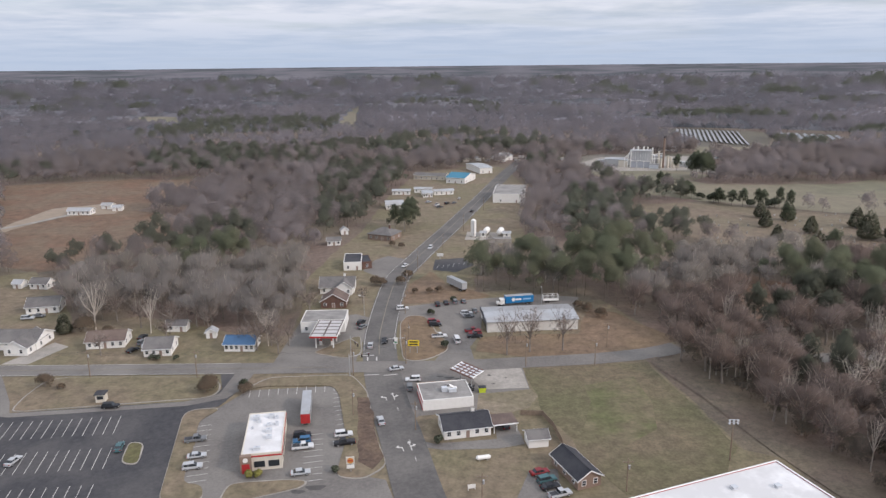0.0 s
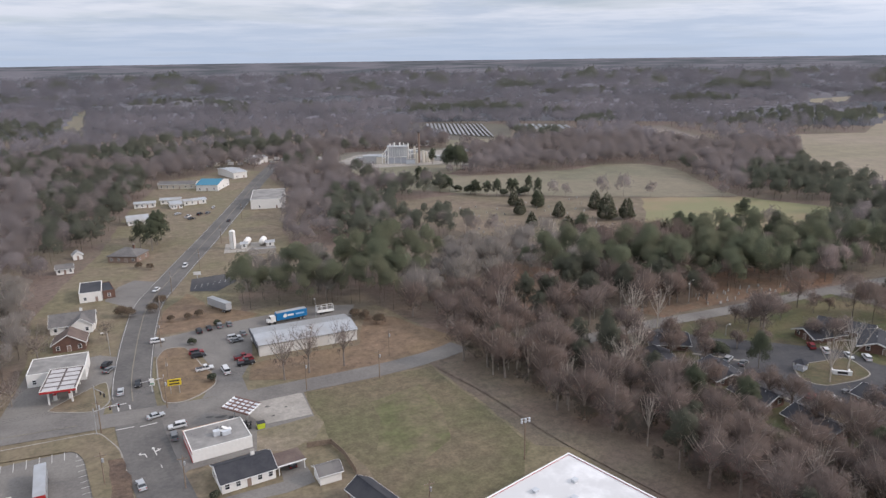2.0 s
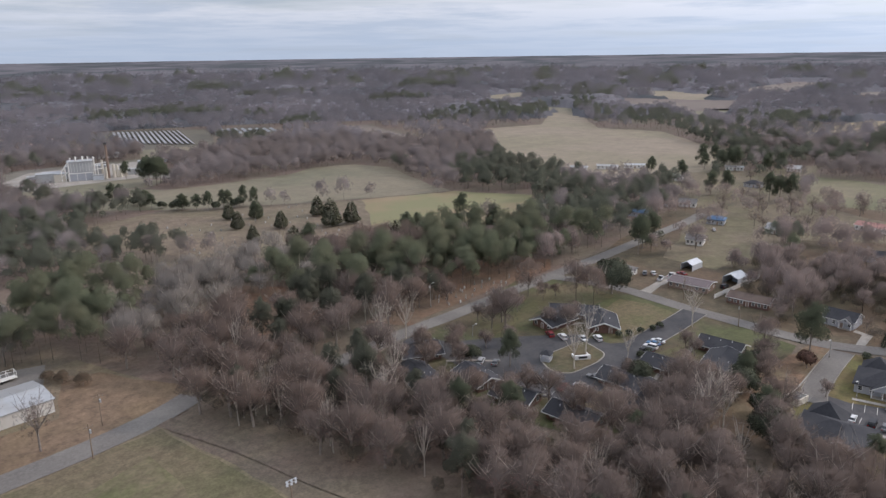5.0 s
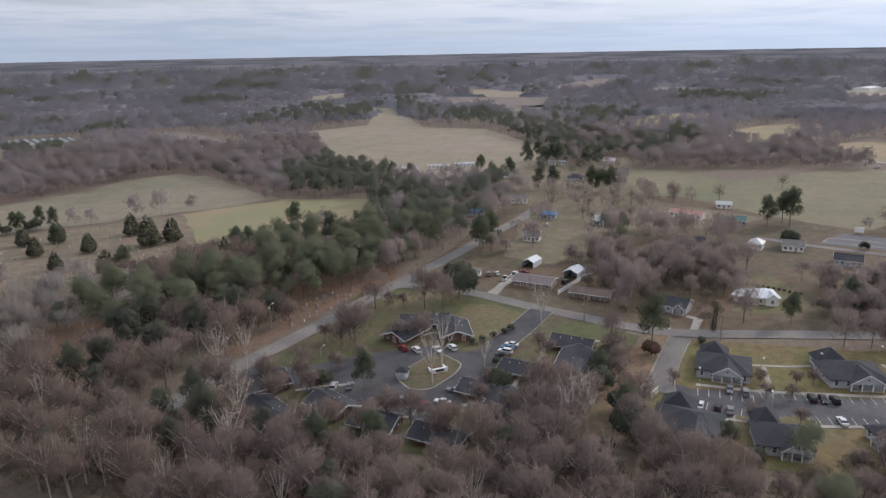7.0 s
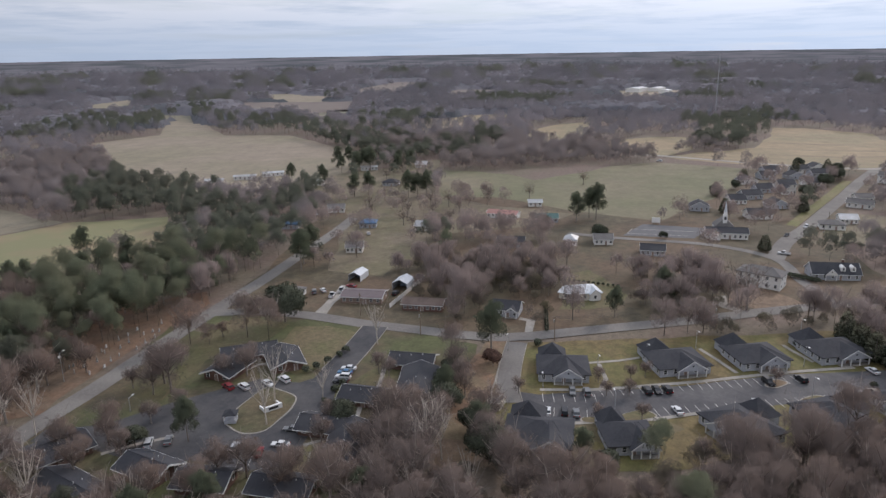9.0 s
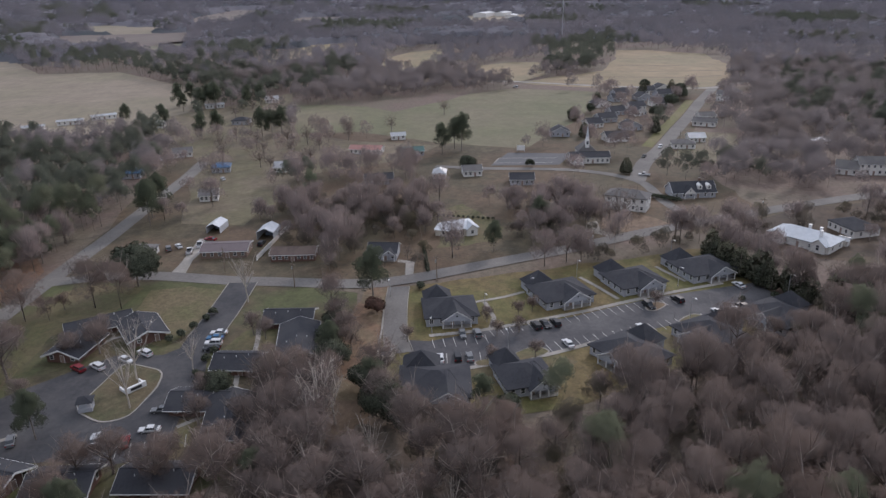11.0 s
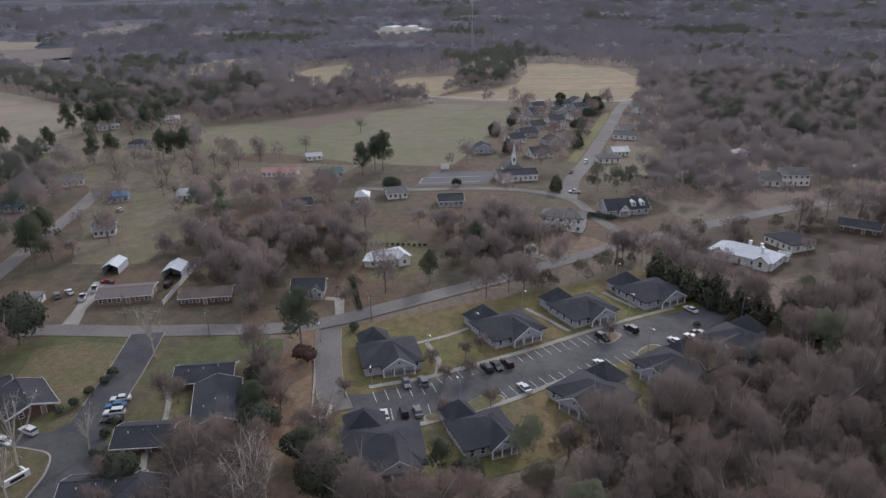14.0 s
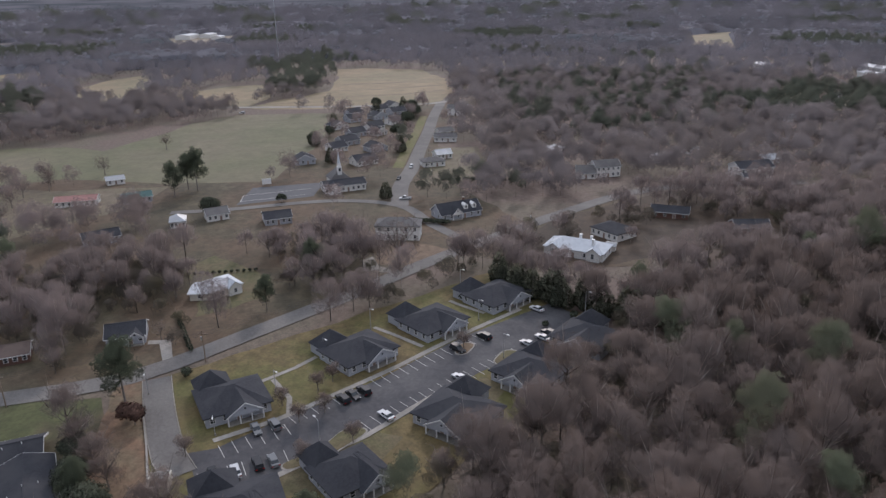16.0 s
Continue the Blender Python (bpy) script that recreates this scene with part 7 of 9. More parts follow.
# ---- woods ----
MIDTWIG = mat("brown_twigs", (0.358, 0.310, 0.299), (0.236, 0.204, 0.198), 0.045, rough=0.95, gloss=0.0, island=0.06, c=(0.262, 0.220, 0.202), broad=0.02, thin=0.5, sheer=0.72)
TOWNTWIG = mat("garden_tree_twigs", (0.387, 0.312, 0.287), (0.271, 0.217, 0.200), 0.05, rough=0.95, gloss=0.0, island=0.03, c=(0.307, 0.246, 0.220), broad=0.02, thin=0.5, sheer=0.77)
CLEAR = [PASTURE_FIELD, STUBBLE_FIELD, CEMETERY, TAN_FIELD, PALE_FIELD, FAR_FIELD_A, FAR_FIELD_B, OLIVE_FIELD, TAN_FIELD_B, TAN_FIELD_C, GREEN_FIELD, STRAW_FIELD, STRAW_FIELD_B,
         SCRUB_FIELD, FAR_FIELD_C, FAR_CUT, FAR_FIELD_D, FAR_FIELD_E, SCHOOL_FIELD, RED_FIELD, TOWN_WEST, TOWN_PORCH] + REMOTE_FIELDS
THIN = [[(476, -40), (560, -73), (606, -92), (594, -112), (545, -98), (470, -70)],
        [(326, -72), (372, -70), (392, -84), (386, -112), (340, -104)],
        [(316, -146), (345, -146), (352, -176), (320, -176)],
        [(258, -44), (300, -44), (308, -72), (286, -80), (262, -66)],
        [(283, 42), (305, 3), (332, -51), (348, -104), (330, -106), (312, -52), (288, -8), (266, 34)],
        [(302, -80), (322, -100), (308, -136), (268, -122), (254, -97), (268, -80)],
        [(328, -11), (357, -24), (354, -58), (333, -51)]]
OPEN_VILLAGE = [(434, 262), (470, 292), (484, 334), (520, 322), (545, 308), (580, 280), (640, 252), (560, 235), (500, 222), (470, 205), (448, 160), (436, 112), (405, 128), (384, 160), (368, 184), (370, 226), (394, 232)]
OPEN_GARDENS = [(322, 172), (300, 178), (300, 205), (332, 214), (366, 232), (372, 180), (350, 176)]
SPARSE = [(TOWN_NORTH, 0.55), (TOWN_EAST, 1.0), (TOWN_BRICK, 0.24), (TOWN_BRICK_B, 0.24), (STRIP, 0.0)]
CLEAR += [[(204, 150), (204, 168), (190, 186), (160, 206), (146, 214), (146, 150), (156, 140), (190, 148)],
          [(262, 870), (285, 800), (255, 712), (325, 700), (365, 800), (425, 945), (350, 985), (300, 930)], [(400, 850), (392, 765), (440, 745), (470, 820), (500, 920), (440, 955)], [(116, 640), (131, 600), (186, 585), (206, 570), (250, 600), (262, 725), (150, 725)], [(384, 770), (440, 740), (505, 925), (440, 960)], [(290, 1012), (300, 930), (352, 985), (345, 1020)],
          [(296, 98), (272, 101), (280, 76), (302, 70), (336, 92), (318, 106)], [(300, 40), (288, 26), (304, 6), (326, 20), (320, 40)], [(345, 96), (346, 52), (372, 42), (384, 8), (412, 8), (430, 34), (430, 84), (400, 100)],
          [(247, 186), (285, 192), (300, 190), (300, 158), (247, 156)], [(250, 125), (280, 125), (282, 104), (250, 104)], [(430, 165), (420, 90), (470, 60), (480, 150)],
          [(244, -22), (262, -8), (292, -14), (296, -44), (274, -52), (250, -40)], [(314, 12), (338, 12), (346, -26), (318, -24)],
          [(221, 103), (241, 103), (241, 125), (221, 125)], [(396, -6), (440, -23), (478, -39), (470, -64), (430, -54), (392, -30)], [(270, -38), (286, -56), (303, -70), (315, -96), (300, -106), (280, -90), (266, -66), (258, -46)], [(224, 178), (242, 180), (242, 204), (224, 200)],
          [(44, 88), (92, 104), (80, 150), (30, 136)],
          [(622, -88), (632, -30), (640, 15), (652, 72), (662, 82), (690, 66), (676, 48), (660, 4), (642, -52), (648, -92)], [(425, 90), (425, 120), (404, 118), (404, 96)], [(128, 298), (144, 284), (135, 262), (118, 246), (111, 253), (117, 279)], [(240, 186), (300, 192), (296, 214), (262, 220), (242, 216)], [(268, 100), (268, 70), (286, 64), (302, 88)],
          [(575, 205), (606, 160), (640, 118), (618, 108), (577, 131), (546, 156)]]
GROVES = [[(373, 177), (387, 146), (376, 107), (333, 99), (304, 104), (292, 121), (282, 135), (270, 148), (311, 162)],
          [(388, 45), (421, 21), (359, 21), (302, 37), (302, 54)],
          [(431, 270), (394, 219), (332, 190), (319, 207), (349, 230)],
          [(372, -62), (448, -118), (482, -191), (442, -265), (342, -178), (375, -180), (397, -147), (362, -100), (356, -83)]]
NEARWOOD = [(76, 214), (140, 220), (160, 160), (176, 110), (210, -10), (190, -90), (100, -60), (92, 110)]
MIXED = [NEARWOOD, [(755, -175), (703, -397), (451, -216), (450, -125), (534, -99)],
         [(802, 436), (890, 401), (628, 256), (480, 229), (472, 269), (509, 303)],
         [(432, 217), (392, 169), (330, 149), (321, 173)]]
CEMETERY_PINES = [(206, 273), (273, 313), (269, 272), (379, 348), (431, 292), (349, 228), (251, 226), (199, 229), (165, 240), (143, 240), (111, 232), (120, 280), (142, 303)]
PINEWOODS = [[(800, 40), (748, 34), (735, 4), (764, -27), (863, -52), (900, -16)],
             [(14, 262), (14, 302), (40, 330), (66, 378), (84, 504), (107, 480), (141, 478), (142, 374), (68, 261), (36, 248)],
             CEMETERY_PINES,
             [(-106, 600), (-97, 672), (-31, 629), (-14, 411), (-28, 323), (-70, 384)],
             [(-368, 846), (-147, 927), (-157, 1108), (-402, 1139)],
             [(-269, 611), (-112, 635), (-110, 766), (-294, 772)],
             [(576, 733), (773, 661), (932, 788), (901, 908)],
             [(-135, 327), (-107, 359), (-144, 402), (-129, 417), (-84, 335), (-112, 298)],
             [(618, 289), (745, 272), (825, 253), (752, 221), (633, 238), (550, 253)],
             [(707, 529), (868, 639), (863, 530), (813, 447), (706, 387), (731, 456)],
             [(716, 29), (1038, -5), (1093, -80), (721, -23)],
             [(849, 715), (1612, 1216), (1458, 962), (1045, 763)],
             [(474, 341), (511, 328), (565, 288), (519, 250), (460, 260), (428, 277)],
             [(870, 633), (963, 604), (752, 367), (580, 260), (545, 298), (714, 422)],
             [(171, 458), (218, 488), (222, 445), (186, 421)],
             [(123, 598), (142, 512), (205, 474), (219, 426), (172, 412), (122, 479)]]
SOLID_PINES = [CEMETERY_PINES, PINEWOODS[1], PINEWOODS[-1], PINEWOODS[-2]]


def wave(x, y, s, p):
    return (np.sin(x / s + p) + np.sin(y / s * 1.13 + 2.1 * p) + np.sin((x + y) / s * 0.61 + 0.7 * p) + np.sin((x - 1.3 * y) / s * 0.87 + 3 * p)) / 4


def wood_points(r0, r1, step):
    """Scattered places for trees between two distances, in the half plane that the walk sees."""
    n = int(2 * r1 / step)
    gx, gy = np.meshgrid(np.arange(-n // 2, n // 2 + 1) * step, np.arange(-n // 2, n // 2 + 1) * step)
    x = gx.ravel() + rng.uniform(-0.45, 0.45, gx.size) * step
    y = gy.ravel() + rng.uniform(-0.45, 0.45, gx.size) * step
    r = np.hypot(x - 35, y - 45)
    az = np.degrees(np.arctan2(x - 35, y - 45))
    ok = (r >= r0) & (r < r1) & (az > -52) & (az < 152)
    x, y = x[ok], y[ok]
    ok = np.ones(len(x), bool)
    for p in CLEAR:
        ok &= ~inside(x, y, p)
    for p, share in SPARSE:
        inn = inside(x, y, p)
        for q in GROVES:
            inn &= ~inside(x, y, q)
        ok &= ~inn | (rng.random(len(x)) < share)
    ok &= ~inside(x, y, OPEN_VILLAGE) | (rng.random(len(x)) < 0.2)
    ok &= ~inside(x, y, OPEN_GARDENS) | (rng.random(len(x)) < 0.35)
    for p in THIN:
        ok &= ~inside(x, y, p) | (rng.random(len(x)) < 0.5)
    for line, width in ROADS:
        ok &= ~near_line(x, y, line, width / 2 + (0.5 if width < 5 else 5))
    for cx, cy, a, hl, hw in FOOTPRINTS:
        dx, dy = x - cx, y - cy
        u, v = dx * math.cos(a) + dy * math.sin(a), -dx * math.sin(a) + dy * math.cos(a)
        front = np.where(x > 395, 18, np.where(x > 290, 8, 13))
        ok &= ~((abs(u) < hl + 3.5) & (v < hw + 3.5) & (v > -hw - front))
    x, y = x[ok], y[ok]
    pine = wave(x, y, 70, 1.0) + 0.5 * wave(x, y, 23, 4.0) + rng.normal(size=len(x)) * 0.08 > 0.54
    for p in PINEWOODS:
        pine |= inside(x, y, p) & (rng.random(len(x)) < (0.74 if p in SOLID_PINES else 0.62))
    for p in MIXED:
        pine |= inside(x, y, p) & (rng.random(len(x)) < (0.11 if p is NEARWOOD else 0.28))
    pine &= ~((y < 70) & (x < 340) & (rng.random(len(x)) < 0.65))
    return x, y, pine


def wood_mesh(name, x, y, shapes, sizes, material, label, smooth=False, seed=0):
    """Many trees of a wood joined into one object."""
    vs, ts, ns, k = [], [], [], 0
    rng = np.random.default_rng(900 + seed)
    pick = rng.integers(0, len(shapes), len(x))
    for i, (v, t, nn) in enumerate(shapes):
        m = np.nonzero(pick == i)[0]
        if not len(m):
            continue
        a = rng.uniform(0, 6.283, len(m))
        s = sizes[m]
        sz = s * rng.uniform(0.85, 1.15, len(m))
        ca, sa = np.cos(a) * s, np.sin(a) * s
        px_ = v[None, :, 0] * ca[:, None] - v[None, :, 1] * sa[:, None] + x[m][:, None]
        py_ = v[None, :, 0] * sa[:, None] + v[None, :, 1] * ca[:, None] + y[m][:, None]
        pz_ = v[None, :, 2] * sz[:, None] + land(x[m], y[m])[:, None]
        vs.append(np.stack([px_, py_, pz_], 2).reshape(-1, 3))
        ts.append((t[None] + (np.arange(len(m)) * len(v))[:, None, None]).reshape(-1, 3) + k)
        cs, sn = np.cos(a)[:, None], np.sin(a)[:, None]
        ns.append(np.stack([nn[None, :, 0] * cs - nn[None, :, 1] * sn, nn[None, :, 0] * sn + nn[None, :, 1] * cs, np.repeat(nn[None, :, 2], len(m), 0)], 2).reshape(-1, 3))
        k += len(m) * len(v)
    if not vs:
        return None
    return tagged(new(name, array_mesh(name, np.concatenate(vs), np.concatenate(ts), material, smooth, np.concatenate(ns))), label, "woods", kind="stuff")


def with_trunk(shape, w, lift=0.0):
    """Crown arrays with two crossed slivers for a trunk."""
    wood, v, t, nn = shape
    h = v[:, 2].max() * 0.55
    nn = unit(nn + np.array([0, 0, lift]))
    q = np.array([(-w, 0, -0.5), (w, 0, -0.5), (0, 0, h), (0, -w, -0.5), (0, w, -0.5), (0, 0, h)])
    qn = np.array([(0, -1, 0.0)] * 3 + [(1, 0, 0.0)] * 3)
    return np.concatenate([v, q]), np.concatenate([t, np.array([(0, 1, 2), (3, 4, 5)]) + len(v)]), np.concatenate([nn, qn])


def limbs_of(H, R, w, limbs, seed):
    """Trunk, rising limbs and forks of one leafless tree as thin tapered blades."""
    r = random.Random(seed)
    tri, nrm = [], []

    def blade(p, q, wide):
        p, q = Vector(p), Vector(q)
        a = r.uniform(0, 6.283)
        side = (q - p).cross(Vector((math.cos(a), math.sin(a), 0.3))).normalized() * wide / 2
        tri.extend((tuple(p - side), tuple(p + side), tuple(q)))
        nrm.extend([tuple(Vector((math.cos(a) * 0.5, math.sin(a) * 0.5, 0.8)).normalized())] * 3)

    for k in range(3):
        blade((0, 0, -0.4), (r.uniform(-0.3, 0.3), r.uniform(-0.3, 0.3), H * 0.82), w * 1.8)
    for i in range(limbs):
        a = 2.4 * i + r.uniform(-0.3, 0.3)
        z0 = H * r.uniform(0.22, 0.5)
        m = Vector((math.cos(a) * R * 0.55, math.sin(a) * R * 0.55, z0 + H * r.uniform(0.14, 0.24)))
        e = Vector((math.cos(a) * R * r.uniform(0.7, 1.0), math.sin(a) * R * r.uniform(0.7, 1.0), min(H, z0 + H * r.uniform(0.36, 0.5))))
        blade((0, 0, z0), m + (m - Vector((0, 0, z0))) * 0.3, w)
        blade(m, e, w * 0.7)
        blade(m, e + Vector((r.uniform(-1, 1), r.uniform(-1, 1), r.uniform(-0.5, 0.8))) * R * 0.35, w * 0.6)
    v = np.array(tri)
    return v, np.arange(len(v)).reshape(-1, 3), np.array(nrm)


for x, y, s in ((160, 545, 0.8), (168, 534, 0.9), (172, 520, 0.7), (174, 503, 0.9), (176, 488, 0.8), (184, 478, 1.0), (190, 470, 0.8), (198, 466, 0.9), (207, 462, 0.9), (214, 460, 0.7), (222, 458, 1.0), (180, 492, 0.7), (164, 540, 0.8), (171, 527, 0.8), (173, 512, 0.8), (175, 496, 0.7), (187, 474, 0.8), (194, 468, 0.8), (202, 464, 0.8), (210, 461, 0.8), (218, 459, 0.8), (228, 455, 0.8)):
    k = float(rng.random())
    plant((PINE, OAK, PINE)[int(k * 3)], x + rng.normal() * 3, y + rng.normal() * 3, s * (0.8 + 0.3 * k), sz=s * (0.75 + 0.3 * float(rng.random())))
nx_, ny_, npine = wood_points(80, 330, 7.6)
order = np.argsort(np.hypot(nx_ - 110, ny_ - 170))
chosen = np.zeros(len(nx_), bool)
chosen[order[:185]] = True
for i in order[:185]:
    s = float(rng.uniform(0.65, 1.05))
    if npine[i]:
        plant(WOODPINE, float(nx_[i]), float(ny_[i]), s * 1.1)
    else:
        plant(BARE if i % 7 else SLIM, float(nx_[i]), float(ny_[i]), s * 1.25)
rest = ~chosen
ux_, uy_ = wood_points(80, 330, 7.2)[:2]
keep = ~((np.hypot(ux_, uy_) > 250) & (uy_ > 215)) & ~(inside(ux_, uy_, TOWN_BRICK) | inside(ux_, uy_, TOWN_BRICK_B) | inside(ux_, uy_, STRIP))
low_bush = [with_trunk(fuzzy_tree(7, 4.2, 44, 1.1, 1.7, 500 + s, 0.1, 3), 0.08) for s in range(4)]
wood_mesh("undergrowth", ux_[keep], uy_[keep], low_bush, rng.uniform(0.5, 1.15, keep.sum()), mat("undergrowth_twigs", (0.20, 0.168, 0.138), (0.142, 0.122, 0.100), 0.15, rough=0.95, gloss=0.0, c=(0.15, 0.132, 0.088), broad=0.06, thin=0.5, sheer=0.66), "leafless brown undergrowth below the trees")
b_mid = [with_trunk(fuzzy_tree(16, 5.4, 250, 1.0, 1.7, 100 + s, 0.14), 0.16, 0.6) for s in range(6)]
l_mid = [limbs_of(16, 5.4, 0.2, 7, 100 + s) for s in range(6)]
p_mid = [with_trunk(fuzzy_pine(17, 5.0, 280, 0.95, 100 + s), 0.16, 0.6) for s in range(5)]
m = rest & ~npine
town = m & (nx_ > 240)
pale = m & (ny_ > 225) & (nx_ < 175)
m &= ~pale & ~town
grown = rng.uniform(0.65, 1.3, m.sum())
wood_mesh("bare_woods", nx_[m], ny_[m], b_mid, grown, TWIG, "dense leafless brown woodland", seed=1)
wood_mesh("bare_limbs", nx_[m], ny_[m], l_mid, grown, BARK, "bare trunks and limbs inside the leafless crowns", seed=1)
grown = rng.uniform(0.6, 1.25, pale.sum())
wood_mesh("bare_woods", nx_[pale], ny_[pale], b_mid, grown, GREYTWIG, "leafless pale grey woodland by the main road", seed=2)
wood_mesh("bare_limbs", nx_[pale], ny_[pale], l_mid, grown, PALEBARK, "bare trunks and limbs inside the leafless crowns", seed=2)
grown = rng.uniform(0.6, 1.2, town.sum())
wood_mesh("bare_woods", nx_[town], ny_[town], b_mid, grown, TOWNTWIG, "leafless garden trees between the houses", seed=3)
wood_mesh("bare_limbs", nx_[town], ny_[town], l_mid, grown, BARK, "bare trunks and limbs inside the leafless crowns", seed=3)
m = rest & npine
wood_mesh("pine_woods", nx_[m], ny_[m], p_mid, rng.uniform(0.7, 1.4, m.sum()), NEEDLE, "patches of dark green pines in the woods")
fx, fy, fp = wood_points(330, 790, 9.8)
b_far = [with_trunk(fuzzy_tree(15, 6.2, 80, 1.6, 2.8, 200 + s, 0.06, 3), 0.2, 0.8) for s in range(6)]
p_far = [with_trunk(fuzzy_pine(16, 6.2, 90, 1.7, 200 + s, 0.3, 4), 0.2, 0.6) for s in range(5)]
pale = ~fp & ((fx < 175) | (fy > 330))
town = ~fp & (inside(fx, fy, TOWN_NORTH) | inside(fx, fy, TOWN_EAST))
wood_mesh("bare_woods", fx[town], fy[town], b_far, rng.uniform(0.7, 1.2, town.sum()), TOWNTWIG, "leafless garden trees farther down the street")
pale &= ~town
m = ~fp & ~pale & ~town
wood_mesh("bare_woods", fx[m], fy[m], b_far, rng.uniform(0.6, 1.3, m.sum()), MIDTWIG, "leafless woodland behind the houses")
wood_mesh("bare_woods", fx[pale], fy[pale], b_far, rng.uniform(0.6, 1.3, pale.sum()), MIDTWIG, "leafless grey woodland along the main road")
wood_mesh("pine_woods", fx[fp], fy[fp], p_far, rng.uniform(0.7, 1.1, fp.sum()), FARNEEDLE, "pine stands behind the fields")
b_far = [with_trunk(fuzzy_tree(14, 9.2, 14, 2.6, 4.0, 300 + s, 0.1, 0), 0.3, 2.0) for s in range(6)]
p_far = [with_trunk(fuzzy_pine(16, 9.0, 14, 2.6, 300 + s, 0.3, 0), 0.3, 1.2) for s in range(5)]
fx, fy, fp = wood_points(740, 2100, 14.5)
wood_mesh("far_pine_woods", fx[fp], fy[fp], p_far, rng.uniform(0.8, 1.2, fp.sum()), FARNEEDLE, "distant pine stands")
fx, fy, fp = wood_points(740, 1450, 17)
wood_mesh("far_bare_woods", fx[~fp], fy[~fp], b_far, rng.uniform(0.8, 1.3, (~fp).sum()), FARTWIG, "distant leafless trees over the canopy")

# Twig colour with the haze of 1.5 to 3 km mixed in.
HAZETWIG = mat("hazed_distant_twigs", (0.248, 0.228, 0.244), (0.206, 0.191, 0.205), 0.01, rough=0.95, gloss=0.0, c=(0.178, 0.168, 0.181), broad=0.004, thin=0.4, sheer=0.72)
fx, fy, fp = wood_points(1450, 1950, 34)
clump = [with_trunk(fuzzy_tree(8, 18, 22, 5.0, 8.0, 400 + s, 0.0, 1), 0.3, 2.0) for s in range(4)]
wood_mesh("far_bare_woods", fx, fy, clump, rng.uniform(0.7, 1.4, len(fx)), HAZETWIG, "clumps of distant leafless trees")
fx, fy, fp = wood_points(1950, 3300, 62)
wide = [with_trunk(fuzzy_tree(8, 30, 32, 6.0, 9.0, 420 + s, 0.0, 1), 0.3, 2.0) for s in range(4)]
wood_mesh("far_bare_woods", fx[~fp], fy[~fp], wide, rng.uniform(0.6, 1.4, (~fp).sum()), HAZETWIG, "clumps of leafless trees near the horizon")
wood_mesh("far_pine_woods", fx[fp], fy[fp], wide, rng.uniform(0.9, 1.6, fp.sum()), FARNEEDLE, "dark pine stands near the horizon")

# canopy of the woods out to the horizon: one uneven sheet over the tree tops
na, rr = 440, [1040.0]
while rr[-1] < 4880:
    rr.append(rr[-1] * (1.0085 if rr[-1] < 1700 else 1.0135))
rr = np.array(rr)
aa = np.radians(np.linspace(-54, 154, na))
R2, A2 = np.meshgrid(rr, aa, indexing="ij")
R2 = R2 * (1 + rng.uniform(-0.003, 0.003, R2.shape))
cx, cy = 35 + R2 * np.sin(A2), 45 + R2 * np.cos(A2)
cz = land(cx, cy) + 7.5 + 2.0 * wave(cx, cy, 17, 1.3) * np.clip((3600 - R2) / 1600, 0.2, 1) + (5.0 * wave(cx, cy, 61, 2.2) + 4.0 * wave(cx, cy, 143, 0.6)) * np.clip((3200 - R2) / 1700, 0.10, 1) + rng.normal(size=cx.shape) * 1.2 * np.clip((3600 - R2) / 1600, 0.25, 1)
open_ = np.zeros(cx.shape, bool)
for p in CLEAR:
    open_ |= inside(cx, cy, p)
cz = np.where(open_, land(cx, cy) - 1.5, cz)
cz[0] = land(cx[0], cy[0]) - 1.0
idx = np.arange(cx.size).reshape(cx.shape)
q = np.stack([idx[:-1, :-1], idx[:-1, 1:], idx[1:, 1:], idx[1:, :-1]], -1).reshape(-1, 4)
tris = np.concatenate([q[:, [0, 2, 1]], q[:, [0, 3, 2]]])
tagged(new("horizon_woods", array_mesh("horizon_woods", np.stack([cx, cy, cz], -1).reshape(-1, 3), tris, FARBARE, True)), "grey-brown woods out to the horizon with haze in their colour", "woods", kind="stuff")


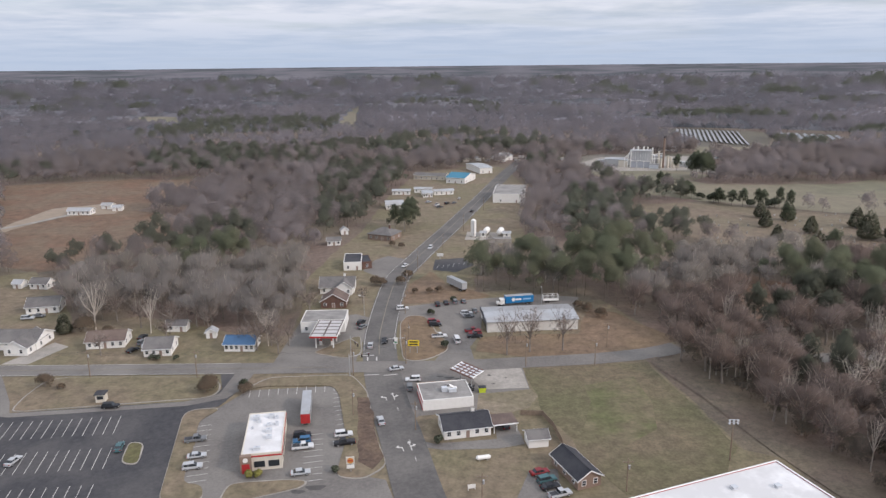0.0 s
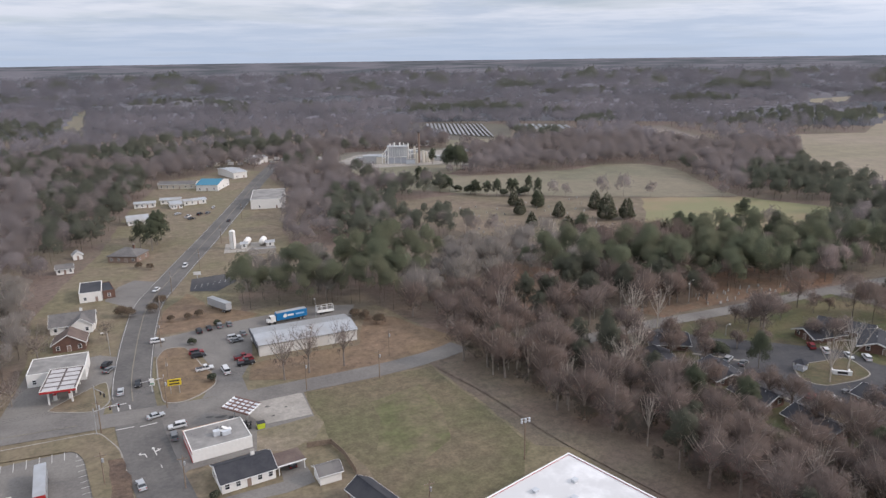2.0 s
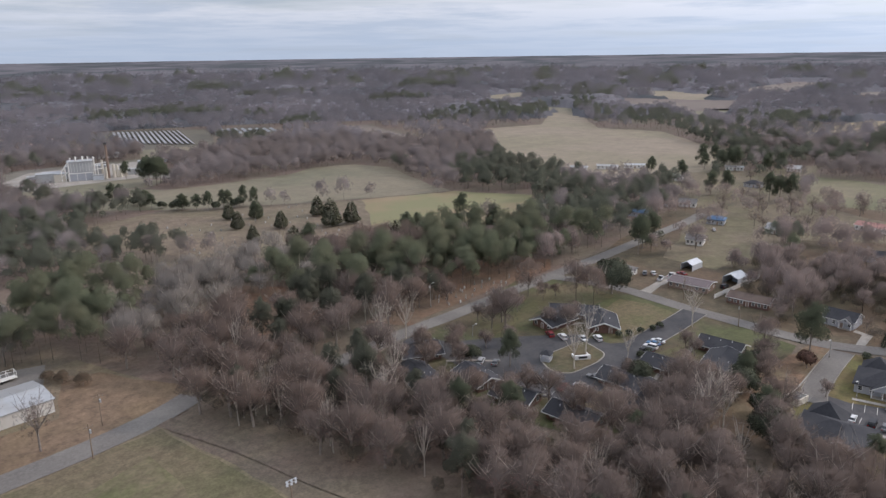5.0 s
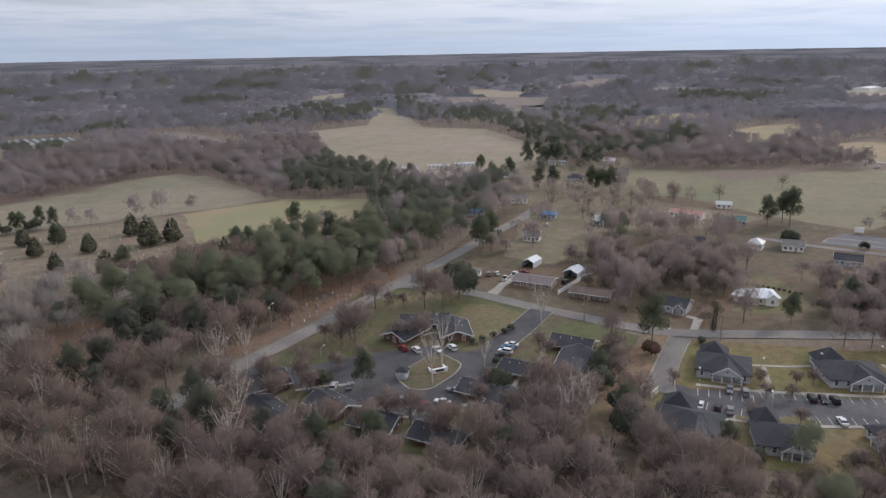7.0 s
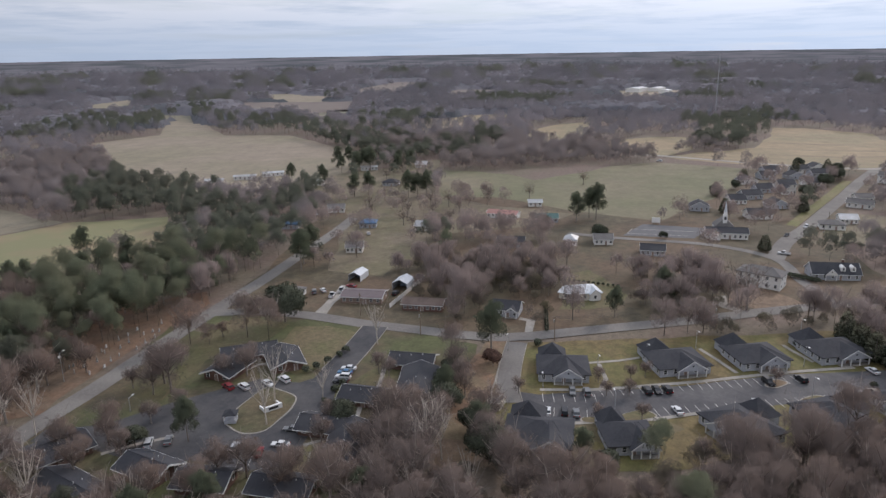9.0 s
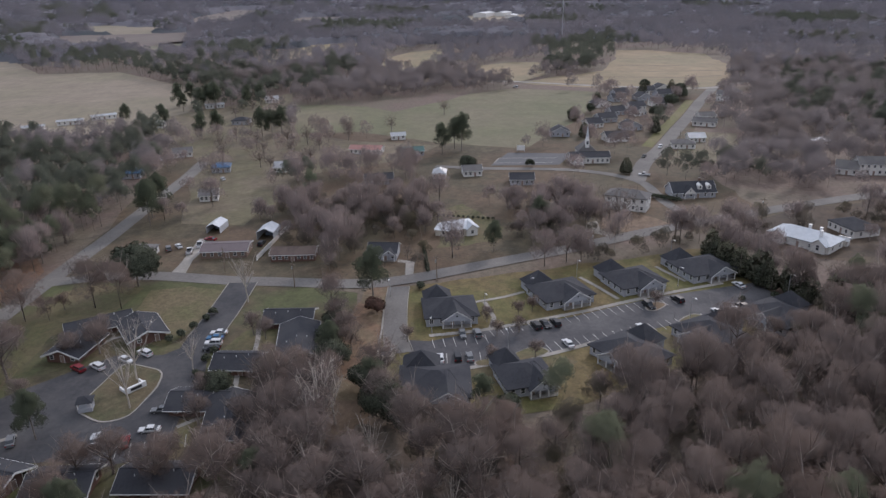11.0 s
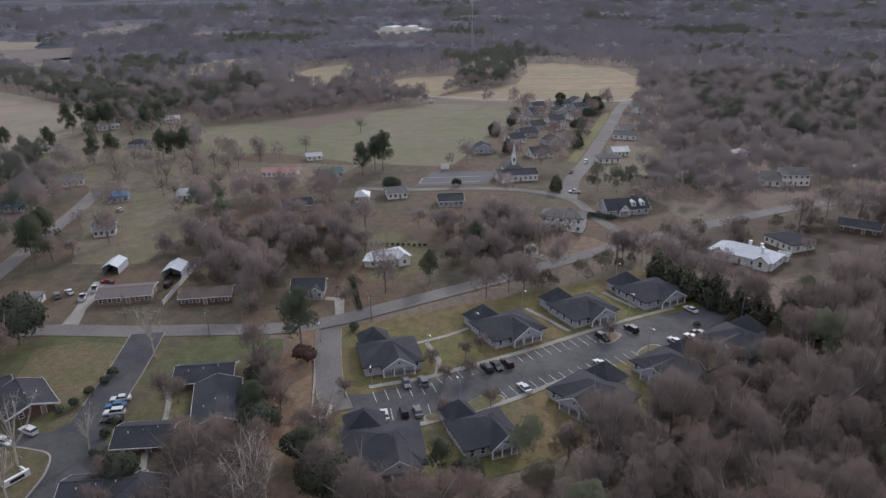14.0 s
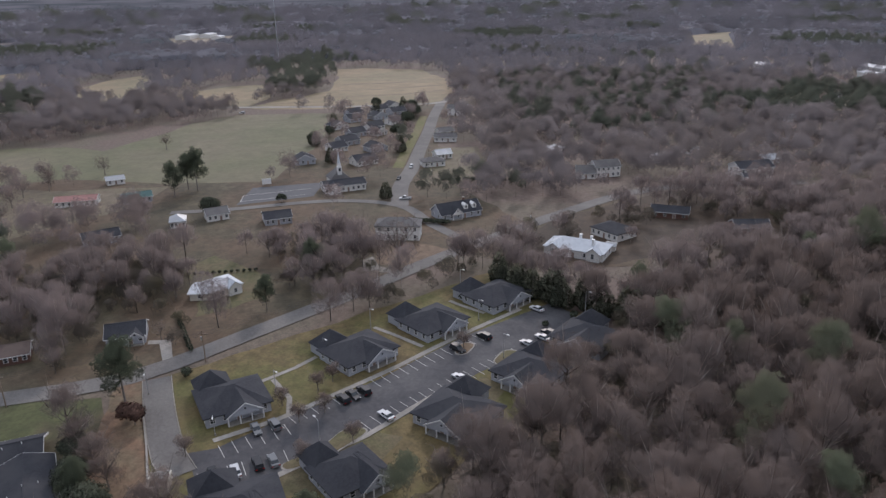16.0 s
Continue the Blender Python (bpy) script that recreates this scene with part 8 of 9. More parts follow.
# ---- vehicles ----
def car_meshes(kind, colour):
    """Body, cabin glass, roof and lights of one car, pointing along +x."""
    paint = CARPAINT[colour]
    L, W = {"sedan": (4.7, 1.8), "suv": (4.8, 1.9), "pickup": (5.6, 1.95), "van": (5.4, 2.0)}[kind]
    belt = {"sedan": 0.95, "suv": 1.1, "pickup": 1.1, "van": 1.2}[kind]
    x, y = L / 2, W / 2
    body = Build().add([(-x, -y * 0.92, 0.35), (x, -y * 0.86, 0.35), (x, y * 0.86, 0.35), (-x, y * 0.92, 0.35), (-x * 0.98, -y, 0.7), (x * 0.99, -y * 0.95, 0.65), (x * 0.99, y * 0.95, 0.65), (-x * 0.98, y, 0.7),
                        (-x * 0.96, -y * 0.93, belt), (x * 0.93, -y * 0.86, belt - 0.15), (x * 0.93, y * 0.86, belt - 0.15), (-x * 0.96, y * 0.93, belt)],
                       [(3, 2, 1, 0), (0, 1, 5, 4), (1, 2, 6, 5), (2, 3, 7, 6), (3, 0, 4, 7), (4, 5, 9, 8), (5, 6, 10, 9), (6, 7, 11, 10), (7, 4, 8, 11), (8, 9, 10, 11)])
    c0, c1, r0, r1, top = {"sedan": (-1.75, 1.05, -1.05, 0.35, 1.42), "suv": (-2.25, 1.1, -2.0, 0.4, 1.72), "pickup": (-0.55, 1.4, -0.35, 0.75, 1.78), "van": (-2.5, 2.0, -2.4, 1.3, 2.05)}[kind]
    glass = Build().add([(c0, -y * 0.88, belt - 0.06), (c1, -y * 0.86, belt - 0.12), (c1, y * 0.86, belt - 0.12), (c0, y * 0.88, belt - 0.06), (r0, -y * 0.74, top - 0.06), (r1, -y * 0.74, top - 0.06), (r1, y * 0.74, top - 0.06), (r0, y * 0.74, top - 0.06)],
                        [(0, 1, 5, 4), (1, 2, 6, 5), (2, 3, 7, 6), (3, 0, 4, 7), (4, 5, 6, 7)])
    roof = Build().box(r0 - 0.05, -y * 0.76, top - 0.08, r1 + 0.05, y * 0.76, top)
    for px_ in (r0 + 0.1, (r0 + r1) / 2):
        for s in (-1, 1):
            roof.rod((px_ - 0.08, s * y * 0.88, belt - 0.05), (px_, s * y * 0.76, top - 0.05), 0.06, 0.05, 4)
    parts = [("body", body.mesh("body", paint)), ("cabin_glass", glass.mesh("cabin_glass", GLASS)), ("roof", roof.mesh("roof", paint))]
    if kind == "pickup":
        parts.append(("load_bed", Build().box(-x * 0.93, -y * 0.78, belt - 0.04, -0.7, y * 0.78, belt + 0.012).mesh("load_bed", DARKMETAL)))
    return dict(parts=parts, L=L, W=W, lamp=LAMPLENS, tail=TAILLENS)


LAMPLENS = mat("headlight_lens", (0.6, 0.6, 0.58), None, 2.0, rough=0.2)
TAILLENS = mat("tail_lens", (0.35, 0.02, 0.02), None, 2.0, rough=0.2)
WHEEL = Build().rod((0, -0.11, 0), (0, 0.11, 0), 0.33, 0.33, 12).mesh("tyre", TYRE)
RIM = Build().rod((0, -0.125, 0), (0, 0.125, 0), 0.19, 0.19, 8).mesh("rim", POLEGREY)
LIGHT = Build().box(-0.04, -0.2, -0.08, 0.04, 0.2, 0.08)
HEAD, TAIL = LIGHT.mesh("headlight", LAMPLENS), LIGHT.mesh("tail_light", TAILLENS)
CARS = {}


def car(x, y, turn, kind="sedan", colour="white", z=0.2):
    key = (kind, colour)
    m = pose(x, y, z, 0, 0, turn)
    if key in CARS:
        return copy_thing(CARS[key], m)
    d = car_meshes(kind, colour)
    base = thing({"pickup": "pickup_truck", "van": "van"}.get(kind, "car"), f"{colour} parked {'pickup truck' if kind == 'pickup' else kind} on the asphalt", {"pickup": "truck", "van": "van"}.get(kind, "car"), m, "parked vehicles")
    for n, me in d["parts"]:
        part(n, me, None, base)
    for sx in (-0.31, 0.31):
        for s in (-1, 1):
            w = part("wheel", WHEEL, None, base, at=pose(sx * d["L"], s * (d["W"] / 2 - 0.1), 0.33))
            part("rim", RIM, None, w)
    for s in (-1, 1):
        part("headlight", HEAD, None, base, at=pose(d["L"] / 2 - 0.04, s * d["W"] * 0.33, 0.68))
        part("tail_light", TAIL, None, base, at=pose(-d["L"] / 2 + 0.03, s * d["W"] * 0.38, 0.78))
    CARS[key] = base
    return base


for row in (
    ((-64.9, 166.6, 15, "pickup", "grey"), (-61.9, 158.6, 15, "sedan", "silver"), (-61.3, 153.6, 15, "suv", "silver"), (-34.5, 150.6, 12, "sedan", "silver"), (-36.2, 162.4, 12, "pickup", "white"),
     (-36.9, 165.2, 192, "suv", "blue"), (-37.4, 168.2, 12, "suv", "black"), (-26.6, 168.4, 12, "suv", "white"), (-25.8, 164.2, 192, "pickup", "black")),
    ((-25.4, 229, 92, "sedan", "silver"), (-20.9, 233, 272, "sedan", "black"), (-15.2, 209.6, 20, "sedan", "silver"), (-9.6, 201.4, 185, "suv", "white"), (-10.4, 196.2, 95, "suv", "grey"), (-3.8, 251.6, 8, "suv", "red"),
     (-3.2, 248.4, 8, "suv", "black"), (-1.6, 237, 10, "pickup", "white"), (4.5, 233, 100, "van", "white"), (9.4, 257.4, 8, "sedan", "grey"), (8.8, 260.4, 8, "suv", "silver"), (10.4, 242, 8, "pickup", "red")),
    ((11.0, 236.6, 8, "pickup", "black"), (11.2, 239.2, 188, "suv", "red"), (12.2, 263.6, 98, "sedan", "grey"), (-2.5, 271.4, 98, "suv", "black"), (1, 273.3, 98, "sedan", "black"), (8.1, 274.8, 98, "sedan", "grey"),
     (4.6, 274.4, 98, "suv", "grey"), (-16.3, 266.9, 8, "suv", "white"), (-17.4, 175.6, 104, "sedan", "silver"), (-6.6, 361.6, 255, "suv", "white"), (-18.3, 328, 248, "sedan", "white")),
    ((22.4, 149.8, 20, "sedan", "red"), (23.6, 146.6, 20, "suv", "teal"), (24, 143.8, 20, "sedan", "black"), (25.8, 140.8, 22, "pickup", "silver"), (-95.5, 185.7, 6, "suv", "black"), (-106.7, 157, 82, "sedan", "silver"),
     (-83.2, 163.2, 100, "sedan", "teal"), (-31, 251.4, 70, "suv", "black"), (-30, 247, 60, "sedan", "grey"), (16, 172.5, 100, "suv", "black")),
    ((197, 90.3, 8, "sedan", "white"), (196.6, 94.6, 188, "suv", "black"), (198, 85.9, 8, "suv", "black"), (198, 82.8, 10, "sedan", "grey"), (210.6, 85.4, 190, "sedan", "grey"), (211, 81.4, 15, "suv", "grey"),
     (216.3, 65.2, 20, "suv", "black"), (217.3, 62.6, 200, "sedan", "black"), (218.4, 59.8, 20, "suv", "black"), (206.5, 57.2, 24, "sedan", "white"), (216.6, 36.2, 24, "sedan", "white")),
    ((230.6, 32, 205, "suv", "black"), (235.2, 22.8, 25, "suv", "black"), (246.6, 1.8, 25, "sedan", "white"), (227.4, 13.2, 25, "sedan", "silver"), (229.2, 8.0, 25, "sedan", "silver"), (231, 5.2, 25, "suv", "black")),
    ((170.6, 152, 100, "sedan", "grey"), (163, 151.2, 98, "sedan", "white"), (195.8, 168.4, 60, "suv", "white"), (192.2, 171.7, 240, "sedan", "white"), (188.4, 177.4, 60, "suv", "white"), (187.2, 181.9, 60, "suv", "red"),
     (208, 153, 96, "sedan", "white"), (205, 152.9, 96, "sedan", "blue"), (202, 152.2, 96, "suv", "white"), (199, 151.6, 96, "sedan", "black"), (158.8, 161.4, 20, "sedan", "silver"), (158.4, 154.4, 20, "sedan", "red")),
    ((268.8, 187.6, 15, "pickup", "white"), (275.5, 186.6, 15, "pickup", "white"), (273.6, 193.8, 40, "sedan", "white"), (281.3, 184.8, 80, "sedan", "red"), (277.3, 163.7, 0, "suv", "black"), (271, 196.5, 30, "suv", "grey"),
     (433.3, -10.6, 158, "suv", "white"), (412, 1.8, 158, "sedan", "black"), (375.4, 8, 80, "pickup", "white"), (656.5, 66.6, 60, "suv", "white"), (155.5, 189.4, 30, "sedan", "white"), (154.8, 183.4, 30, "suv", "silver"),
     (157.2, 179.5, 30, "sedan", "grey"), (-108, 239, 80, "sedan", "black"), (-106, 234, 80, "suv", "grey")),
    ((-106.5, 227, 60, "sedan", "black"), (-103, 231.5, 30, "sedan", "silver"), (-158, 262.5, 8, "sedan", "grey"), (-161, 260, 8, "suv", "silver"), (-4, 477, 60, "pickup", "white"), (3, 482, 60, "suv", "black"),
     (8, 484, 60, "sedan", "grey"), (-10, 488, 30, "sedan", "silver"), (-2, 470, 20, "sedan", "black"), (12, 500, 80, "sedan", "white"), (365, 212, 30, "sedan", "white"), (402, 262, 60, "sedan", "white"), (19, 455, 75, "sedan", "black")),
):
    for x, y, a, kind, colour in row:
        car(x, y, a, kind, colour)


def box_trailer(x, y, turn, L, material, label, cab=None, name="semi_trailer"):
    """Long box trailer on two axles, with a tractor in front where cab is given."""
    base = thing(name, label, "truck", pose(x, y, 0.2, 0, 0, turn))
    part("box", Build().box(-L / 2, -1.27, 1.15, L / 2, 1.27, 3.95), material, base)
    part("roof_panel", Build().box(-L / 2 + 0.05, -1.22, 3.95, L / 2 - 0.05, 1.22, 4.0), METALROOF, base)
    b = Build()
    for i in range(int(L / 0.8)):
        b.box(-L / 2 + 0.3 + i * 0.8, -1.3, 1.2, -L / 2 + 0.36 + i * 0.8, 1.3, 3.9)
    part("side_rib", b, material, base)
    part("frame", Build().box(-L / 2, -0.5, 0.8, L / 2, 0.5, 1.15), DARKMETAL, base)
    for xx in (-L / 2 + 1.2, -L / 2 + 2.5):
        for s in (-1, 1):
            w = part("wheel", WHEEL, None, base, at=pose(xx, s * 1.0, 0.5) @ Matrix.Diagonal((1.5, 2.2, 1.5, 1)))
            part("rim", RIM, None, w)
    if cab:
        part("cab", Build().box(L / 2 + 0.4, -1.15, 0.7, L / 2 + 2.2, 1.15, 2.9).box(L / 2 + 2.2, -1.0, 0.7, L / 2 + 3.4, 1.0, 1.7), cab, base, "white truck cab")
        part("windscreen", Build().add([(L / 2 + 2.22, -1.0, 1.75), (L / 2 + 2.22, 1.0, 1.75), (L / 2 + 2.22, 0.95, 2.7), (L / 2 + 2.22, -0.95, 2.7), (L / 2 + 2.26, -1.0, 1.75), (L / 2 + 2.26, 1.0, 1.75), (L / 2 + 2.26, 0.95, 2.7), (L / 2 + 2.26, -0.95, 2.7)],
                                       [(0, 3, 2, 1), (4, 5, 6, 7)]), GLASS, base)
        for xx in (L / 2 + 0.9, L / 2 + 2.8):
            for s in (-1, 1):
                part("wheel", WHEEL, None, base, at=pose(xx, s * 1.0, 0.5) @ Matrix.Diagonal((1.5, 2.2, 1.5, 1)))
    else:
        part("landing_leg", Build().box(L / 2 - 2.5, -0.9, 0, L / 2 - 2.3, -0.7, 1.15).box(L / 2 - 2.5, 0.7, 0, L / 2 - 2.3, 0.9, 1.15), DARKMETAL, base)
    return base


tr = box_trailer(30.3, 271.8, 190.5, 11.5, TRUCKBLUE, "bright blue box trailer with a white cab", WHITE, "delivery_truck")
for s in (-1, 1):
    part("side_mark", Build().rod((2.6, s * 1.31, 2.6), (2.6, s * 1.34, 2.6), 0.75, 0.75, 14), WHITE, tr, "round mark drawn as a plain disc")
    part("side_bar", Build().box(-0.6, s * 1.325 - 0.015, 2.25, 1.7, s * 1.325 + 0.015, 2.95), WHITE, tr, "pale bar in place of lettering")
    part("side_bar", Build().box(-4.6, s * 1.325 - 0.015, 2.3, -1.4, s * 1.325 + 0.015, 2.9), mat("pale_blue_mark", (0.35, 0.55, 0.75), None, 2.0), tr, "pale bar in place of lettering")
box_trailer(5.8, 294, 121, 12.5, mat("ribbed_aluminium", (0.45, 0.46, 0.47), (0.4, 0.41, 0.42), 1.0, rough=0.5, metal=0.3), "parked grey ribbed trailer on brown grass")
rk = thing("rack_trailer", "white open-framed rack trailer behind the warehouse", "trailer", pose(43.5, 274.6, 0.2, 0, 0, 4))
part("bed", Build().box(-3.2, -1.2, 0.8, 3.2, 1.2, 1.0), WHITE, rk)
part("end_panel", Build().box(-3.2, -1.2, 1.0, -3.1, 1.2, 3.0), WHITE, rk)
for x in (-1.2, 0.9, 3.1):
    for y in (-1.15, 1.15):
        part("post", Build().box(x - 0.06, y - 0.05, 1.0, x + 0.06, y + 0.05, 2.9), WHITE, rk)
    part("crossbar", Build().box(x - 0.06, -1.2, 2.9, x + 0.06, 1.2, 3.0), WHITE, rk)
for y in (-1.2, 1.1):
    part("top_rail", Build().box(-3.2, y, 3.0, 3.2, y + 0.1, 3.1), WHITE, rk)
for x in (-2.0, -1.0):
    for y in (-1.0, 1.0):
        part("wheel", WHEEL, None, rk, at=pose(x, y, 0.38) @ Matrix.Diagonal((1.2, 1.5, 1.2, 1)))
st = box_trailer(-38.4, 180.4, 278, 14.5, METALROOF, "grey semi-trailer parked with a red rear end")
part("rear_panel", Build().box(7.26, -1.25, 1.2, 7.32, 1.25, 3.9), RED, st, "red end panel")


# ---- poles, lamps and wires ----
def utility_pole(x, y, h=10.5, turn=0.0, arm=True):
    base = thing("utility_pole", "weathered wooden utility pole with a crossarm", "utility pole", pose(x, y, 0.1, 0, 0, turn), "utility poles")
    part("shaft", Build().rod((0, 0, -0.3), (0, 0, h), 0.17, 0.11, 7), WOODPOLE, base)
    if arm:
        part("crossarm", Build().box(-1.2, -0.06, h - 1.0, 1.2, 0.06, h - 0.85), WOODPOLE, base)
        for q in (-1.1, -0.4, 0.4, 1.1):
            part("insulator", Build().rod((q, 0, h - 0.85), (q, 0, h - 0.65), 0.05, 0.04, 6), CONCRETE, base)
        part("transformer", Build().rod((0.3, 0, h - 2.6), (0.3, 0, h - 1.7), 0.26, 0.26, 10), POLEGREY, base, "grey cylindrical transformer")
    return base


POLES = [(-150, 206), (-111.2, 206.3), (-77.3, 205.2), (-28.5, 206), (-12.4, 214.5), (26.2, 211.6), (48.3, 211.3), (55.5, 226.3)]
for x, y in POLES:
    utility_pole(x, y, 9.5)
NORTHPOLES = [(-12, 228), (-15, 262), (-15.5, 290), (-12, 322), (0, 356), (12, 402), (27, 460), (42, 520)]
for x, y in NORTHPOLES:
    utility_pole(x, y, 9.5, 90)
ELMPOLES = [(252, 168), (240, 140.6), (247, 95.8), (271.5, 43.8), (290, 12), (312, -26)]
for x, y in ELMPOLES:
    utility_pole(x, y, 9.0, 60)
for x, y in ((-25.4, 179.6), (-7.8, 171.5), (41.1, 142.3), (8, 137), (646, 119), (438, -22), (398, -12)):
    utility_pole(x, y, 8.5)


def wires(line, h, spread=1.0):
    for k, q in enumerate((-spread, 0, spread)):
        cu = bpy.data.curves.new("wire", "CURVE")
        cu.dimensions, cu.bevel_depth, cu.bevel_resolution = "3D", 0.016, 0
        for (x0, y0), (x1, y1) in zip(line[:-1], line[1:]):
            d = Vector((y1 - y0, x0 - x1, 0)).normalized() * q
            sp_ = cu.splines.new("POLY")
            sp_.points.add(8)
            for i in range(9):
                t = i / 8
                sp_.points[i].co = (x0 + (x1 - x0) * t + d.x, y0 + (y1 - y0) * t + d.y, h - 0.9 * 4 * t * (1 - t), 1)
        cu.materials.append(DARKMETAL)
        tagged(new("overhead_wire", cu), "thin sagging overhead wire between poles", "wire", "overhead wires")


wires(POLES[:6], 8.7)
wires(NORTHPOLES, 8.7)
wires(ELMPOLES, 8.2)


def lamp_post(x, y, h=7.0, turn=0.0):
    base = thing("lamp_post", "slim grey lamp post with an arm", "lamp post", pose(x, y, 0.2, 0, 0, turn), "lamp posts")
    part("shaft", Build().rod((0, 0, 0), (0, 0, h), 0.09, 0.06, 7), POLEGREY, base)
    part("arm", Build().rod((0, 0, h - 0.1), (1.5, 0, h + 0.25), 0.045, 0.04, 5), POLEGREY, base)
    part("lamp_head", Build().box(1.2, -0.15, h + 0.15, 2.0, 0.15, h + 0.32), TRIM, base, "pale lamp head")
    part("footing", Build().rod((0, 0, -0.1), (0, 0, 0.4), 0.22, 0.22, 8), CONCRETE, base)


for x, y, h, a in ((234.8, 109, 6, 180), (225.5, 79.8, 6, 200), (199.6, 73, 7, 20), (250.9, 51.1, 6.5, 200), (270.2, 17.6, 6.5, 200), (246.2, 20.3, 6.5, 200), (223, 22, 7, 200), (238, -9.6, 8, 200), (240, 66, 5, 200),
                   (-30.7, 260.4, 8, 180), (38.8, 267.1, 8, 90), (178.3, 232.6, 9, 0), (212, 94, 5, 180), (168, 200, 4, 0)):
    lamp_post(x, y, h, a)
flood = thing("floodlight_pole", "tall pole with a square floodlight rack", "floodlight", pose(69.5, 154.9, 0.1))
part("shaft", Build().rod((0, 0, -0.2), (0, 0, 11), 0.2, 0.13, 7), WOODPOLE, flood)
for z in (10.2, 10.9):
    part("rack", Build().box(-1.2, -0.08, z, 1.2, 0.08, z + 0.12), POLEGREY, flood)
    for q in (-1, 0, 1):
        part("floodlight", Build().box(q - 0.22, -0.35, z - 0.25, q + 0.22, -0.1, z + 0.2), GALV, flood)


def traffic_signal(x, y, turn):
    base = thing("traffic_signal", "grey signal pole with a hanging signal head", "traffic light", pose(x, y, 0.2, 0, 0, turn), "traffic signals")
    part("shaft", Build().rod((0, 0, 0), (0, 0, 7.5), 0.13, 0.1, 8), POLEGREY, base)
    part("arm", Build().rod((0, 0, 6.6), (6.5, 0, 7.0), 0.08, 0.05, 6), POLEGREY, base)
    for q in (4.0, 6.2):
        hd = part("signal_head", Build().box(q - 0.18, -0.15, 5.8, q + 0.18, 0.15, 6.85), DARKMETAL, base)
        for z in (6.0, 6.33, 6.66):
            part("lens", Build().rod((q, -0.16, z), (q, -0.19, z), 0.11, 0.11, 8), TAILLENS if z > 6.5 else GLASS, hd)


traffic_signal(-29.5, 205.2, 20)
traffic_signal(-12.8, 220.5, 200)
traffic_signal(-31, 220.5, -60)

# ---- signs ----
sg = thing("restaurant_sign", "square roadside sign on a post beside a car park", "sign", pose(-22.6, 151.2, 0.35, 0, 0, 4))
part("post", Build().box(-0.15, -0.1, 0, 0.15, 0.1, 3.0), CONCRETE, sg)
part("board", Build().box(-1.0, -0.15, 2.2, 1.0, 0.15, 4.0), CREAM, sg)
part("round_mark", Build().rod((0, -0.17, 3.1), (0, -0.2, 3.1), 0.75, 0.75, 16), mat("orange_mark", (0.62, 0.25, 0.06), None, 2.0), sg, "round mark drawn as a plain disc")
part("mark_bar", Build().box(-0.7, -0.215, 2.95, 0.7, -0.2, 3.25), RED, sg)
part("lower_board", Build().box(-0.9, -0.12, 1.0, 0.9, 0.12, 1.9), WHITE, sg)
sg = thing("yellow_sign", "bright yellow roadside sign board on two posts", "sign", pose(-10.2, 222.9, 0.3, 0, 0, -3))
for q in (-1.2, 1.2):
    part("post", Build().rod((q, 0, 0), (q, 0, 4.6), 0.1, 0.1, 7), POLEGREY, sg)
part("board", Build().box(-1.9, -0.12, 2.6, 1.9, 0.12, 4.6), YELLOW, sg)
for z in (3.85, 2.95):
    part("letter_bar", Build().box(-1.4, -0.15, z, 1.4, -0.12, z + 0.42), DARKMETAL, sg, "dark bar in place of lettering")
sg = thing("price_sign", "tall white and green price sign board", "sign", pose(-16.5, 226.5, 0.25, 0, 0, 0))
part("post", Build().box(-0.12, -0.1, 0, 0.12, 0.1, 2.2), POLEGREY, sg)
part("board", Build().box(-0.7, -0.1, 2.0, 0.7, 0.1, 4.2), WHITE, sg)
part("price_bar", Build().box(-0.5, -0.13, 2.4, 0.5, -0.1, 2.8), mat("green_paint", (0.05, 0.25, 0.12), None, 2.0), sg)
sg = thing("yard_sign", "small white board on two legs in the grass", "sign", pose(6, 143.5, 0.12, 0, 0, 10))
part("board", Build().box(-0.9, -0.05, 0.5, 0.9, 0.05, 1.5), WHITE, sg)
for q in (-0.8, 0.8):
    part("leg", Build().box(q - 0.05, -0.05, 0, q + 0.05, 0.05, 0.6), WHITE, sg)
sg = thing("shop_sign", "white sign board on a short post by the road", "sign", pose(-1.5, 341, 0.1, 0, 0, -10))
part("board", Build().box(-1.6, -0.1, 1.6, 1.6, 0.1, 3.0), WHITE, sg)
part("post", Build().box(-0.15, -0.1, 0, 0.15, 0.1, 1.6), POLEGREY, sg)
bd = thing("church_notice", "white notice board beside the church car park", "sign", pose(424, 66, 0.1, 0, 0, -90))
part("board", Build().box(-2.2, -0.1, 0.8, 2.2, 0.1, 3.6), WHITE, bd)
part("leg", Build().box(-2.0, -0.1, 0, -1.8, 0.1, 0.8).box(1.8, -0.1, 0, 2.0, 0.1, 0.8), POLEGREY, bd)

# ---- small built things ----
ks = thing("kiosk", "small cabin with a dark roof on the verge", "kiosk", pose(-100, 190, 0.3, 0, 0, 6))
part("wall", Build().box(-1.3, -1.2, 0, 1.3, 1.2, 2.5), CREAM, ks)
part("roof", Build().box(-1.6, -1.6, 2.5, 1.6, 1.6, 2.7).add([(-1.6, -1.6, 2.7), (1.6, -1.6, 2.7), (1.6, 1.6, 2.7), (-1.6, 1.6, 2.7), (0, 0, 3.3)], [(0, 1, 4), (1, 2, 4), (2, 3, 4), (3, 0, 4)]), SHINGLE, ks)
part("hatch", Build().box(-0.9, -1.26, 1.0, 0.9, -1.2, 2.0), GLASS, ks)
sk = thing("rubbish_skip", "lime yellow rubbish container", "skip", pose(11.2, 193.6, 0.19, 0, 0, 5))
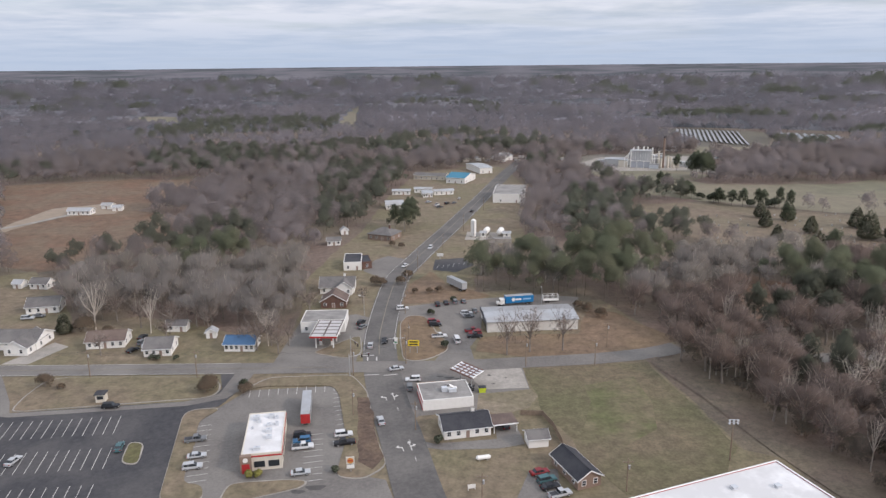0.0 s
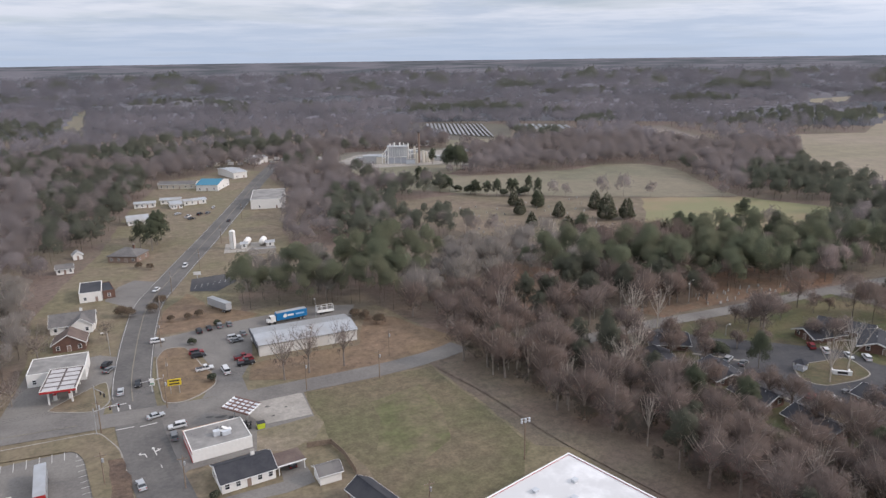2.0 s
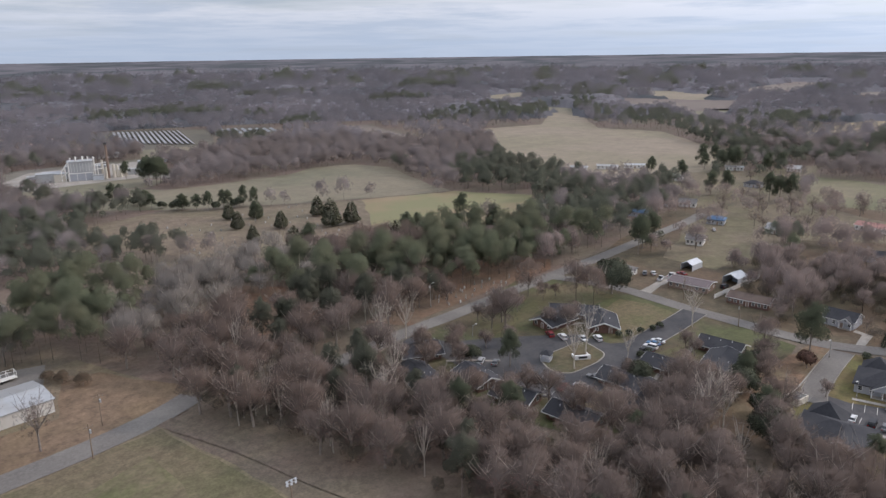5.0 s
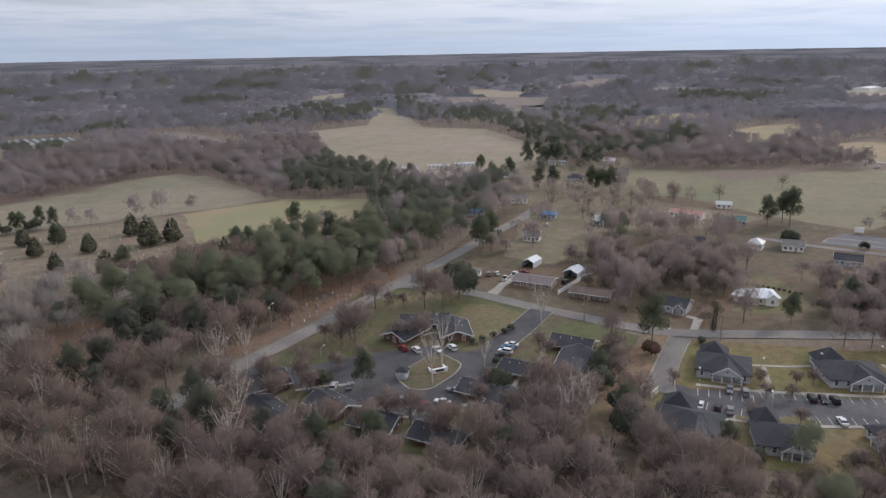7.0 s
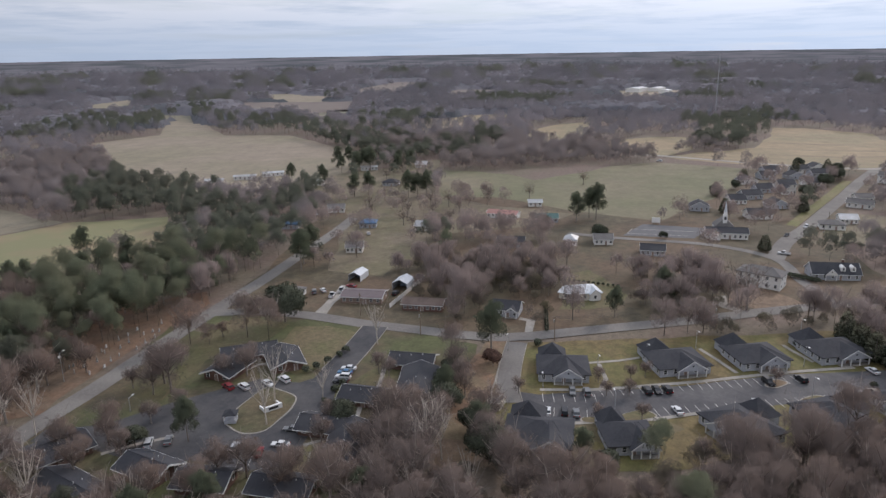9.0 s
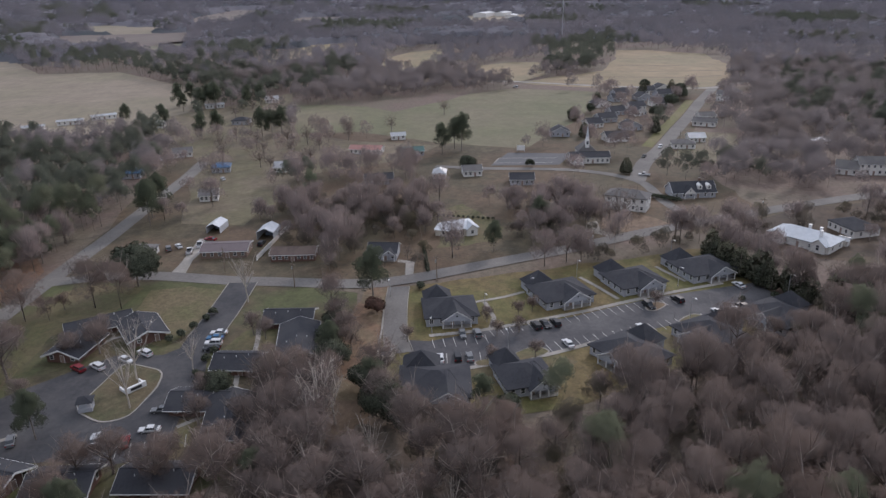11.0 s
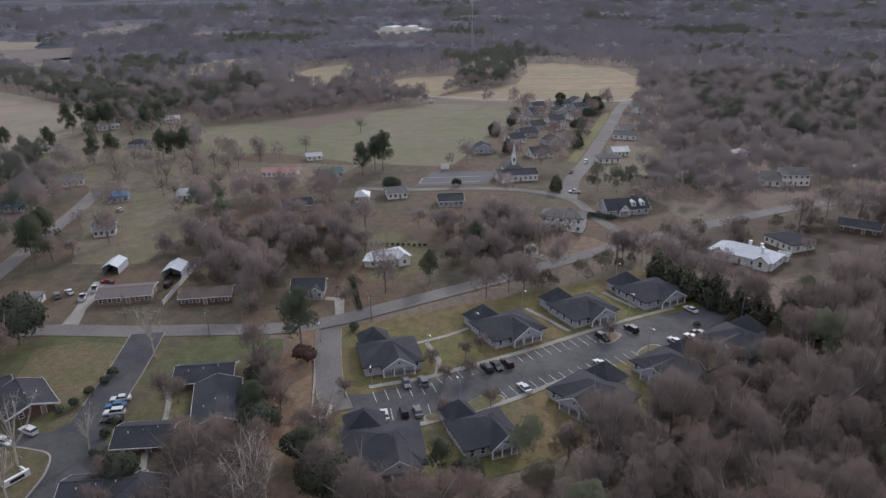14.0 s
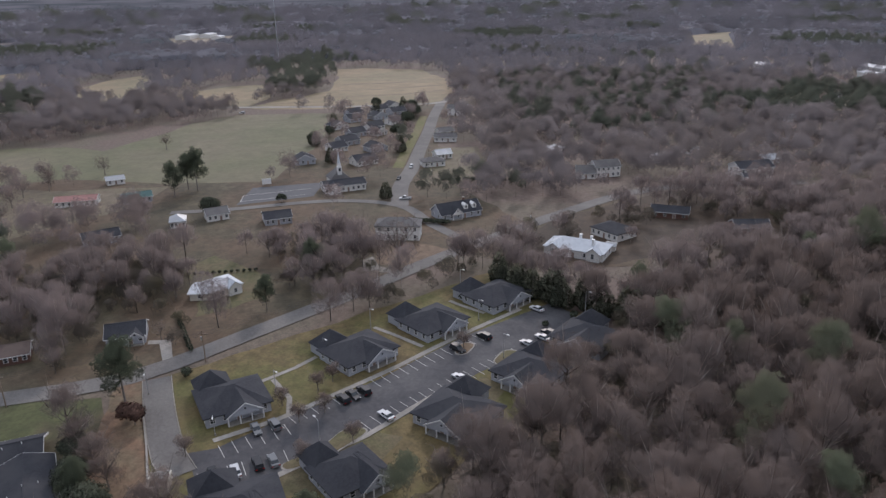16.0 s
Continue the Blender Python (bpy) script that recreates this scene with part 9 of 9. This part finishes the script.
part("bin", Build().add([(-0.9, -0.8, 0), (0.9, -0.8, 0), (0.9, 0.8, 0), (-0.9, 0.8, 0), (-1.1, -0.9, 1.5), (1.1, -0.9, 1.5), (1.1, 0.9, 1.5), (-1.1, 0.9, 1.5)], [(3, 2, 1, 0), (0, 1, 5, 4), (1, 2, 6, 5), (2, 3, 7, 6), (3, 0, 4, 7), (4, 5, 6, 7)]), LIME, sk)
part("lid", Build().box(-1.12, -0.9, 1.5, 1.12, 0.9, 1.6), DARKMETAL, sk)
gt = thing("gas_tank", "white horizontal propane tank on feet", "tank", pose(9.4, 156.2, 0.1, 0, 0, 12))
part("vessel", Build().rod((-1.5, 0, 0.8), (1.5, 0, 0.8), 0.55, 0.55, 12).rod((-1.5, 0, 0.8), (-1.85, 0, 0.8), 0.55, 0.25, 12).rod((1.5, 0, 0.8), (1.85, 0, 0.8), 0.55, 0.25, 12), WHITE, gt)
for q in (-1, 1):
    part("foot", Build().box(q - 0.12, -0.4, 0, q + 0.12, 0.4, 0.4), CONCRETE, gt)
gz = thing("gazebo", "small grey garden shelter with a dark roof", "gazebo", pose(170.5, 170, 0.3, 0, 0, 20))
part("roof", Build().add([(-1.9, -1.9, 2.4), (1.9, -1.9, 2.4), (1.9, 1.9, 2.4), (-1.9, 1.9, 2.4), (0, 0, 3.6)], [(0, 1, 4), (1, 2, 4), (2, 3, 4), (3, 0, 4), (3, 2, 1, 0)]), SHINGLE, gz)
part("wall", Build().box(-1.5, -1.5, 0, 1.5, 1.5, 1.0), GREY, gz)
for q in (-1, 1):
    for w in (-1, 1):
        part("post", Build().box(q * 1.45 - 0.08, w * 1.45 - 0.08, 1.0, q * 1.45 + 0.08, w * 1.45 + 0.08, 2.4), TRIM, gz)
mo = thing("entry_monument", "pale masonry planter wall with dark shrubs", "monument", pose(179, 162.4, 0.3, 0, 0, -35))
part("wall", Build().box(-2.6, -0.3, 0, 2.6, 0.3, 1.4), TRIM, mo)
for q in (-2.4, 2.4):
    part("wing_wall", Build().box(q - 0.2, 0.3, 0, q + 0.2, 3.0, 0.9), TRIM, mo)
part("plaque", Build().box(-1.4, -0.34, 0.4, 1.4, -0.3, 1.1), DARKMETAL, mo)
be = thing("bin_enclosure", "pale walled bin enclosure with a white gate", "enclosure", pose(197.5, 104.6, 0.2, 0, 0, -8))
part("wall", Build().box(-2.5, -2, 0, -2.2, 2, 1.9).box(-2.2, 1.7, 0, 2.5, 2, 1.9).box(-2.2, -2, 0, 2.5, -1.7, 1.9), CREAM, be)
part("gate", Build().box(2.5, -1.7, 0.1, 2.6, 1.7, 1.8), TRIM, be)
part("container", Build().box(-1.6, -1.2, 0, 0.8, 1.2, 1.4), DARKMETAL, be)
ribbon("retaining_kerb", [(225, 109.5), (212, 108), (200, 107), (194, 106)], 0.4, CONCRETE, 0.55, "low pale retaining kerb beside the drive", "kerb", "structure", None, 0.5)


def carport(x, y, turn, W, L, h, label):
    """Gabled metal carport, open in front."""
    base = thing("metal_carport", label, "carport", pose(x, y, 0.12, 0, 0, turn), "metal carports")
    prof = [(-W / 2, 0), (-W / 2, h * 0.66), (0, h), (W / 2, h * 0.66), (W / 2, 0)]
    n = len(prof)
    b = Build()
    b.v = [(a, -L / 2, z) for a, z in prof] + [(a, L / 2, z) for a, z in prof] + [(a * 0.97, -L / 2, z * 0.97) for a, z in prof] + [(a * 0.97, L / 2, z * 0.97) for a, z in prof]
    b.f = [(i, i + 1, n + i + 1, n + i) for i in range(n - 1)] + [(2 * n + i + 1, 2 * n + i, 3 * n + i, 3 * n + i + 1) for i in range(n - 1)] + [(i + 1, i, 2 * n + i, 2 * n + i + 1) for i in range(n - 1)]
    part("shell", b, GALV, base)
    part("back_wall", Build().add([(a * 0.97, L / 2 - 0.1, z * 0.97) for a, z in prof], [tuple(range(n))]).add([(a * 0.97, L / 2 - 0.05, z * 0.97) for a, z in prof], [tuple(range(n - 1, -1, -1))]), GALV, base)
    part("stored_load", Build().box(-W * 0.25, L * 0.1, 0, W * 0.3, L * 0.35, 1.4), mat("tarp_blue_grey", (0.2, 0.24, 0.3), None, 1.0), base)


carport(293.5, 186.8, -90, 5.5, 9, 4.0, "white gabled metal carport open in front")
carport(287, 164, -90, 6.5, 9, 4.6, "tall pale metal carport with a gable roof")
carport(333, 168, -80, 5, 7, 3.0, "low white carport among trees")
carport(332, 161.5, -80, 5, 7, 3.0, "low white carport among trees")


def fence(line, h, material, label, step=2.4, solid=True):
    base = thing("fence", label, "fence")
    for (x0, y0), (x1, y1) in zip(line[:-1], line[1:]):
        n = max(1, round(math.hypot(x1 - x0, y1 - y0) / step))
        a = math.degrees(math.atan2(y1 - y0, x1 - x0))
        for i in range(n):
            x, y = x0 + (x1 - x0) * (i + 0.5) / n, y0 + (y1 - y0) * (i + 0.5) / n
            w = math.hypot(x1 - x0, y1 - y0) / n
            if solid:
                part("panel", Build().box(-w / 2 + 0.05, -0.03, 0.1, w / 2 - 0.05, 0.03, h), material, base, at=pose(x, y, 0.1, 0, 0, a))
            else:
                part("rail", Build().box(-w / 2, -0.03, h * 0.8, w / 2, 0.03, h * 0.86).box(-w / 2, -0.03, h * 0.35, w / 2, 0.03, h * 0.41), material, base, at=pose(x, y, 0.1, 0, 0, a))
            part("post", Build().box(-w / 2 - 0.06, -0.06, 0, -w / 2 + 0.06, 0.06, h + 0.1), material, base, at=pose(x, y, 0.1, 0, 0, a))
    return base


fence([(262, 160.4), (299, 158.8)], 1.9, WHITE, "long white panel fence between two yards")
fence([(254, 99.5), (275, 103), (312, 110)], 1.4, WOODPOLE, "dark wire and post fence overgrown by ivy", 3.0, False)
fence([(21, 179), (27, 178.5), (29, 172), (30, 163)], 1.6, WOODPOLE, "weathered leaning board fence")
for k in range(12):
    plant(SHRUB, 254.5 + k * 2.0 + (k % 3) * 0.2, 99.6 + k * 0.35, 0.8)
for k in range(16):
    plant(SHRUB, 313 - k * 0.3, 109 - k * 2.0, 0.7)
for k in range(14):
    plant(SHRUB, 344 - k * 0.8, 22 - k * 1.3 - 4, 1.3)
for k in range(10):
    plant(SHRUB, 400 - k * 1.5, -18 - k * 3.4, 1.5)
for k in range(9):
    plant(SHRUB, 348 + k * 0.3, -150 - k * 3.0, 1.6)

# round water silo and the two horizontal tanks
si = thing("silo", "tall white cylindrical storage tank", "tank", pose(17.2, 388, 0.16))
part("shell", Build().rod((0, 0, 0), (0, 0, 9.2), 1.55, 1.55, 18).rod((0, 0, 9.2), (0, 0, 9.9), 1.55, 0.6, 18), WHITE, si)
part("ladder", Build().box(-0.2, -1.75, 0.2, 0.2, -1.6, 9.4), POLEGREY, si)
part("plinth", Build().rod((0, 0, -0.1), (0, 0, 0.3), 2.2, 2.2, 16), CONCRETE, si)
for x, y in ((24.6, 391), (32.4, 389.5)):
    tk = thing("gas_vessel", "large white horizontal tank on saddles", "tank", pose(x, y, 0.16, 0, 0, 75), "horizontal tanks")
    part("vessel", Build().rod((-3, 0, 2.6), (3, 0, 2.6), 1.6, 1.6, 16).rod((-3, 0, 2.6), (-3.8, 0, 2.6), 1.6, 0.8, 16).rod((3, 0, 2.6), (3.8, 0, 2.6), 1.6, 0.8, 16), WHITE, tk)
    for q in (-1.8, 1.8):
        part("saddle", Build().box(q - 0.25, -1.2, 0, q + 0.25, 1.2, 1.4), CONCRETE, tk)
house((21, 386), (24, 385.7), 3, 2.6, 0.6, "gable", WHITE, METALROOF, "small white pump hut", "hut", "hut", front=1, side=0, door=False)
house((33.5, 384.5), (37.5, 384.3), 4, 2.6, 0.6, "gable", WHITE, METALROOF, "small white pump hut", "hut", "hut", front=1, side=0, door=False)
house((24, 372), (37, 371.5), 5, 2.2, 0, "flat", CONCRETE, GREYROOF, "low concrete basin building", "hut", "hut", front=0, side=0, door=False)
house((38, 357), (50, 356), 7, 2.8, 1.4, "gable", BRICK, SHINGLE, "dark roofed building behind trees", front=4)

# ---- industrial plant ----
PLANTGREY = mat("plant_cladding", (0.42, 0.42, 0.42), (0.34, 0.34, 0.34), 0.2, c=(0.5, 0.49, 0.47), broad=0.03, rough=0.6)
pl_ = thing("industrial_plant", "grey industrial plant with tanks, towers and stacks", "factory", pose(175, 655, 0.16, 0, 0, -18))
for x, y, w, d, h, mm in ((7.7, 0, 18, 13, 14.5, PLANTGREY), (-17.5, -2, 13, 10, 6.5, METALROOF), (-7.5, -3, 8, 9, 6, CREAM), (-27, 0, 7, 8, 4.5, GREY), (4, 13, 16, 8, 9, PLANTGREY), (22, 7, 9, 8, 9, PLANTGREY),
                          (20, -9, 8, 5, 3.5, GALV), (37, 4, 9, 8, 5, CREAM), (46, 8, 8, 6, 4, METALROOF), (-14, 14, 14, 8, 5, METALROOF), (56, 12, 12, 8, 4.5, GREY)):
    bl = part("block", Build().box(x - w / 2, y - d / 2, 0, x + w / 2, y + d / 2, h), mm, pl_)
    part("roof_cap", Build().box(x - w / 2 - 0.3, y - d / 2 - 0.3, h, x + w / 2 + 0.3, y + d / 2 + 0.3, h + 0.5), METALROOF, bl)
part("open_bay", Build().box(-1.0, -8.2, 0, 16.4, -6.51, 5.6), GREY, pl_, "grey open loading bay")
for i in range(9):
    part("cladding_rib", Build().box(-1.0 + i * 2.15, -6.62, 5.8, -0.85 + i * 2.15, -6.5, 14.2), WHITE, pl_)
for x in (-1.2, 5.0, 11.0, 16.6):
    part("bay_post", Build().box(x - 0.2, -8.6, 0, x + 0.2, -8.2, 6.2), WHITE, pl_)
part("bay_beam", Build().box(-1.4, -8.6, 5.7, 16.8, -8.2, 6.3), WHITE, pl_)
for x, y, r, h, z in ((5, -1, 0.6, 3.4, 14.5), (10, 1, 0.7, 3.0, 14.5), (17.8, -2, 0.7, 17.0, 0), (13.5, 3, 0.5, 2.4, 14.5), (1, 2, 0.5, 2.0, 14.5)):
    part("vent", Build().rod((x, y, z), (x, y, z + h), r, r, 10).rod((x, y, z + h), (x, y, z + h + 0.8), r * 1.3, r * 0.5, 10), WHITE, pl_)
for x, y, r, h, mm in ((27.7, -5, 1.0, 27, TANBRICK), (23.6, -5, 1.1, 15, CREAM), (26.0, -7, 1.0, 9, CREAM), (31.6, -5, 1.2, 11, CREAM), (34.2, -4, 1.2, 10, CREAM), (36.8, -5, 0.8, 7, CREAM)):
    part("tower", Build().rod((x, y, 0), (x, y, h), r, r * 0.85, 12), mm, pl_)
part("stack_head", Build().rod((27.7, -5, 27), (27.7, -5, 28.4), 1.25, 1.25, 12), DARKMETAL, pl_, "dark head of the tall stack")
for x, y, z, u, v, w in ((-6, -8, 8, -0.5, -8, 15), (-6, -8, 0, -6, -8, 8), (-3, -8, 0, -3, -8, 11.5), (-0.5, -8, 0, -0.5, -8, 15), (-6, -8, 4, -0.5, -8, 8), (17, -8, 12, 27, -5, 13), (17, -8, 8, 24, -6, 8.5), (20, -8, 0, 20, -8, 12)):
    part("pipe", Build().rod((x, y, z), (u, v, w), 0.35, 0.35, 7), WHITE, pl_, "white pipe and conveyor frame")
house((200, 786), (250, 760), 9, 4.0, 1.0, "gable", WHITE, METALROOF, "long low white shed behind the plant", "warehouse", "warehouse", front=0, side=0)
for k in range(26):
    x, y = 118 + (k % 13) * 9 + rng.normal() * 2, 700 + (k // 13) * 16 + rng.normal() * 3
    cr_ = thing("storage_crate", "pale stack of stored crates in a yard", "crate stack", pose(float(x) - 110, float(y), 0.1, 0, 0, float(rng.uniform(-20, 20))), "yard stacks")
    part("body", Build().box(-2.5, -1.2, 0, 2.5, 1.2, float(rng.uniform(1.2, 2.8))), (WHITE, METALROOF, CREAM)[k % 3], cr_)
for k in range(10):
    x, y = 250 + (k % 5) * 7, 700 + (k // 5) * 10
    cr_ = thing("storage_crate", "pale stack of stored crates in a yard", "crate stack", pose(x, y, 0.1, 0, 0, k * 17), "yard stacks")
    part("body", Build().box(-2, -1.2, 0, 2, 1.2, 2.2), (WHITE, GALV)[k % 2], cr_)


# ---- solar farm ----
def solar_row(x, y, L, turn):
    base = thing("solar_row", "long tilted row of solar panels, sky reflection in their grey", "solar panel", pose(x, y, float(land(x, y)), 0, 0, turn), "solar rows")
    part("panel", Build().slab([(-L / 2, -1.6, 1.0), (L / 2, -1.6, 1.0), (L / 2, 1.6, 2.1), (-L / 2, 1.6, 2.1)], 0.08), PANEL, base)
    part("rack", Build().box(-L / 2, -0.1, 0.9, L / 2, 0.1, 1.05), GALV, base)
    for q in (-0.45, -0.15, 0.15, 0.45):
        part("leg", Build().rod((q * L, 0, 0), (q * L, 0, 1.5), 0.08, 0.08, 5), GALV, base)


# The dark between panel rows is shade put into the grass colour.
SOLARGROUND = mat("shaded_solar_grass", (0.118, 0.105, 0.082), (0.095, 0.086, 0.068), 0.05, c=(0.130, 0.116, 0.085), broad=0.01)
sheet("ground_solar_field", [(256, 880), (282, 803), (360, 786), (440, 950), (352, 1026), (288, 1016)], SOLARGROUND, 0.1, "grass under the solar rows, panel shade in its colour", "field", 2)
sheet("ground_solar_field", [(382, 768), (440, 738), (508, 925), (440, 964), (410, 900)], SOLARGROUND, 0.1, "grass under the solar rows, panel shade in its colour", "field", 2)
for i in range(15):
    k = i / 14
    L = 132 + 30 * k
    solar_row(289 + 56 * k + 0.151 * L, 877 - 73 * k + 0.476 * L, L, 72.5)
for i in range(8):
    solar_row(430 + i * 7.6, 902 - i * 4.5, 74 - i * 4, 250)

# ---- cemetery stones ----
STONES = [Build().box(-0.45, -0.12, 0, 0.45, 0.12, 0.9).rod((0, -0.12, 0.9), (0, 0.12, 0.9), 0.45, 0.45, 10).mesh("slab", STONE),
          Build().box(-0.6, -0.15, 0.2, 0.6, 0.15, 0.95).box(-0.8, -0.3, 0, 0.8, 0.3, 0.2).mesh("slab", STONE),
          Build().box(-0.3, -0.3, 0, 0.3, 0.3, 0.5).rod((0, 0, 0.5), (0, 0, 1.9), 0.24, 0.1, 4).mesh("slab", STONE)]


def gravestone(x, y, k):
    base = thing("gravestone", "pale weathered gravestone in dry grass", "gravestone", pose(x, y, 0.08, 0, 0, 200 + (k * 53) % 24), "gravestones")
    part("slab", STONES[k % 3], None, base)


k = 0
for i in range(11):
    for j in range(12):
        x, y = 150 + i * 11 + rng.normal() * 1.5, 330 + j * 9.5 + rng.normal() * 1.2
        if inside(np.array([x]), np.array([y]), CEMETERY)[0] and rng.random() < 0.7:
            gravestone(float(x), float(y), k)
            k += 1
for i in range(26):
    gravestone(float(184 + (i % 9) * 5 + rng.normal()), float(229 + (i // 9) * 5 + rng.normal()), i)

# ---- radio mast and far buildings ----
ms = thing("radio_mast", "tall thin lattice radio mast", "mast", pose(1049, 0, 0))
part("mast", Build().rod((0, 0, 0), (0, 0, 84), 0.45, 0.3, 4), POLEGREY, ms)
for z in range(6, 80, 14):
    part("band", Build().box(-0.5, -0.5, z, 0.5, 0.5, z + 3), GREY if z % 28 else WHITE, ms)
for x, y, L, w, h in ((1250, 1030, 40, 20, 8), (1690, 120, 60, 30, 8), (1720, 80, 50, 24, 7), (1640, 60, 30, 20, 6), (-640, 1900, 40, 14, 7), (-480, 1800, 30, 12, 6), (-260, 1760, 30, 12, 6), (-560, 2050, 50, 14, 7),
                      (1180, -640, 60, 24, 8), (1240, -720, 50, 20, 7), (1100, -560, 44, 18, 7), (1330, -820, 60, 24, 8), (640, -560, 40, 18, 8), (610, -520, 24, 14, 7), (90, 2700, 50, 20, 8), (420, 3000, 60, 20, 8), (700, -470, 20, 12, 10)):
    house((x - L / 2, y), (x + L / 2, y - L * 0.3), w, h, 1.5, "gable", WHITE, WHITEROOF, "pale large building far off in the woods", "building", "far_building", front=0, side=0, door=False, trim=False, group="far buildings")
fs = thing("far_steeple", "white church steeple over the far town", "steeple", pose(668, -600, 0))
part("tower", Build().box(-3, -3, 0, 3, 3, 16), WHITE, fs)
part("spire", Build().rod((0, 0, 16), (0, 0, 30), 3, 0.1, 8), GALV, fs)

# ---- cemetery pole ----
fl = thing("flagpole", "tall pale pole beside the gravestones", "pole", pose(178.6, 232.9, 0.09))
part("shaft", Build().rod((0, 0, 0), (0, 0, 8.5), 0.09, 0.05, 8), POLEGREY, fl)
part("box", Build().box(-0.6, -0.15, 7.6, 0.0, 0.15, 8.3), WHITE, fl, "white box at its top")
part("footing", Build().rod((0, 0, -0.1), (0, 0, 0.15), 0.35, 0.35, 10), CONCRETE, fl)
